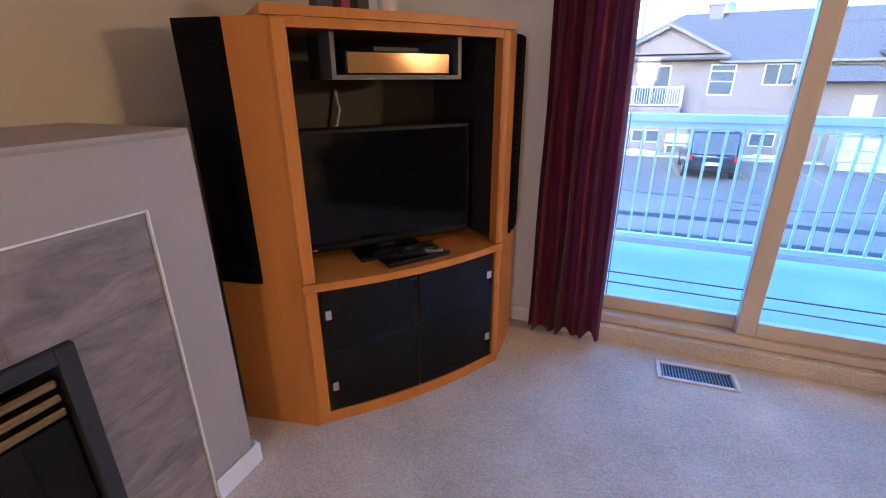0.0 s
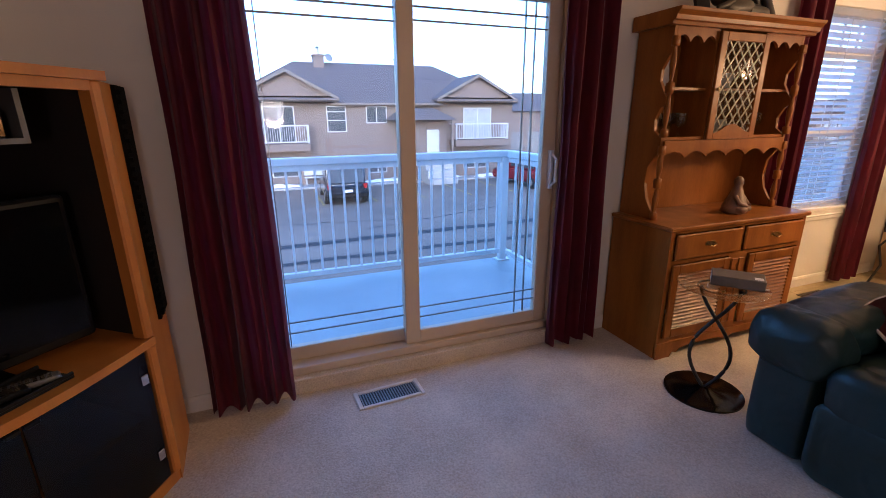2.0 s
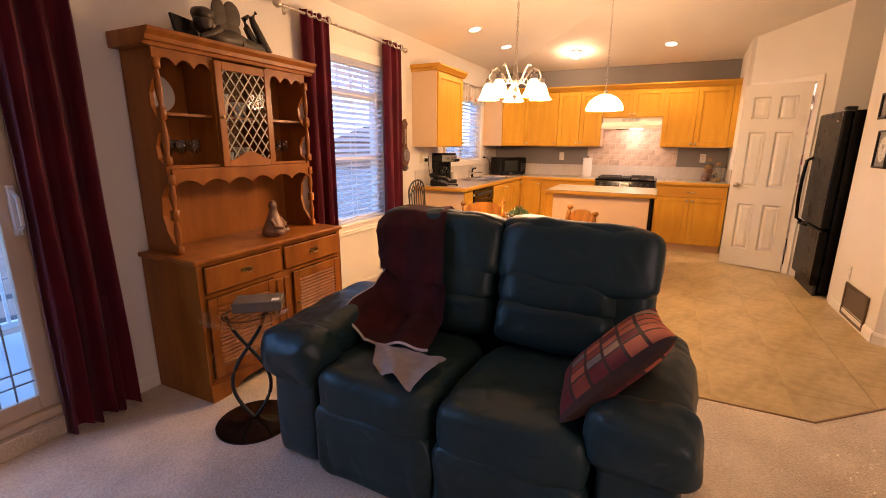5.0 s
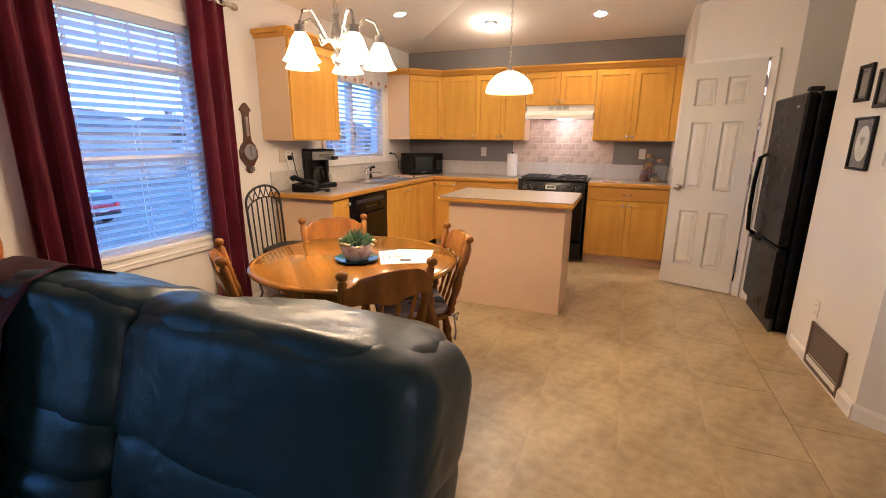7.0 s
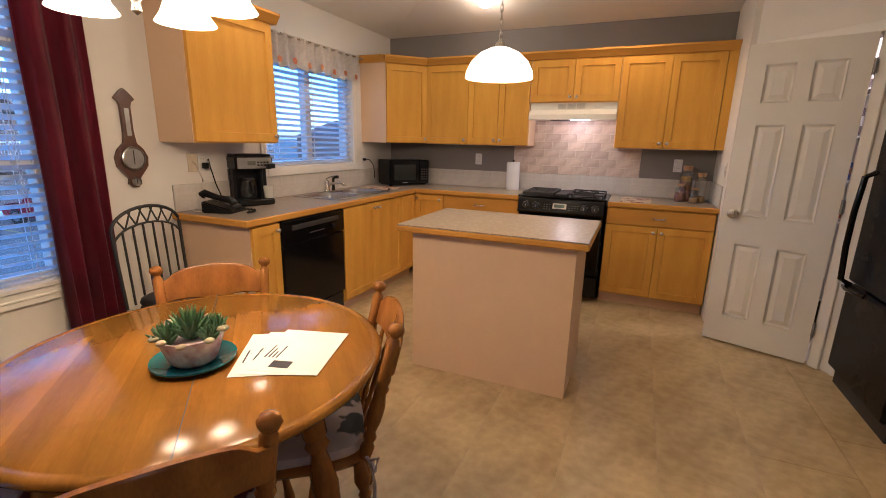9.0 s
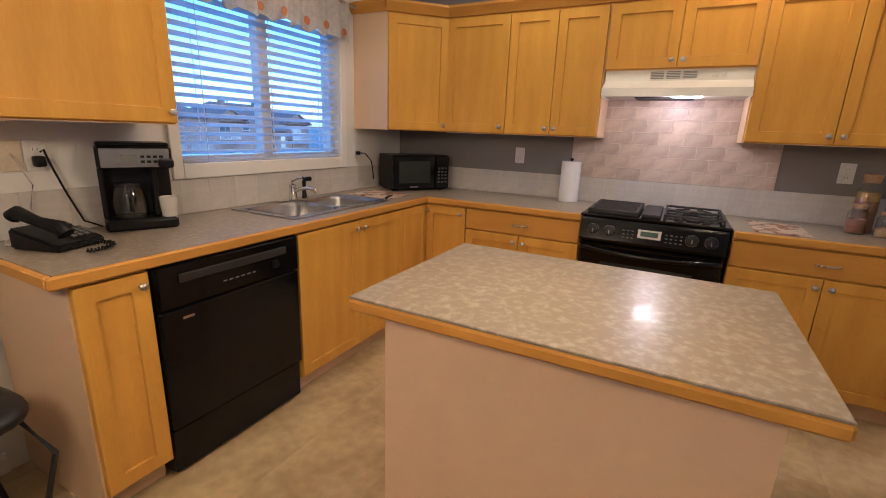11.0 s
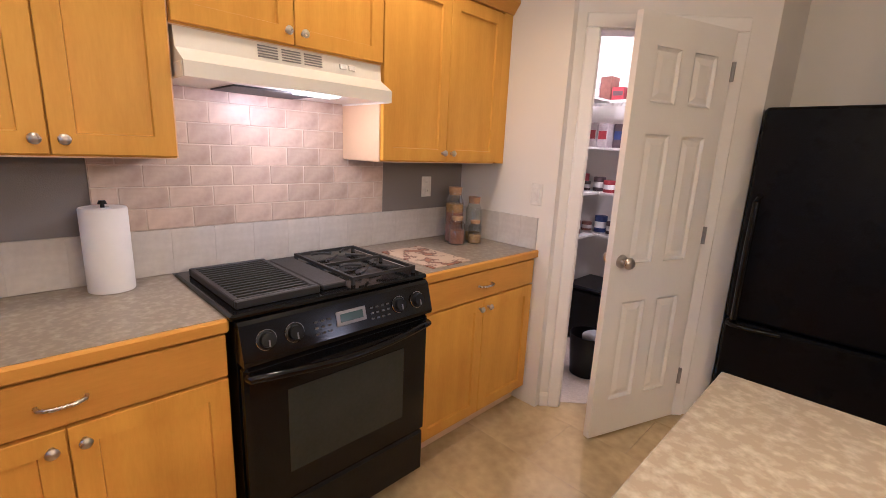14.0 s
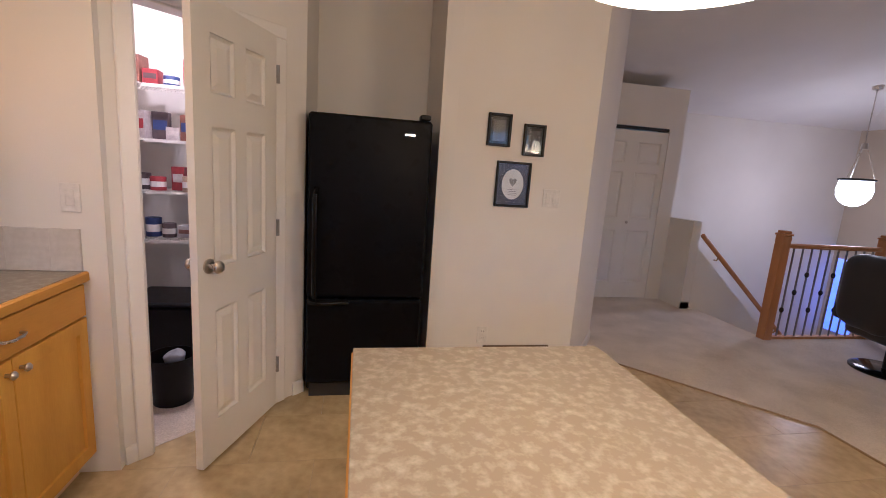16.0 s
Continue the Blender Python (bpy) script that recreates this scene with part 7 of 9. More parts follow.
pd = thing("pendant_lamp", pose(6.275, 1.118, 0), "hanging pendant with a lit white glass dome", "pendant lamp")
PZ = 2.49 + 0.185 * (N - 1.118)
bm = bmesh.new()
lathe(bm, [(r * 1.08, z + 0.035) for r, z in [(0.02, 1.865), (0.05, 1.86), (0.10, 1.835), (0.145, 1.79), (0.168, 1.74), (0.172, 1.705), (0.168, 1.705), (0.163, 1.74), (0.14, 1.788), (0.098, 1.83), (0.05, 1.854), (0.02, 1.859)]], 36)
sh = part("shade", bm, SHADE, pd, "lit white glass dome", True)
sh.visible_shadow = False
bm = bmesh.new()
lathe(bm, [(0.0, 1.89), (0.03, 1.893), (0.028, 1.915), (0.012, 1.935), (0.0, 1.945)], 16)
part("cap", bm, NICKEL, pd, "", True)
chain(pd, 1.94, PZ - 0.03, 0.034)
bm = bmesh.new()
lathe(bm, [(0.0, PZ - 0.035), (0.03, PZ - 0.032), (0.06, PZ - 0.01), (0.062, PZ + 0.004), (0.0, PZ + 0.004)], 20)
part("canopy", bm, NICKEL, pd, "", True)


def ceiling_z(x, y):
    return 2.49 + 0.185 * min(N - y, EAST - x, x - WEST, y - SOUTH)


def tilt_at(x, y):
    """The turn that lays z along the vault's normal."""
    if N - y < EAST - x:
        nrm = Vector((0, 0.185, 1))
    else:
        nrm = Vector((0.185, 0, 1))
    return Matrix.Translation((x, y, ceiling_z(x, y))) @ nrm.to_track_quat("Z", "Y").to_matrix().to_4x4()


for x, y in ((6.03, 2.49), (7.03, 2.46), (7.76, 0.57)):
    dl = thing("ceiling_downlight", tilt_at(x, y), "recessed ceiling downlight, switched on", "downlight", "ceiling downlights")
    bm = bmesh.new()
    lathe(bm, [(0.058, -0.002), (0.085, -0.006), (0.088, 0.0), (0.058, 0.001)], 28)
    part("trim_ring", bm, PLASTW, dl, "", True)
    bm = bmesh.new()
    lathe(bm, [(0.0, -0.006), (0.045, -0.004), (0.058, -0.001), (0.0, -0.001)], 24)
    ob = part("lens", bm, BULB, dl, "", True)
    ob.visible_shadow = False
fl = thing("ceiling_light", tilt_at(7.75, 1.71), "small flush ceiling light, switched on", "ceiling light")
bm = bmesh.new()
lathe(bm, [(0.0, -0.03), (0.055, -0.03), (0.07, -0.012), (0.08, 0.0)], 24)
part("base", bm, NICKEL, fl, "", True)
bm = bmesh.new()
lathe(bm, [(0.0, -0.085), (0.05, -0.078), (0.075, -0.055), (0.07, -0.031), (0.0, -0.031)], 24)
ob = part("globe", bm, BULB, fl, "", True)
ob.visible_shadow = False


# ---- kitchen appliances ----
fr = thing("refrigerator", pose(6.335, -0.86, 0), "black bottom-freezer refrigerator in a wall alcove", "refrigerator")
FW = 0.685
part("cabinet", boxes((0.0, -0.70, 0.03, FW, -0.075, 1.70), bevel=0.008), FRIDGE, fr)
up = part("upper_door", boxes((0.0, -0.068, 0.645, FW, 0.0, 1.695), bevel=0.014), FRIDGE, fr)
lo = part("freezer_drawer", boxes((0.0, -0.068, 0.10, FW, 0.0, 0.63), bevel=0.014), FRIDGE, fr)
part("kick_grille", boxes((0.02, -0.06, 0.0, FW - 0.02, -0.04, 0.095)), BLACKM, fr)
part("top_hinge", boxes((0.01, -0.09, 1.7005, 0.07, -0.01, 1.73), bevel=0.006), PLASTB, fr)
part("badge", boxes((0.10, 0.0005, 1.605, 0.155, 0.003, 1.617)), CHROME, fr, "small chrome badge")
bm = bmesh.new()
tube(bm, [(FW - 0.05, 0.0, 1.28), (FW - 0.05, 0.05, 1.25), (FW - 0.05, 0.062, 1.05), (FW - 0.05, 0.062, 0.85), (FW - 0.05, 0.05, 0.66), (FW - 0.05, 0.0, 0.63)], 0.016, 10)
part("handle", bm, BLACK, up, "black curved bar handle", True)
bm = bmesh.new()
tube(bm, [(FW - 0.24, 0.0, 0.615), (FW - 0.20, 0.02, 0.617), (FW - 0.10, 0.035, 0.617), (FW - 0.04, 0.025, 0.617), (FW - 0.02, 0.0, 0.615)], 0.013, 10)
part("handle", bm, BLACK, lo, "black bar handle", True)

RX0 = 7.775
PRINTG = mat("panel_print", (0.07, 0.068, 0.065), None, 20, 0.5)
rg = thing("gas_range", pose(RX0, 1.327, 0, rz=-90), "black slide-in gas range with a grill plate", "range")
RW = 0.75
part("body", boxes((0.003, 0.03, 0.04, RW - 0.003, 0.60, 0.915)), BLACK, rg)
part("cooktop", boxes((-0.012, 0.02, 0.9155, RW + 0.012, 0.585, 0.935), bevel=0.006), BLACK, rg)
part("lower_drawer", boxes((0.006, -0.01, 0.045, RW - 0.006, 0.0295, 0.24), bevel=0.01), BLACK, rg)
od = part("oven_door", boxes((0.006, -0.018, 0.25, RW - 0.006, 0.0295, 0.775), bevel=0.012), BLACK, rg)
part("oven_window", boxes((0.135, -0.0215, 0.36, RW - 0.135, -0.0175, 0.665), bevel=0.0015), OVENG, od, "dark green oven glass")
bm = bmesh.new()
n = 16
hp = [(0.02 + (RW - 0.04) * i / n, -0.03 - 0.03 * math.sin(math.pi * i / n), 0.745 - 0.018 * math.sin(math.pi * i / n)) for i in range(n + 1)]
tube(bm, [(0.02, -0.015, 0.745)] + hp + [(RW - 0.02, -0.015, 0.745)], 0.015, 10)
part("door_handle", bm, BLACK, od, "bowed black handle", True)
bm = bmesh.new()
prism(bm, [(0.03, 0.785), (-0.028, 0.785), (-0.03, 0.80), (0.0, 0.905), (0.012, 0.9145), (0.03, 0.9145)], 0.002, RW - 0.002, Matrix(((0, 0, 1, 0), (1, 0, 0, 0), (0, 1, 0, 0), (0, 0, 0, 1))))
cp = part("control_panel", bm, BLACK, rg)
CPM = Matrix.Translation((0, -0.0155, 0.852)) @ Matrix.Rotation(radians(-16), 4, "X")
for x in (0.075, 0.165, RW - 0.165, RW - 0.075):
    bm = bmesh.new()
    lathe(bm, [(0.0, 0.0), (0.031, 0.0), (0.031, 0.004), (0.024, 0.006), (0.022, 0.022), (0.0, 0.024)], 22, CPM @ Matrix.Translation((x, 0, 0)) @ Matrix.Rotation(radians(90), 4, "X"))
    kb = part("knob", bm, PLASTB, cp, "", True)
    part("pointer", boxes((-0.002, -0.026, -0.02, 0.002, -0.022, 0.0)), GREY, kb).matrix_basis = CPM @ Matrix.Translation((x, 0, 0))
    bm = bmesh.new()
    tube(bm, [(0.031 * math.cos(k * 0.4), -0.003, 0.031 * math.sin(k * 0.4)) for k in range(16)], 0.0014, 5, closed=True)
    part("ring", bm, CHROME, kb).matrix_basis = CPM @ Matrix.Translation((x, 0, 0))
part("display_bezel", boxes((0.315, -0.004, -0.022, 0.435, 0.0, 0.028), bevel=0.008), GREY, cp).matrix_basis = CPM
part("display", boxes((0.33, -0.006, -0.01, 0.42, -0.0035, 0.018)), mat("green_display", (0.02, 0.05, 0.035), None, 30, 0.2), cp).matrix_basis = CPM
for x0, n, cols in ((0.235, 9, 3), (0.455, 12, 4)):
    part("keypad", boxes(*[(x0 + 0.024 * (i % cols), -0.003, -0.03 + 0.02 * (i // cols), x0 + 0.012 + 0.024 * (i % cols), -0.001, -0.024 + 0.02 * (i // cols)) for i in range(n)]), PRINTG, cp).matrix_basis = CPM
gp = part("grill_plate", boxes((0.02, 0.06, 0.9355, 0.30, 0.08, 0.962), (0.02, 0.50, 0.9355, 0.30, 0.52, 0.962), (0.02, 0.08, 0.9355, 0.04, 0.50, 0.962), (0.28, 0.08, 0.9355, 0.30, 0.50, 0.962), (0.04, 0.08, 0.936, 0.28, 0.50, 0.942), bevel=0.003), BLACKM, rg, "cast iron grill plate")
for i in range(15):
    part("bar", boxes((0.04, 0.092 + 0.028 * i, 0.944, 0.28, 0.103 + 0.028 * i, 0.958)), BLACKM, gp)
part("centre_vent", boxes((0.315, 0.07, 0.9355, 0.415, 0.50, 0.955), bevel=0.004), BLACKM, rg)
gr = part("burner_grate", boxes((0.43, 0.06, 0.954, RW - 0.02, 0.072, 0.966), (0.43, 0.50, 0.954, RW - 0.02, 0.512, 0.966), (0.43, 0.072, 0.954, 0.442, 0.50, 0.966), (RW - 0.032, 0.072, 0.954, RW - 0.02, 0.50, 0.966), (0.442, 0.28, 0.954, RW - 0.032, 0.292, 0.966), *[(x, y, 0.9355, x + 0.012, y + 0.012, 0.954) for x in (0.43, RW - 0.032) for y in (0.06, 0.28, 0.50)]), BLACKM, rg, "cast iron burner grate")
for y in (0.17, 0.40):
    cx = 0.58
    bm = bmesh.new()
    lathe(bm, [(0.0, 0.95), (0.035, 0.95), (0.04, 0.945), (0.055, 0.94), (0.055, 0.9352), (0.0, 0.9352)], 20, Matrix.Translation((cx, y, 0)))
    part("burner_cap", bm, BLACKM, rg, "", True)
    for k in range(4):
        a = radians(45 + 90 * k)
        c, s = math.cos(a), math.sin(a)
        bm = bmesh.new()
        tube(bm, [(cx + 0.03 * c, y + 0.03 * s, 0.968), (cx + 0.085 * c, y + 0.085 * s, 0.966), (cx + 0.13 * c, y + 0.10 * s, 0.962)], 0.006, 6)
        part("finger", bm, BLACKM, gr)

hd = thing("range_hood", pose(8.419, 1.345, 0, rz=-90), "almond under-cabinet range hood with its lamp on", "range hood")
bm = bmesh.new()
prism(bm, [(0.0, 1.62), (0.0, 1.7605), (-0.30, 1.7605), (-0.31, 1.70), (-0.385, 1.655), (-0.385, 1.61), (-0.375, 1.61), (-0.37, 1.616), (-0.02, 1.616)], 0.003, 0.767, Matrix(((0, 0, 1, 0), (1, 0, 0, 0), (0, 1, 0, 0), (0, 0, 0, 1))))
part("canopy", bm, HOODW, hd)
part("side_skirt", boxes((0.0, -0.375, 1.609, 0.0028, -0.001, 1.6545), bevel=0.002), HOODW, hd)
part("side_skirt", boxes((0.7672, -0.375, 1.609, 0.770, -0.001, 1.6545), bevel=0.002), HOODW, hd)
part("filter", boxes((0.18, -0.28, 1.610, 0.50, -0.05, 1.6158)), BLACKM, hd, "dark mesh filter")
ob = part("lamp_lens", boxes((0.38, -0.365, 1.606, 0.54, -0.29, 1.6158), bevel=0.006), BULB, hd, "lit lamp lens")
ob.visible_shadow = False
VM = Matrix.Translation((0, -0.3065, 1.73)) @ Matrix.Rotation(radians(-9), 4, "X")
for k in range(3):
    for i in range(5):
        part("vent_slot", boxes((0.255 + 0.085 * k, -0.002, -0.018 + 0.009 * i, 0.325 + 0.085 * k, 0.001, -0.0145 + 0.009 * i)), GREY, hd).matrix_basis = VM
part("switch_pair", boxes((0.57, -0.006, -0.012, 0.60, 0.001, 0.008), (0.61, -0.006, -0.012, 0.64, 0.001, 0.008), bevel=0.002), PLASTW, hd).matrix_basis = VM

dw = thing("dishwasher", pose(5.925, FY, 0), "black built-in dishwasher under the counter", "dishwasher")
DWW = 0.665
part("door", boxes((0.003, -0.025, 0.215, DWW - 0.003, 0.0, 0.70), bevel=0.006), BLACK, dw)
cpn = part("control_panel", boxes((0.003, -0.032, 0.705, DWW - 0.003, 0.0, 0.872), bevel=0.008), BLACK, dw)
part("handle_recess", boxes((0.08, -0.040, 0.80, DWW - 0.08, -0.0325, 0.835), bevel=0.006), BLACKM, cpn)
part("button_row", boxes(*[(0.26 + 0.028 * i, -0.0335, 0.755, 0.275 + 0.028 * i, -0.0321, 0.76) for i in range(6)]), GREY, cpn)
bm = bmesh.new()
lathe(bm, [(0.0, 0.0), (0.02, 0.0), (0.018, 0.012), (0.0, 0.013)], 16, Matrix.Translation((0.52, -0.032, 0.765)) @ Matrix.Rotation(radians(90), 4, "X"))
part("dial", bm, PLASTB, cpn, "", True)
part("badge", boxes((0.085, -0.0265, 0.655, 0.13, -0.0251, 0.665)), CHROME, dw)
part("kick_plate", boxes((0.003, -0.004, 0.02, DWW - 0.003, 0.012, 0.205), bevel=0.004), BLACK, dw)
part("tub", boxes((0.003, 0.0125, 0.02, DWW - 0.003, 0.55, 0.872)), BLACKM, dw)

# double sink
sk = thing("kitchen_sink", pose(7.075, 2.735, 0.92), "double bowl stainless steel sink set in the counter", "sink")
SW, SD = 0.40, 0.225


def bowl(cx, w, d, depth):
    bm = bmesh.new()
    prof = [(1.0, 0.004), (0.97, 0.0), (0.95, -0.02), (0.90, -depth + 0.02), (0.82, -depth), (0.0, -depth - 0.004)]
    rings = []
    K = 40
    for s, z in prof:
        ring = []
        for k in range(K):
            a = 2 * math.pi * k / K
            e = 0.42
            c, si = math.cos(a), math.sin(a)
            ring.append(bm.verts.new((cx + w * s * math.copysign(abs(c) ** e, c), d * s * math.copysign(abs(si) ** e, si), z)))
        rings.append(ring)
    for a, b in zip(rings, rings[1:]):
        for k in range(K):
            bm.faces.new((a[k], b[k], b[(k + 1) % K], a[(k + 1) % K]))
    return bm


for cx in (-0.195, 0.195):
    part("bowl", bowl(cx, 0.178, 0.185, 0.17), STEEL, sk, "deep steel bowl", True)
    bm = bmesh.new()
    lathe(bm, [(0.0, 0.002), (0.04, 0.002), (0.042, 0.0), (0.0, 0.0)], 18, Matrix.Translation((cx, 0, -0.174)))
    part("drain", bm, CHROME, sk)
part("rim", boxes((-0.41, -0.235, 0.001, -0.372, 0.24, 0.006), (0.372, -0.235, 0.001, 0.41, 0.24, 0.006), (-0.372, -0.235, 0.001, 0.372, -0.184, 0.006), (-0.372, 0.184, 0.001, 0.372, 0.24, 0.006), (-0.018, -0.184, 0.001, 0.018, 0.184, 0.006), bevel=0.002), STEEL, sk, "flat steel rim")
fc = thing("kitchen_faucet", pose(7.095, 2.955, 0.926), "chrome single-lever faucet with a black side sprayer", "faucet")
bm = bmesh.new()
lathe(bm, [(0.0, 0.0), (0.026, 0.0), (0.026, 0.02), (0.022, 0.025), (0.022, 0.085), (0.02, 0.095), (0.0, 0.10)], 18)
part("body", bm, CHROME, fc, "", True)
part("deck_plate", boxes((-0.12, -0.028, 0.0, 0.12, 0.028, 0.006), bevel=0.002), CHROME, fc)
bm = bmesh.new()
tube(bm, [(0, -0.01, 0.05), (0, -0.06, 0.075), (0, -0.14, 0.085), (0, -0.19, 0.075), (0, -0.195, 0.06)], 0.011, 10)
part("spout", bm, CHROME, fc, "", True)
bm = bmesh.new()
tube(bm, [(0, 0, 0.095), (0, 0.01, 0.115), (0.02, -0.03, 0.135), (0.03, -0.06, 0.14)], [0.012, 0.01, 0.008, 0.009], 8)
part("lever", bm, CHROME, fc, "", True)
bm = bmesh.new()
lathe(bm, [(0.0, 0.0), (0.017, 0.0), (0.014, 0.02), (0.011, 0.07), (0.013, 0.10), (0.0, 0.11)], 12, Matrix.Translation((0.095, 0.0, 0.006)))
tube(bm, [(0.095, 0.0, 0.108), (0.095, -0.02, 0.125), (0.095, -0.055, 0.128)], [0.012, 0.014, 0.015], 8)
part("sprayer", bm, PLASTB, fc, "black side sprayer", True)

mw = thing("microwave_oven", pose(8.155, 2.73, 0.9205, rz=-34), "black countertop microwave oven in the corner", "microwave")
part("case", boxes((-0.24, -0.13, 0.012, 0.24, 0.14, 0.27), bevel=0.006), PLASTB, mw)
part("door", boxes((-0.236, -0.152, 0.018, 0.115, -0.1305, 0.264), bevel=0.006), BLACK, mw)
part("window", boxes((-0.19, -0.1545, 0.06, 0.07, -0.1515, 0.225), bevel=0.001), OVENG, mw)
part("control_panel", boxes((0.12, -0.150, 0.018, 0.236, -0.1305, 0.264), bevel=0.004), BLACK, mw)
part("keypad", boxes(*[(0.138 + 0.03 * (i % 3), -0.1515, 0.06 + 0.026 * (i // 3), 0.158 + 0.03 * (i % 3), -0.1502, 0.074 + 0.026 * (i // 3)) for i in range(15)]), PRINTG, mw)
part("badge", boxes((-0.10, -0.1535, 0.028, -0.03, -0.1521, 0.036)), CHROME, mw)
for x in (-0.22, 0.19):
    for y in (-0.11, 0.09):
        part("foot", boxes((x, y, 0.0, x + 0.03, y + 0.03, 0.0119)), PLASTB, mw)

cm = thing("coffee_maker", pose(6.19, 2.93, 0.9205, rz=-24), "black and steel coffee maker with a glass carafe", "coffee maker")
part("base", boxes((-0.135, -0.12, 0.0, 0.125, 0.10, 0.045), bevel=0.01), PLASTB, cm)
part("tower", boxes((-0.135, 0.02, 0.0455, 0.125, 0.10, 0.255), (0.045, -0.06, 0.0455, 0.07, 0.02, 0.255), (-0.135, -0.05, 0.0455, -0.115, 0.02, 0.255), bevel=0.006), PLASTB, cm)
part("head", boxes((-0.135, -0.115, 0.2555, 0.125, 0.10, 0.345), bevel=0.01), PLASTB, cm)
part("steel_fascia", boxes((-0.122, -0.119, 0.262, 0.115, -0.1155, 0.338), bevel=0.001), STEEL, cm, "brushed steel front panel")
part("display", boxes((-0.055, -0.1215, 0.285, 0.0, -0.1192, 0.315)), mat("grey_display", (0.16, 0.17, 0.14), None, 30, 0.3), cm)
part("buttons", boxes(*[(0.012 + 0.022 * (i % 4), -0.1215, 0.28 + 0.02 * (i // 4), 0.026 + 0.022 * (i % 4), -0.1192, 0.29 + 0.02 * (i // 4)) for i in range(8)]), PLASTB, cm)
part("pod_spout", boxes((0.07, -0.16, 0.262, 0.125, -0.1195, 0.295), bevel=0.006), PLASTB, cm)
part("lid", boxes((-0.13, -0.10, 0.3455, 0.12, 0.09, 0.36), bevel=0.006), PLASTB, cm)
bm = bmesh.new()
lathe(bm, [(0.0, 0.0), (0.055, 0.0), (0.062, 0.01), (0.066, 0.06), (0.058, 0.11), (0.045, 0.14), (0.043, 0.14), (0.056, 0.11), (0.063, 0.06), (0.058, 0.012), (0.0, 0.004)], 24, Matrix.Translation((-0.04, -0.05, 0.046)))
car_ = part("carafe", bm, CGLASS, cm, "clear glass carafe", True)
bm = bmesh.new()
tube(bm, [(-0.04, -0.105, 0.165), (-0.04, -0.135, 0.165), (-0.04, -0.145, 0.13), (-0.04, -0.125, 0.085)], 0.009, 8)
lathe(bm, [(0.0, 0.195), (0.046, 0.195), (0.048, 0.185), (0.0, 0.185)], 20, Matrix.Translation((-0.04, -0.05, 0.0)))
part("carafe_handle", bm, PLASTB, car_, "", True)
bm = bmesh.new()
lathe(bm, [(0.0, 0.0), (0.03, 0.0), (0.037, 0.085), (0.034, 0.085), (0.028, 0.004), (0.0, 0.004)], 20, Matrix.Translation((0.098, -0.07, 0.046)))
mug = part("cup", bm, CHINA, cm, "white cup under the spout", True)

ph = thing("telephone", pose(5.83, 2.80, 0.9205, rz=18), "black corded desk telephone", "telephone")
bm = bmesh.new()
prism(bm, [(-0.10, 0.0), (0.10, 0.0), (0.10, 0.075), (-0.10, 0.025)], -0.09, 0.09, Matrix(((0, 0, 1, 0), (1, 0, 0, 0), (0, 1, 0, 0), (0, 0, 0, 1))))
bmesh.ops.bevel(bm, geom=bm.edges[:], offset=0.008, segments=2, affect="EDGES")
part("base", bm, PLASTB, ph)
PM = Matrix.Translation((0.025, 0.0, 0.052)) @ Matrix.Rotation(math.atan2(0.05, 0.2), 4, "X")
part("keypad", boxes(*[(-0.03 + 0.024 * (i % 4), -0.07 + 0.02 * (i // 4), 0.0, -0.014 + 0.024 * (i % 4), -0.056 + 0.02 * (i // 4), 0.006) for i in range(16)]), GREY, ph).matrix_basis = PM
part("screen", boxes((-0.03, 0.03, 0.0, 0.055, 0.065, 0.003)), OVENG, ph).matrix_basis = PM
bm = bmesh.new()
tube(bm, [(-0.058, -0.105, 0.062), (-0.058, -0.085, 0.085), (-0.058, 0.0, 0.098), (-0.058, 0.085, 0.125), (-0.058, 0.105, 0.11)], [0.026, 0.024, 0.018, 0.024, 0.026], 12)
part("handset", bm, PLASTB, ph, "black handset", True)
bm = bmesh.new()
pts = []
for k in range(90):
    u = k / 89
    ang = -2.3 + u * 4.2
    c = Vector((-0.02 + 0.075 * math.cos(ang), -0.15 + 0.055 * math.sin(ang), 0.012))
    pts.append(c + Vector((0, 0, 1)) * 0.006 * math.sin(k * 1.9) + Vector((math.cos(ang), math.sin(ang), 0)) * 0.006 * math.cos(k * 1.9))
tube(bm, pts, 0.004, 6)
part("coiled_cord", bm, PLASTB, ph, "", True)


def plate(x, z, m, label, kind, name="wall_outlet", material=None, w=0.072, h=0.115, gangs=1):
    ob = thing(name, m @ pose(x, 0, z), label, kind)
    ww = w + 0.046 * (gangs - 1)
    part("plate", boxes((-ww / 2, -0.006, -h / 2, ww / 2, -0.0005, h / 2), bevel=0.002), material or PLASTW, ob)
    if "outlet" in name:
        for s in (-1, 1):
            sok = part("socket", boxes((-0.017, -0.008, s * 0.024 - 0.014, 0.017, -0.0062, s * 0.024 + 0.014), bevel=0.0008), material or PLASTW, ob)
            part("slots", boxes((-0.008, -0.0085, s * 0.024 - 0.004, -0.006, -0.0081, s * 0.024 + 0.006), (0.006, -0.0085, s * 0.024 - 0.004, 0.008, -0.0081, s * 0.024 + 0.006)), INK, sok)
    elif "switch" in name:
        for g in range(gangs):
            gx = (g - (gangs - 1) / 2) * 0.046
            part("rocker", boxes((gx - 0.016, -0.010, -0.033, gx + 0.016, -0.0062, 0.033), bevel=0.002), material or PLASTW, ob)
    return ob


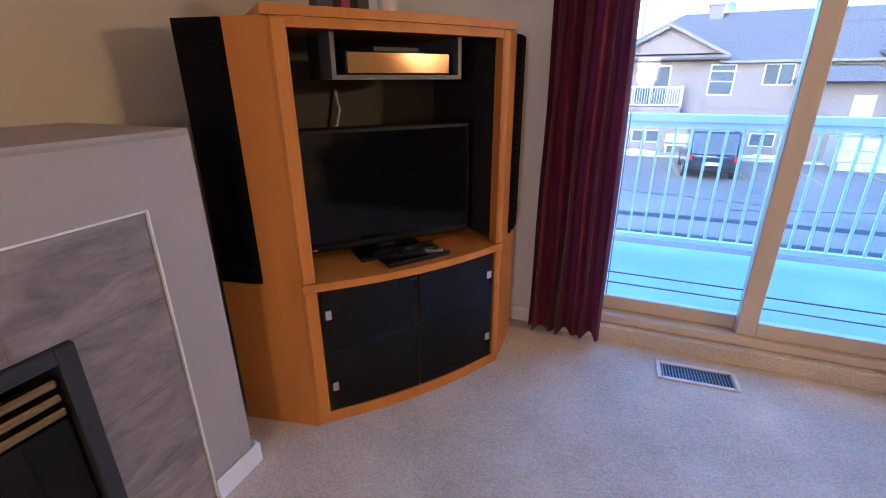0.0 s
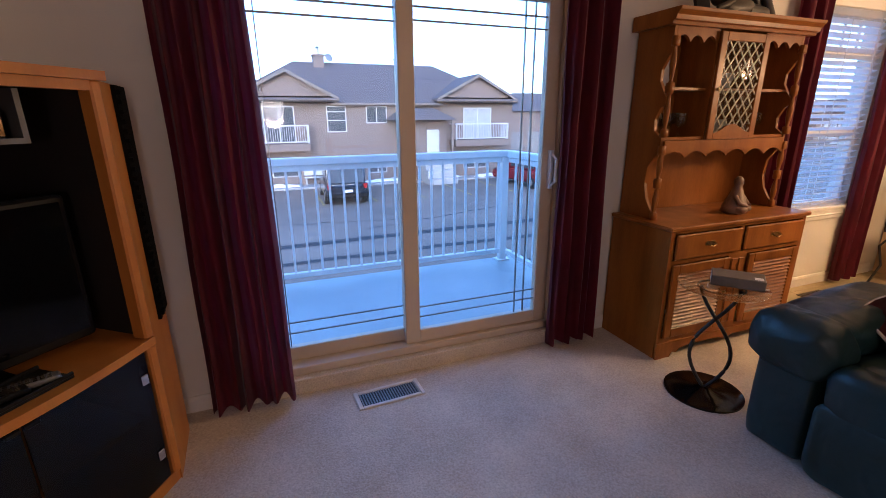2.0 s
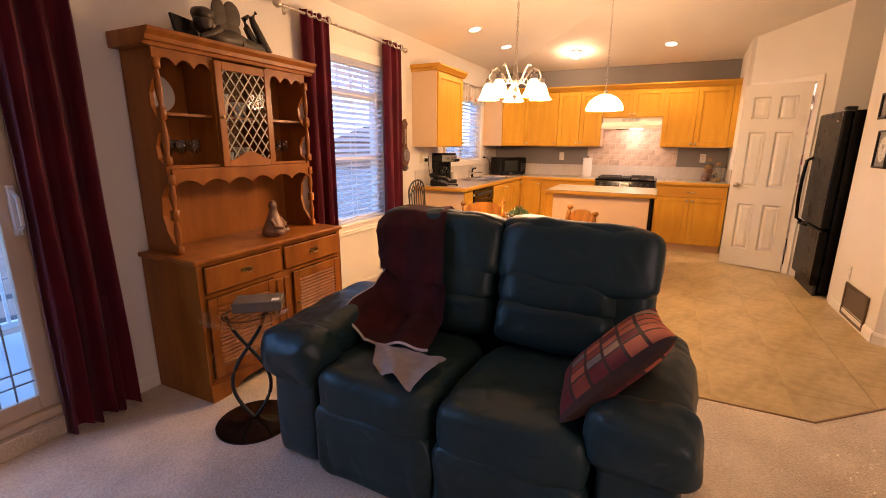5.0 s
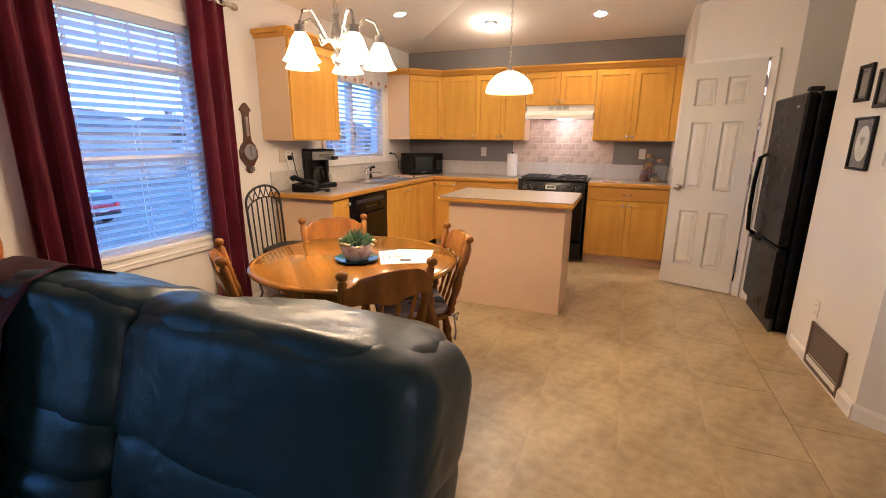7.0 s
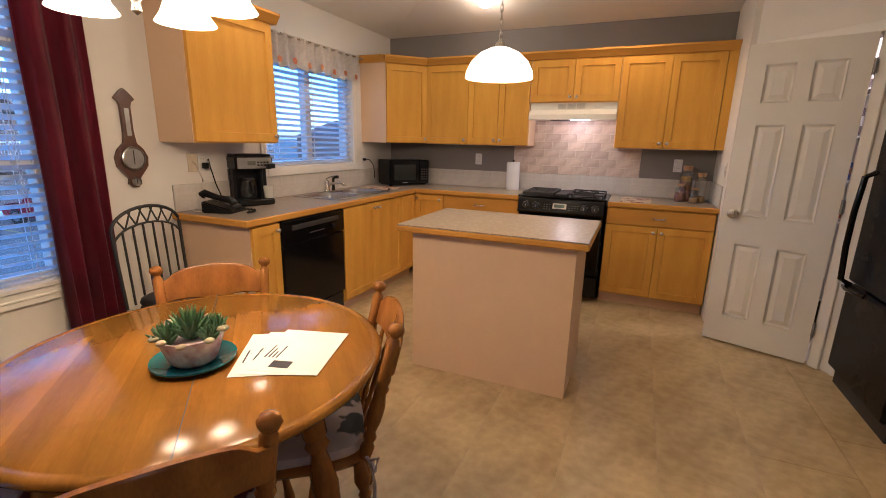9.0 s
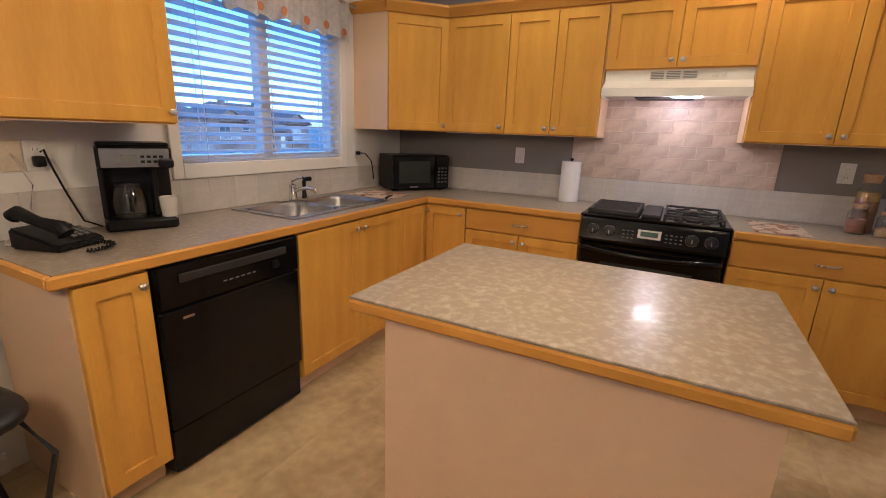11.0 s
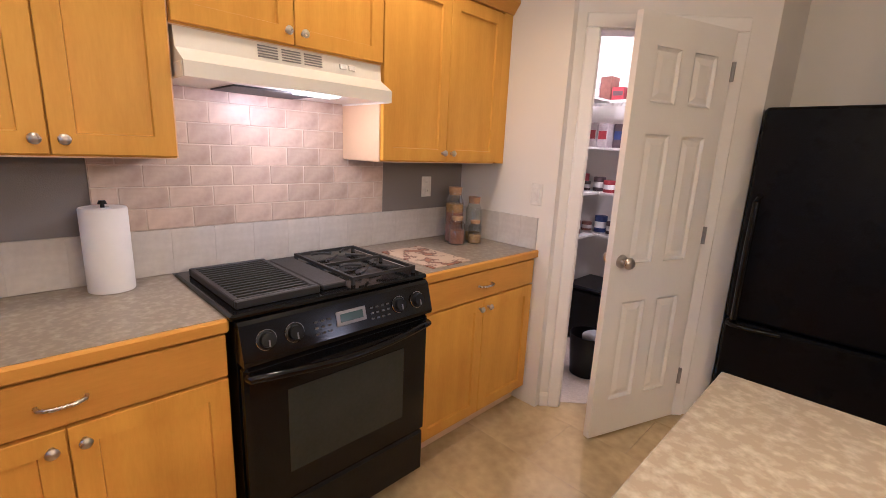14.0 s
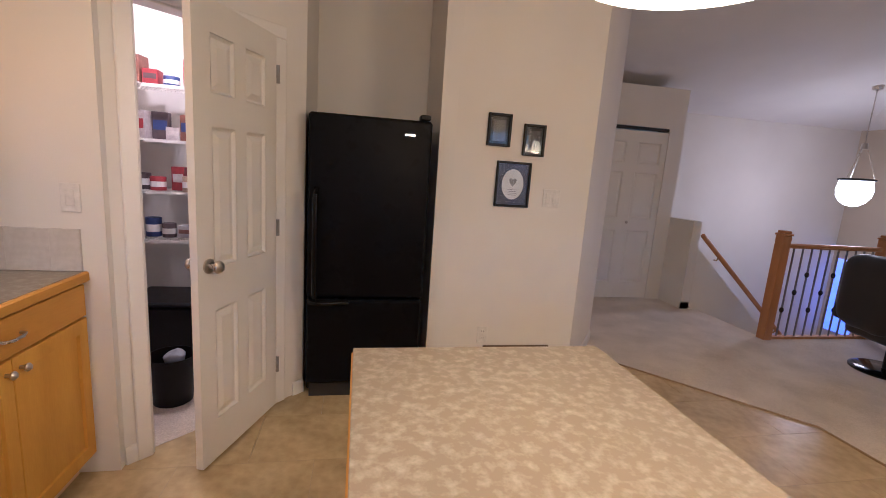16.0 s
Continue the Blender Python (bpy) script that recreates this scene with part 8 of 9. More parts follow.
NM = pose(0, N, 0)
EM = pose(EAST, 0, 0, rz=-90)
plate(5.82, 1.225, NM, "ivory telephone wall plate", "wall plate", "phone_jack", IVORY)
plate(5.895, 1.225, NM, "white double wall outlet over the counter", "outlet")
plate(7.815, 1.215, NM, "white double wall outlet beside the window", "outlet")
plate(-1.947, 1.217, EM, "white double wall outlet on the taupe wall", "outlet")
plate(-0.016, 1.22, EM, "white double wall outlet on the taupe wall", "outlet")
plate(7.86, 1.22, pose(0, -0.28, 0, rz=0) @ Matrix.Diagonal((1, -1, 1, 1)), "white light switch beside the pantry", "light switch", "light_switch")
PWM = pose(0, -0.99, 0) @ Matrix.Diagonal((1, -1, 1, 1))
plate(5.51, 1.296, PWM, "white double light switch by the pictures", "light switch", "light_switch", None, gangs=2)
plate(5.895, 0.365, PWM, "white double wall outlet low on the wall", "outlet")
cord = thing("power_cord", Matrix(), "black power cord plugged in over the counter", "cord")
bm = boxes((5.878, N - 0.045, 1.185, 5.912, N - 0.009, 1.225), bevel=0.005)
tube(bm, [(5.895, N - 0.045, 1.24), (5.905, N - 0.05, 1.25), (5.92, N - 0.04, 1.2), (5.96, N - 0.03, 1.08), (6.0, N - 0.04, 0.96), (6.06, N - 0.05, 0.928)], 0.004, 6)
part("cord", bm, PLASTB, cord, "", True)
cord = thing("telephone_wire", Matrix(), "beige telephone cord hanging to the counter", "cord")
bm = bmesh.new()
tube(bm, [(5.82, N - 0.008, 1.235), (5.82, N - 0.03, 1.22), (5.86, N - 0.03, 1.12), (5.84, N - 0.03, 1.03), (5.79, N - 0.04, 0.95), (5.74, N - 0.06, 0.927), (5.72, N - 0.12, 0.926), (5.76, N - 0.18, 0.926)], 0.0028, 6)
part("cord", bm, SHERPA, cord, "", True)
cord = thing("power_cord", Matrix(), "black microwave cord plugged in by the window", "cord")
bm = boxes((7.80, N - 0.04, 1.18, 7.83, N - 0.009, 1.205), bevel=0.004)
tube(bm, [(7.815, N - 0.03, 1.195), (7.87, N - 0.05, 1.19), (7.92, N - 0.07, 1.13), (7.94, N - 0.07, 1.03), (7.97, N - 0.05, 0.99)], 0.0045, 6)
part("cord", bm, PLASTB, cord, "", True)

tw = thing("paper_towel", pose(8.325, 1.535, 0.9205), "upright roll of white paper towel", "paper towel")
bm = bmesh.new()
lathe(bm, [(0.018, 0.0), (0.066, 0.0), (0.067, 0.005), (0.067, 0.275), (0.064, 0.28), (0.018, 0.28), (0.018, 0.0)], 28)
part("roll", bm, PAPER, tw, "", True)
bm = bmesh.new()
cyl(bm, (0, 0, 0.0), (0, 0, 0.29), 0.006, seg=10)
cyl(bm, (0, 0, 0.29), (0, 0, 0.302), 0.014, 0.009, seg=12)
part("stand", bm, PLASTB, tw)

CORK = mat("cork_lid", (0.42, 0.26, 0.12), (0.3, 0.18, 0.08), 40, 0.8)
for x, y, r, h, fills in ((8.25, -0.055, 0.052, 0.31, ((0.10, (0.36, 0.16, 0.10)), (0.17, (0.30, 0.12, 0.05)), (0.24, (0.45, 0.25, 0.05)))), (8.185, 0.045 - 0.06, 0.044, 0.155, ((0.08, (0.30, 0.13, 0.07)),)), (8.20, -0.165, 0.046, 0.255, ((0.05, (0.50, 0.33, 0.13)),)), (8.145, -0.12, 0.038, 0.13, ((0.045, (0.52, 0.33, 0.13)),))):
    jr = thing("storage_jar", pose(x, y, 0.9205), "clear glass storage jar with dry food and a cork", "jar", "storage jars")
    bm = bmesh.new()
    lathe(bm, [(0.0, 0.0), (r, 0.0), (r, h * 0.72), (r * 0.75, h * 0.82), (r * 0.7, h * 0.9), (r * 0.68, h * 0.9), (r * 0.72, h * 0.82), (r * 0.95, h * 0.71), (r * 0.95, 0.005), (0.0, 0.005)], 22)
    part("glass", bm, CGLASS, jr, "", True)
    bm = bmesh.new()
    lathe(bm, [(0.0, h * 0.86), (r * 0.67, h * 0.86), (r * 0.75, h), (0.0, h)], 18)
    part("stopper", bm, CORK, jr, "cork stopper", True)
    z = 0.006
    for top, col in fills:
        bm = bmesh.new()
        lathe(bm, [(0.0, z), (r * 0.93, z), (r * 0.93, min(top, h * 0.7)), (0.0, min(top, h * 0.7) + 0.004)], 18)
        part("contents", bm, mat("dry_food", col, tuple(v * 0.45 for v in col), 60, 0.8, bump=0.8, bscale=120), jr)
        z = min(top, h * 0.7) + 0.001

MATP = mat("printed_mat", (0.55, 0.44, 0.32), (0.07, 0.018, 0.010), 13, 0.4, fine=0.2)
mat_ramp = [q for q in MATP.node_tree.nodes if q.type == "VALTORGB"][0].color_ramp
mat_ramp.elements[0].position, mat_ramp.elements[1].position = 0.50, 0.55
mat_tan = mat_ramp.elements.new(0.60)
mat_tan.color = (0.30, 0.12, 0.05, 1)
for x, y, w, d, r in ((8.06, 0.335, 0.38, 0.25, 0), (7.68, 2.72, 0.27, 0.36, -4)):
    mt = thing("counter_mat", pose(x, y, 0.9205, rz=r), "printed protective mat lying on the counter", "mat", "counter mats")
    part("sheet", boxes((-w / 2, -d / 2, 0, w / 2, d / 2, 0.004), bevel=0.0015), MATP, mt)
sc = thing("scissors", pose(7.60, 2.58, 0.9245, rz=20), "black-handled kitchen tool lying on the mat", "tool")
bm = bmesh.new()
tube(bm, [(-0.09, 0, 0.006), (-0.02, 0.005, 0.008), (0.08, 0, 0.005)], [0.008, 0.007, 0.003], 6)
part("handle", bm, PLASTB, sc)

# lace valance over the kitchen window
vl = thing("window_valance", Matrix(), "white lace valance with red fruit over the kitchen window", "valance")
bm = bmesh.new()
n = 96
rows = []
for j in range(5):
    row = []
    for i in range(n + 1):
        u = i / n
        x = 6.50 + 1.22 * u
        zl = 1.925 + 0.03 * abs(math.sin(u * 9 * math.pi)) if j == 4 else None
        z = 2.185 - 0.26 * j / 4
        if j == 4:
            z = zl
        row.append(bm.verts.new((x, N - 0.055 + 0.016 * math.sin(u * 70) + 0.004 * j * math.sin(u * 33), z)))
    rows.append(row)
for a, b in zip(rows, rows[1:]):
    for i in range(n):
        bm.faces.new((a[i], a[i + 1], b[i + 1], b[i]))
bmesh.ops.solidify(bm, geom=bm.faces[:], thickness=0.0015)
part("lace", bm, LACE, vl, "", True)
FRUIT = mat("fruit_print", (0.38, 0.06, 0.035), (0.36, 0.20, 0.06), 30, 0.8)
for i in range(7):
    bm = bmesh.new()
    cushion(bm, 6.60 + 0.17 * i, N - 0.078, 1.985 + 0.012 * (i % 2), 0.026, 0.003, 0.024, 1, 12, 8)
    part("fruit_motif", bm, FRUIT, vl)
curtain_rod(6.44, 7.77, N - 0.05, 2.175, "thin dark rod holding the valance", (6.47, 7.74))

# barometer
br = thing("wall_barometer", pose(5.43, N - 0.002, 1.10), "dark wooden banjo barometer hanging on the wall", "barometer")
half_o = [(0.012, 0.0), (0.035, 0.02), (0.03, 0.05), (0.05, 0.075), (0.085, 0.12), (0.09, 0.17), (0.07, 0.215), (0.035, 0.25), (0.027, 0.31), (0.027, 0.45), (0.035, 0.475), (0.055, 0.49), (0.02, 0.53), (0.0, 0.545)]
bm = bmesh.new()
prism(bm, half_o + [(-x, z) for x, z in half_o[::-1][1:]], 0.0, 0.022, UPRIGHT_X)
part("case", bm, mat("dark_walnut", (0.05, 0.022, 0.012), (0.09, 0.035, 0.016), 8, 0.3, coat=0.3), br)
for z, r in ((0.165, 0.066), (0.033, 0.024)):
    bm = bmesh.new()
    lathe(bm, [(0.0, 0.012), (r * 0.85, 0.012), (r * 0.9, 0.018), (r, 0.014), (r, 0.0), (0.0, 0.0)], 28, Matrix.Translation((0, -0.0225, z)) @ Matrix.Rotation(radians(90), 4, "X"))
    dl = part("dial", bm, STEEL, br, "round brushed dial", True)
    part("needle", boxes((-0.002, -0.0365, z - r * 0.5, 0.002, -0.0352, z + r * 0.7)), INK, dl)
part("thermometer", boxes((-0.013, -0.025, 0.29, 0.013, -0.0225, 0.44), bevel=0.001), STEEL, br)

# iron dinette chair
ic = thing("iron_chair", pose(5.365, 2.62, 0.0, rz=186), "black wrought iron chair with a lattice arch back", "chair")
bm = bmesh.new()
cushion(bm, 0, 0.02, 0.52, 0.20, 0.20, 0.035, 0.6, 28, 10)
part("seat", bm, mat("black_vinyl", (0.012, 0.012, 0.013), None, 10, 0.45), ic, "padded black round seat", True)
for sx in (-1, 1):
    for sy in (-1, 1):
        bm = bmesh.new()
        tube(bm, [(sx * 0.15, sy * 0.13, 0.50), (sx * 0.20, sy * 0.2, 0.36), (sx * 0.17, sy * 0.17, 0.2), (sx * 0.21, sy * 0.22, 0.0)], 0.009, 8)
        part("leg", bm, BLACKM, ic, "", True)
bm = bmesh.new()
arch_pts = [(-0.20, -0.19, 0.48)] + [(0.205 * math.cos(math.pi - math.pi * k / 14) * (1.0), -0.215, 0.90 + 0.115 * math.sin(math.pi * k / 14)) for k in range(15)] + [(0.20, -0.19, 0.48)]
tube(bm, arch_pts, 0.009, 8)
part("back_frame", bm, BLACKM, ic, "", True)
bm = bmesh.new()
tube(bm, [(0.20 * math.cos(math.pi - math.pi * k / 12), -0.213, 0.83 + 0.095 * math.sin(math.pi * k / 12)) for k in range(13)], 0.006, 6)
part("inner_arch", bm, BLACKM, ic, "", True)
for i in range(6):
    x = -0.15 + 0.06 * i
    bm = bmesh.new()
    tube(bm, [(x, -0.19, 0.49), (x, -0.21, 0.83 + 0.095 * math.sqrt(max(0, 1 - (x / 0.2) ** 2)))], 0.006, 6)
    part("bar", bm, BLACKM, ic)
for i in range(5):
    for s in (-1, 1):
        x = -0.13 + 0.065 * i
        bm = bmesh.new()
        tube(bm, [(x, -0.213, 0.83 + 0.095 * math.sqrt(max(0, 1 - (x / 0.2) ** 2))), (x + s * 0.04, -0.214, 0.895 + 0.115 * math.sqrt(max(0, 1 - ((x + s * 0.04) / 0.205) ** 2)))], 0.0045, 6)
        part("lattice_bar", bm, BLACKM, ic)

# return air grille low on the picture wall
rg2 = thing("wall_register", pose(5.65, -0.99, 0.0), "brown metal return air grille at the wall base", "air vent")
BROWNM = mat("brown_metal", (0.13, 0.09, 0.055), None, 20, 0.45, 0.4)
part("frame", ring_frame(-0.235, 0.235, 0.012, 0.29, 0.001, 0.016, 0.026), BROWNM, rg2)
part("backing", boxes((-0.21, 0.0012, 0.038, 0.21, 0.004, 0.265)), BLACKM, rg2)
for i in range(14):
    bm = bmesh.new()
    box(bm, -0.209, -0.006, -0.001, 0.209, 0.006, 0.001)
    ob = part("slat", bm, BROWNM, rg2)
    ob.matrix_basis = Matrix.Translation((0, 0.009, 0.045 + 0.0162 * i)) @ Matrix.Rotation(radians(-38), 4, "X")
rg3 = thing("floor_register", pose(4.56, 2.86, 0.002), "brown floor vent under the dining window", "floor vent")
part("frame", boxes((-0.14, -0.05, 0.0, 0.14, 0.05, 0.006), bevel=0.002), BROWNM, rg3)
part("slots", boxes(*[(-0.125 + 0.018 * i, -0.038, 0.0062, -0.117 + 0.018 * i, 0.038, 0.0072) for i in range(14)]), BLACKM, rg3)


# framed pictures
def picture(x0, x1, z0, z1, rim, label, art):
    ob = thing("picture_frame", pose(0, -0.99, 0), label, "picture", "pictures on the wall")
    part("frame", ring_frame(x0, x1, z0, z1, 0.001, 0.02, rim, bevel=0.003), PLASTB, ob)
    part("mount", boxes((x0 + rim, 0.0012, z0 + rim, x1 - rim, 0.006, z1 - rim)), mat("mount_board", art, None, 10, 0.6), ob)
    g = part("glazing", boxes((x0 + rim, 0.0115, z0 + rim, x1 - rim, 0.013, z1 - rim)), CGLASS, ob)
    g.visible_shadow = False
    return ob


p1_ = picture(5.825, 5.977, 1.598, 1.795, 0.018, "small dark-framed photograph on the cream wall", (0.03, 0.03, 0.032))
part("print", boxes((5.862, 0.0065, 1.63, 5.94, 0.008, 1.755)), mat("photo_grey", (0.18, 0.17, 0.16), (0.08, 0.08, 0.09), 18, 0.5), p1_)
p2_ = picture(5.597, 5.742, 1.553, 1.748, 0.018, "small dark-framed photograph on the cream wall", (0.03, 0.03, 0.032))
part("print", boxes((5.632, 0.0065, 1.585, 5.707, 0.008, 1.71)), mat("photo_grey", (0.16, 0.15, 0.14), (0.06, 0.06, 0.07), 18, 0.5), p2_)
p3_ = picture(5.668, 5.898, 1.228, 1.512, 0.014, "framed print with an oval on slate-blue board", (0.10, 0.10, 0.13))
bm = bmesh.new()
lathe(bm, [(0.0, 0.0015), (0.072, 0.0015), (0.072, 0.0), (0.0, 0.0)], 32, Matrix.Translation((5.783, 0.0065, 1.37)) @ Matrix.Rotation(radians(-90), 4, "X") @ Matrix.Diagonal((1, 1.32, 1, 1)))
part("oval", bm, PAPER, p3_)
heart = [(0.0, -0.03), (0.018, -0.008), (0.026, 0.01), (0.02, 0.022), (0.008, 0.022), (0.0, 0.014), (-0.008, 0.022), (-0.02, 0.022), (-0.026, 0.01), (-0.018, -0.008)]
bm = bmesh.new()
prism(bm, heart, -0.0088, -0.0082, Matrix.Translation((5.783, 0, 1.385)) @ UPRIGHT_X)
part("emblem", bm, GREY, p3_)
part("text_lines", boxes(*[(5.783 - 0.03 + 0.004 * (i % 2), 0.0081, 1.335 - 0.011 * i, 5.783 + 0.03 - 0.004 * (i % 2), 0.0086, 1.338 - 0.011 * i) for i in range(4)]), GREY, p3_)

# pantry shelves and groceries
rnd = random.Random(11)
GCOL = [mat("grocery_%d" % i, c, tuple(v * 0.7 for v in c), 30, 0.5) for i, c in enumerate(((0.03, 0.05, 0.18), (0.32, 0.03, 0.035), (0.60, 0.54, 0.50), (0.20, 0.08, 0.05), (0.42, 0.30, 0.20), (0.55, 0.48, 0.46), (0.09, 0.06, 0.06), (0.50, 0.46, 0.44)))]
SHZ = (0.84, 1.165, 1.50, 1.84)
for zi, z in enumerate(SHZ):
    sh = thing("wire_shelf", pose(0, 0, z), "white wire pantry shelf", "shelf", "pantry shelves")
    bm = boxes((7.15, -1.50, -0.02, 8.41, -1.492, 0.0))
    part("front_bar", bm, PLASTW, sh)
    first = None
    for i in range(40):
        x = 7.17 + 0.0313 * i
        if first is None:
            s_ = first = part("wire", boxes((-0.002, -1.849, -0.004, 0.002, -1.4925, 0.0)), PLASTW, sh)
        else:
            s_ = new("wire", first.data)
            s_.parent = sh
        s_.location = (x, 0, 0)
    part("side_shelf", boxes((8.10, -1.49, -0.015, 8.41, -0.42, 0.0)), PLASTW, sh)
    x = 7.19
    while x < 8.3:
        w, h, dp = rnd.uniform(0.05, 0.11), rnd.uniform(0.08, 0.19), rnd.uniform(0.06, 0.14)
        c = rnd.choice(GCOL)
        y = -1.62 + rnd.uniform(-0.05, 0.06)
        if rnd.random() < 0.45:
            g = thing("food_can", pose(x + w / 2, y, z + 0.0005), "labelled food tin on the pantry shelf", "tin", "pantry food")
            bm = bmesh.new()
            r = w * 0.45
            lathe(bm, [(0.0, 0.0), (r, 0.0), (r, h * 0.75), (r * 0.96, h * 0.77), (0.0, h * 0.77)], 14)
            part("body", bm, c, g, "", True)
            part("label_band", lathe(bmesh.new(), [(r + 0.0006, h * 0.2), (r + 0.0006, h * 0.5)], 14), PAPER, g)
        else:
            g = thing("food_box", pose(x + w / 2, y, z + 0.0005, rz=rnd.uniform(-12, 12)), "coloured grocery carton on the pantry shelf", "carton", "pantry food")
            part("carton", boxes((-w / 2, -dp / 2, 0, w / 2, dp / 2, h), bevel=0.002), c, g)
            part("print_panel", boxes((-w / 2 + 0.008, dp / 2, h * 0.35, w / 2 - 0.008, dp / 2 + 0.0008, h * 0.7)), rnd.choice(GCOL), g)
        x += w + rnd.uniform(0.003, 0.01)
for z in SHZ:
    y = -1.40
    while y < -0.5:
        w, h, dp = rnd.uniform(0.06, 0.12), rnd.uniform(0.08, 0.20), rnd.uniform(0.08, 0.14)
        g = thing("food_box", pose(8.22 + rnd.uniform(-0.03, 0.03), y + w / 2, z + 0.0005, rz=90 + rnd.uniform(-8, 8)), "coloured grocery carton on the pantry shelf", "carton", "pantry food")
        part("carton", boxes((-w / 2, -dp / 2, 0, w / 2, dp / 2, h), bevel=0.002), rnd.choice(GCOL), g)
        part("print_panel", boxes((-w / 2 + 0.008, dp / 2, h * 0.35, w / 2 - 0.008, dp / 2 + 0.0008, h * 0.7)), rnd.choice(GCOL), g)
        y += w + rnd.uniform(0.012, 0.03)
bn = thing("waste_bin", pose(7.76, -0.90, 0.003) @ Matrix.Scale(0.85, 4), "dark waste bin lined with a white bag", "bin")
bm = bmesh.new()
lathe(bm, [(0.0, 0.0), (0.12, 0.0), (0.15, 0.33), (0.145, 0.33), (0.115, 0.008), (0.0, 0.008)], 20)
part("bin", bm, PLASTB, bn, "", True)
bm = bmesh.new()
cushion(bm, -0.03, 0.05, 0.33, 0.07, 0.06, 0.045, 0.9, 24, 12, 0.05)
part("bag", bm, mat("white_bag", (0.42, 0.42, 0.44), None, 10, 0.4), bn, "crumpled white bag", True)
ca = thing("storage_tote", pose(7.95, -1.52, 0.003), "dark plastic tote on the pantry floor", "tote")
part("tub", boxes((-0.25, -0.2, 0, 0.25, 0.2, 0.42), bevel=0.02), PLASTB, ca)
part("lid", boxes((-0.26, -0.21, 0.4205, 0.26, 0.21, 0.45), bevel=0.01), PLASTB, ca)

# ---- stair head ----
def newel(x, y, label):
    ob = thing("newel_post", pose(x, y, 0), label, "newel post", "stair posts")
    part("post", boxes((-0.046, -0.046, 0, 0.046, 0.046, 1.04), (-0.054, -0.054, 1.0405, 0.054, 0.054, 1.06), (-0.04, -0.04, 1.0605, 0.04, 0.04, 1.085), bevel=0.004), OAK, ob)
    return ob


newel(2.74, -1.79, "square oak newel post at the stair head")
newel(1.50, -1.79, "square oak newel post in the stair railing")
sr = thing("stair_railing", Matrix(), "oak handrail over pale iron balusters with dark knuckles", "railing")
part("handrail", boxes((1.548, -1.82, 0.92, 2.692, -1.76, 0.965), bevel=0.012), OAK, sr)
part("shoe_rail", boxes((1.548, -1.82, 0.0, 2.692, -1.76, 0.03), bevel=0.004), OAK, sr)
for i in range(10):
    x = 1.64 + 0.106 * i
    bm = boxes((x - 0.006, -1.796, 0.03, x + 0.006, -1.784, 0.92))
    part("baluster", bm, GREY, sr)
    z = (0.30, 0.66, 0.48)[i % 3]
    bm = bmesh.new()
    cushion(bm, x, -1.79, z, 0.02, 0.02, 0.028, 1, 10, 6)
    part("knuckle", bm, BLACKM, sr, "", True)
hr = thing("stair_handrail", Matrix(), "brown oak handrail sloping down the stair wall", "handrail")
bm = bmesh.new()
tube(bm, [(2.86, -2.66, 0.90), (0.9, -2.66, -0.85)], 0.026, 10)
part("rail", bm, OAK, hr, "", True)
for x in (2.6, 1.6):
    bm = bmesh.new()
    z = 0.90 - (2.86 - x) * 1.75 / 1.96
    tube(bm, [(x, -2.72, z - 0.06), (x, -2.68, z - 0.06), (x, -2.66, z - 0.02)], 0.008, 6)
    part("bracket", bm, BRASS, hr)
fo = thing("entry_pendant", pose(0.75, -2.76, 0), "large lit glass bowl pendant over the stairwell", "pendant lamp")
bm = bmesh.new()
lathe(bm, [(0.0, 1.33), (0.07, 1.345), (0.13, 1.39), (0.17, 1.46), (0.18, 1.54), (0.17, 1.61), (0.165, 1.645), (0.155, 1.645), (0.15, 1.60), (0.0, 1.58)], 32)
ob = part("bowl", bm, glow("entry_shade", (1.0, 0.80, 0.62), 2.5), fo, "lit frosted glass bowl", True)
ob.visible_shadow = False
bm = bmesh.new()
lathe(bm, [(0.165, 1.645), (0.185, 1.65), (0.185, 1.665), (0.15, 1.675)], 32)
part("band", bm, BLACKM, fo, "dark metal band", True)
FZ = ceiling_z(0.75, -2.76)
bm = bmesh.new()
for k in range(3):
    a = radians(120 * k)
    cyl(bm, (0.165 * math.cos(a), 0.165 * math.sin(a), 1.66), (0.03 * math.cos(a), 0.03 * math.sin(a), 2.05), 0.005, seg=6)
cyl(bm, (0, 0, 2.03), (0, 0, 2.10), 0.04, 0.03, seg=14)
cyl(bm, (0, 0, 2.10), (0, 0, FZ), 0.006, seg=6)
cyl(bm, (0, 0, FZ - 0.04), (0, 0, FZ + 0.01), 0.05, 0.06, seg=18)
part("hanger", bm, NICKEL, fo)

# dark swivel recliner near the stairs
rc = thing("recliner_chair", pose(2.30, -1.03, 0.004, rz=78) @ Matrix.Scale(0.92, 4), "black leather swivel recliner on a round base", "armchair")
bm = bmesh.new()
lathe(bm, [(0.0, 0.03), (0.24, 0.03), (0.27, 0.015), (0.27, 0.0), (0.0, 0.0)], 32)
part("base", bm, BLACK, rc, "glossy black disc base", True)
bm = bmesh.new()
cyl(bm, (0, 0, 0.03), (0, 0, 0.30), 0.035, seg=14)
part("column", bm, PLASTB, rc)
BLEATH = mat("black_leather", (0.012, 0.012, 0.013), (0.02, 0.02, 0.021), 4, 0.4, bump=0.3, bscale=140)
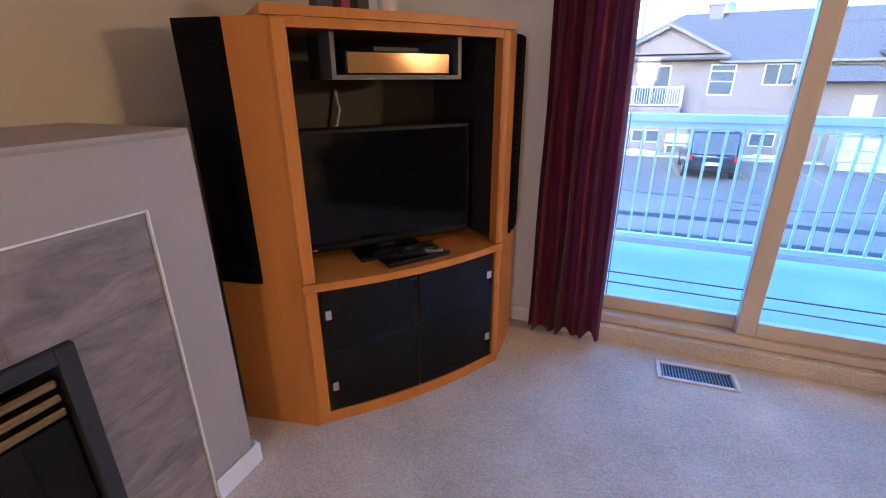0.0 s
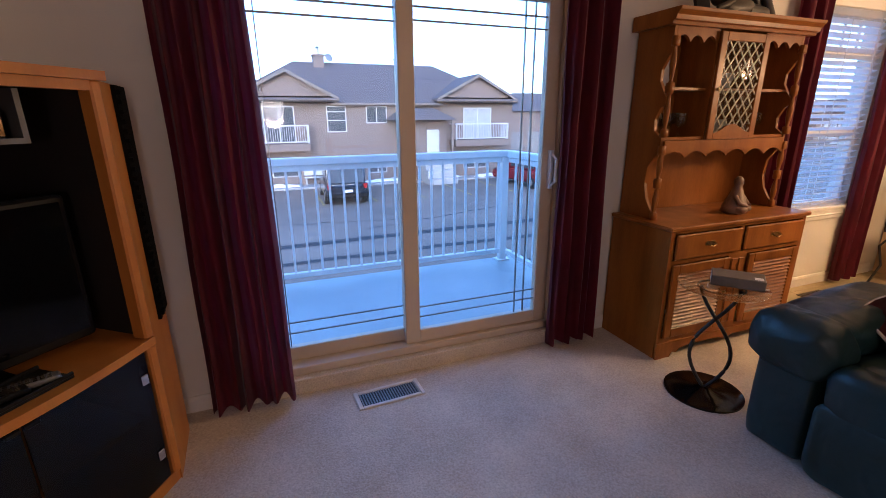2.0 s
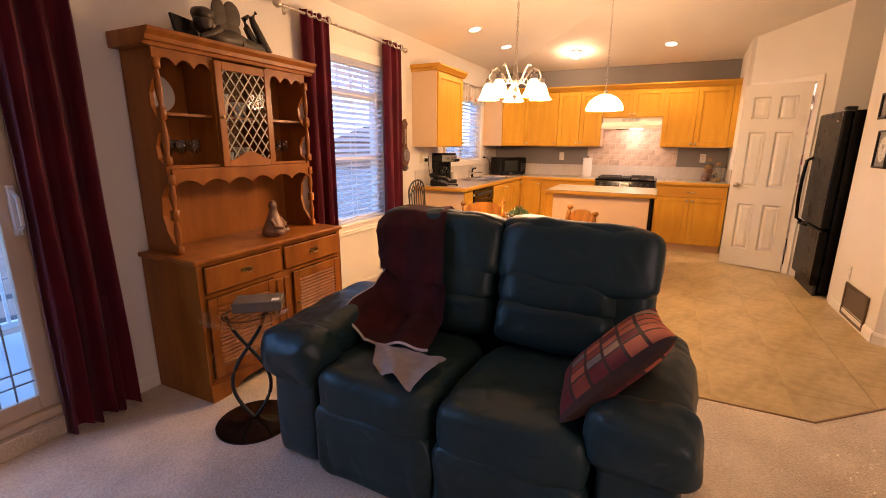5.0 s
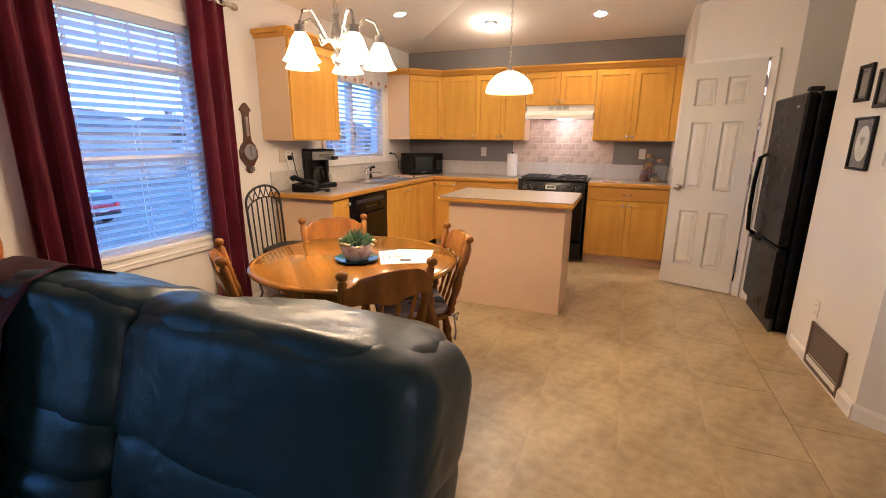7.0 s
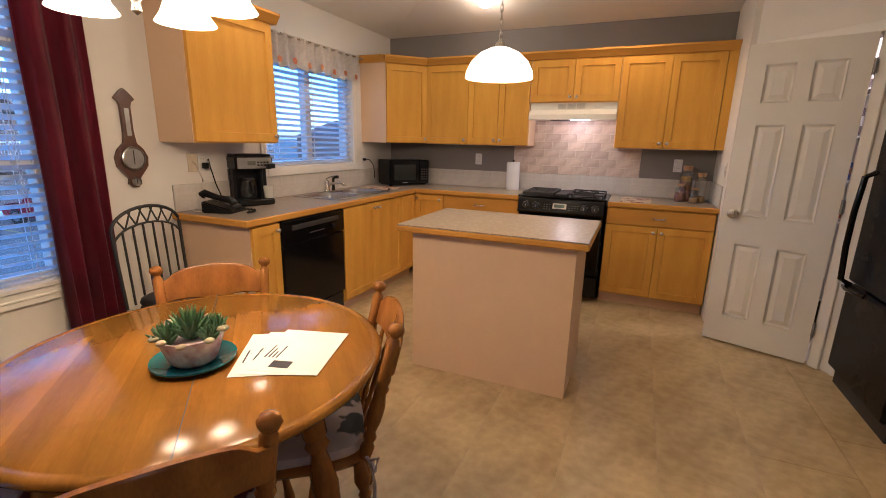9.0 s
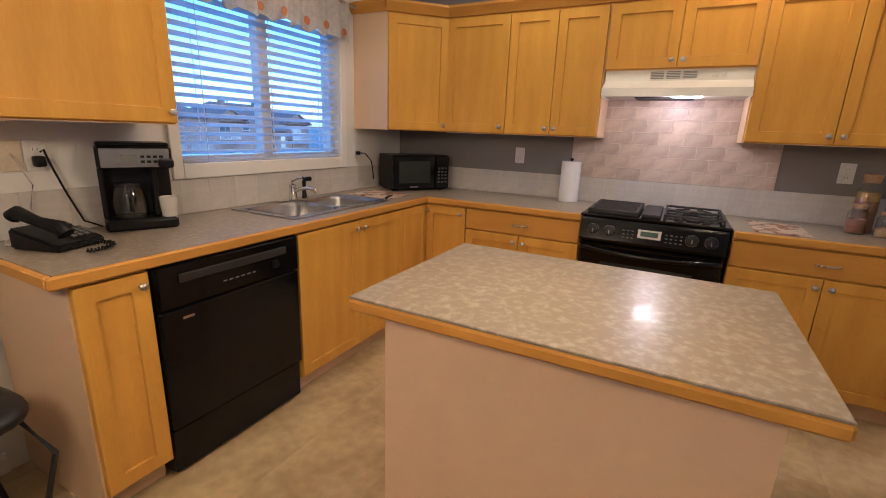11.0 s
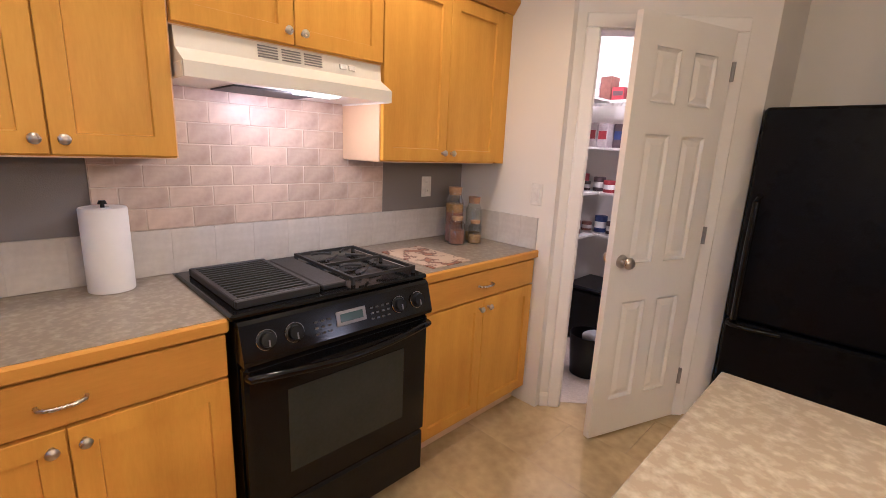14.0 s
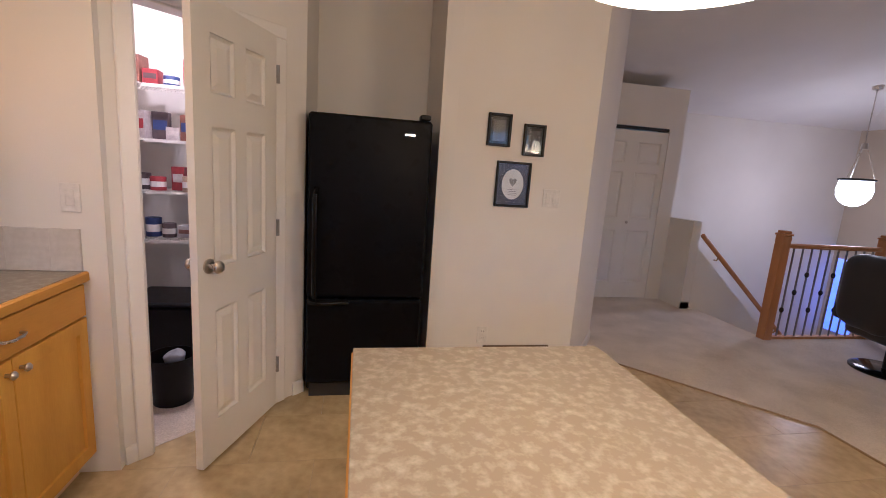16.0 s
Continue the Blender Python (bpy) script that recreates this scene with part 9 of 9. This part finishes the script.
for nm, c in (("seat", (0, 0.02, 0.38, 0.29, 0.30, 0.09)), ("backrest", (0, -0.26, 0.72, 0.29, 0.11, 0.34)), ("arm", (-0.33, 0.0, 0.48, 0.07, 0.28, 0.10)), ("arm", (0.33, 0.0, 0.48, 0.07, 0.28, 0.10))):
    bm = bmesh.new()
    cushion(bm, *c, 0.4, 28, 16, 0.012)
    part(nm, bm, BLEATH, rc, "", True)

# lower entry window that shows through the balusters
structure("window_3", boxes((WEST + 0.001, -4.10, -0.75, WEST + 0.02, -3.70, 0.45), bevel=0.004), glow("dusk_pane", (0.05, 0.16, 1.0), 0.45), "narrow entry sidelight with blue dusk behind", "window")


# ---- small laid pieces: wall tiles and vinyl floor tiles ----
bed = structure("tile_backsplash", boxes((EAST - 0.0105, 0.335, 1.0955, EAST - 0.0005, 1.555, 1.70)), TGROUT, "rose-beige tile field behind the range", "backsplash")
TWD, THT, GAP = 0.155, 0.079, 0.004
shared = {}


def tile_piece(parent, name, w, h, t, material, m, key):
    k = (key, round(w, 4), round(h, 4))
    if k not in shared:
        bm = boxes((0, 0, 0, w, t, h), bevel=0.0016 if key == "wall" else 0.0005)
        me = bpy.data.meshes.new(name)
        bm.to_mesh(me)
        bm.free()
        me.materials.append(material)
        shared[k] = me
    ob = new(name, shared[k])
    ob.parent = parent
    ob.matrix_basis = m
    return ob


x = 5.662
while x < EAST - 0.03:
    w = min(0.1541, EAST - 0.014 - x)
    tile_piece(band, "tile", w, 0.170, 0.003, BAND, Matrix.Translation((x, N - 0.0122, 0.9215)), "band")
    x += 0.1545
y = N - 0.014
while y > -0.26:
    w = min(0.1541, y + 0.268)
    tile_piece(band, "tile", w, 0.172, 0.003, BAND, Matrix.Translation((EAST - 0.0122, y, 0.9215)) @ Matrix.Rotation(radians(-90), 4, "Z"), "band")
    y -= 0.1545
x = EAST - 0.014
while x > 7.86:
    w = min(0.1541, x - 7.837)
    tile_piece(band, "tile", w, 0.172, 0.003, BAND, Matrix.Translation((x, -0.2678, 0.9215)) @ Matrix.Rotation(radians(180), 4, "Z"), "band")
    x -= 0.1545
row, z = 0, 1.098
while z < 1.69:
    y = 1.553 + (TWD / 2 if row % 2 else 0)
    while y > 0.337:
        y1, y0 = min(y, 1.553), max(y - TWD + GAP, 0.337)
        if y1 - y0 > 0.012:
            tile_piece(bed, "tile", y1 - y0, min(THT - GAP, 1.70 - z), 0.0022, TILE, Matrix.Translation((EAST - 0.0128, y1, z)) @ Matrix.Rotation(radians(-90), 4, "Z"), "wall")
        y -= TWD
    z += THT
    row += 1


def clip(poly, a, b):
    """Keep the part of a convex outline to the left of a -> b."""
    out = []
    side = lambda p: (b[0] - a[0]) * (p[1] - a[1]) - (b[1] - a[1]) * (p[0] - a[0])
    for p, q in zip(poly, poly[1:] + poly[:1]):
        sp, sq = side(p), side(q)
        if sp >= 0:
            out.append(p)
        if sp * sq < 0:
            t = sp / (sp - sq)
            out.append((p[0] + (q[0] - p[0]) * t, p[1] + (q[1] - p[1]) * t))
    return out


vin = structure("vinyl_floor", boxes((SEAM, -0.33, -0.0119, EAST, N, 0.0002)), GROUT, "beige stone-look vinyl tile floor", "floor")
VW, VH, VG = 0.61, 0.405, 0.0013
j, y = 0, -1.9
while y < N:
    x = SEAM - (VW / 2 if j % 2 else 0)
    while x < EAST:
        poly = [(x + VG, y + VG), (x + VW - VG, y + VG), (x + VW - VG, y + VH - VG), (x + VG, y + VH - VG)]
        for a, b in (((SEAM, N), (SEAM, -0.33)), ((SEAM, -0.33), (4.86, -1.50)), ((EAST, -5), (EAST, N)), ((EAST, N), (SEAM, N))):
            poly = clip(poly, a, b) if len(poly) > 2 else poly
        cx = sum(p[0] for p in poly) / max(1, len(poly))
        cy = sum(p[1] for p in poly) / max(1, len(poly))
        if len(poly) > 2 and not (cx > 7.75 and cy < -0.7) and not (cx < 5.1 and cy < -1.35):
            bm = bmesh.new()
            prism(bm, [(px - x, py - y) for px, py in poly], 0, 0.0125)
            bmesh.ops.recalc_face_normals(bm, faces=bm.faces[:])
            ob = part("tile", bm, VINYL, vin)
            ob.location = (x, y, -0.0117)
        x += VW
    y += VH
    j += 1
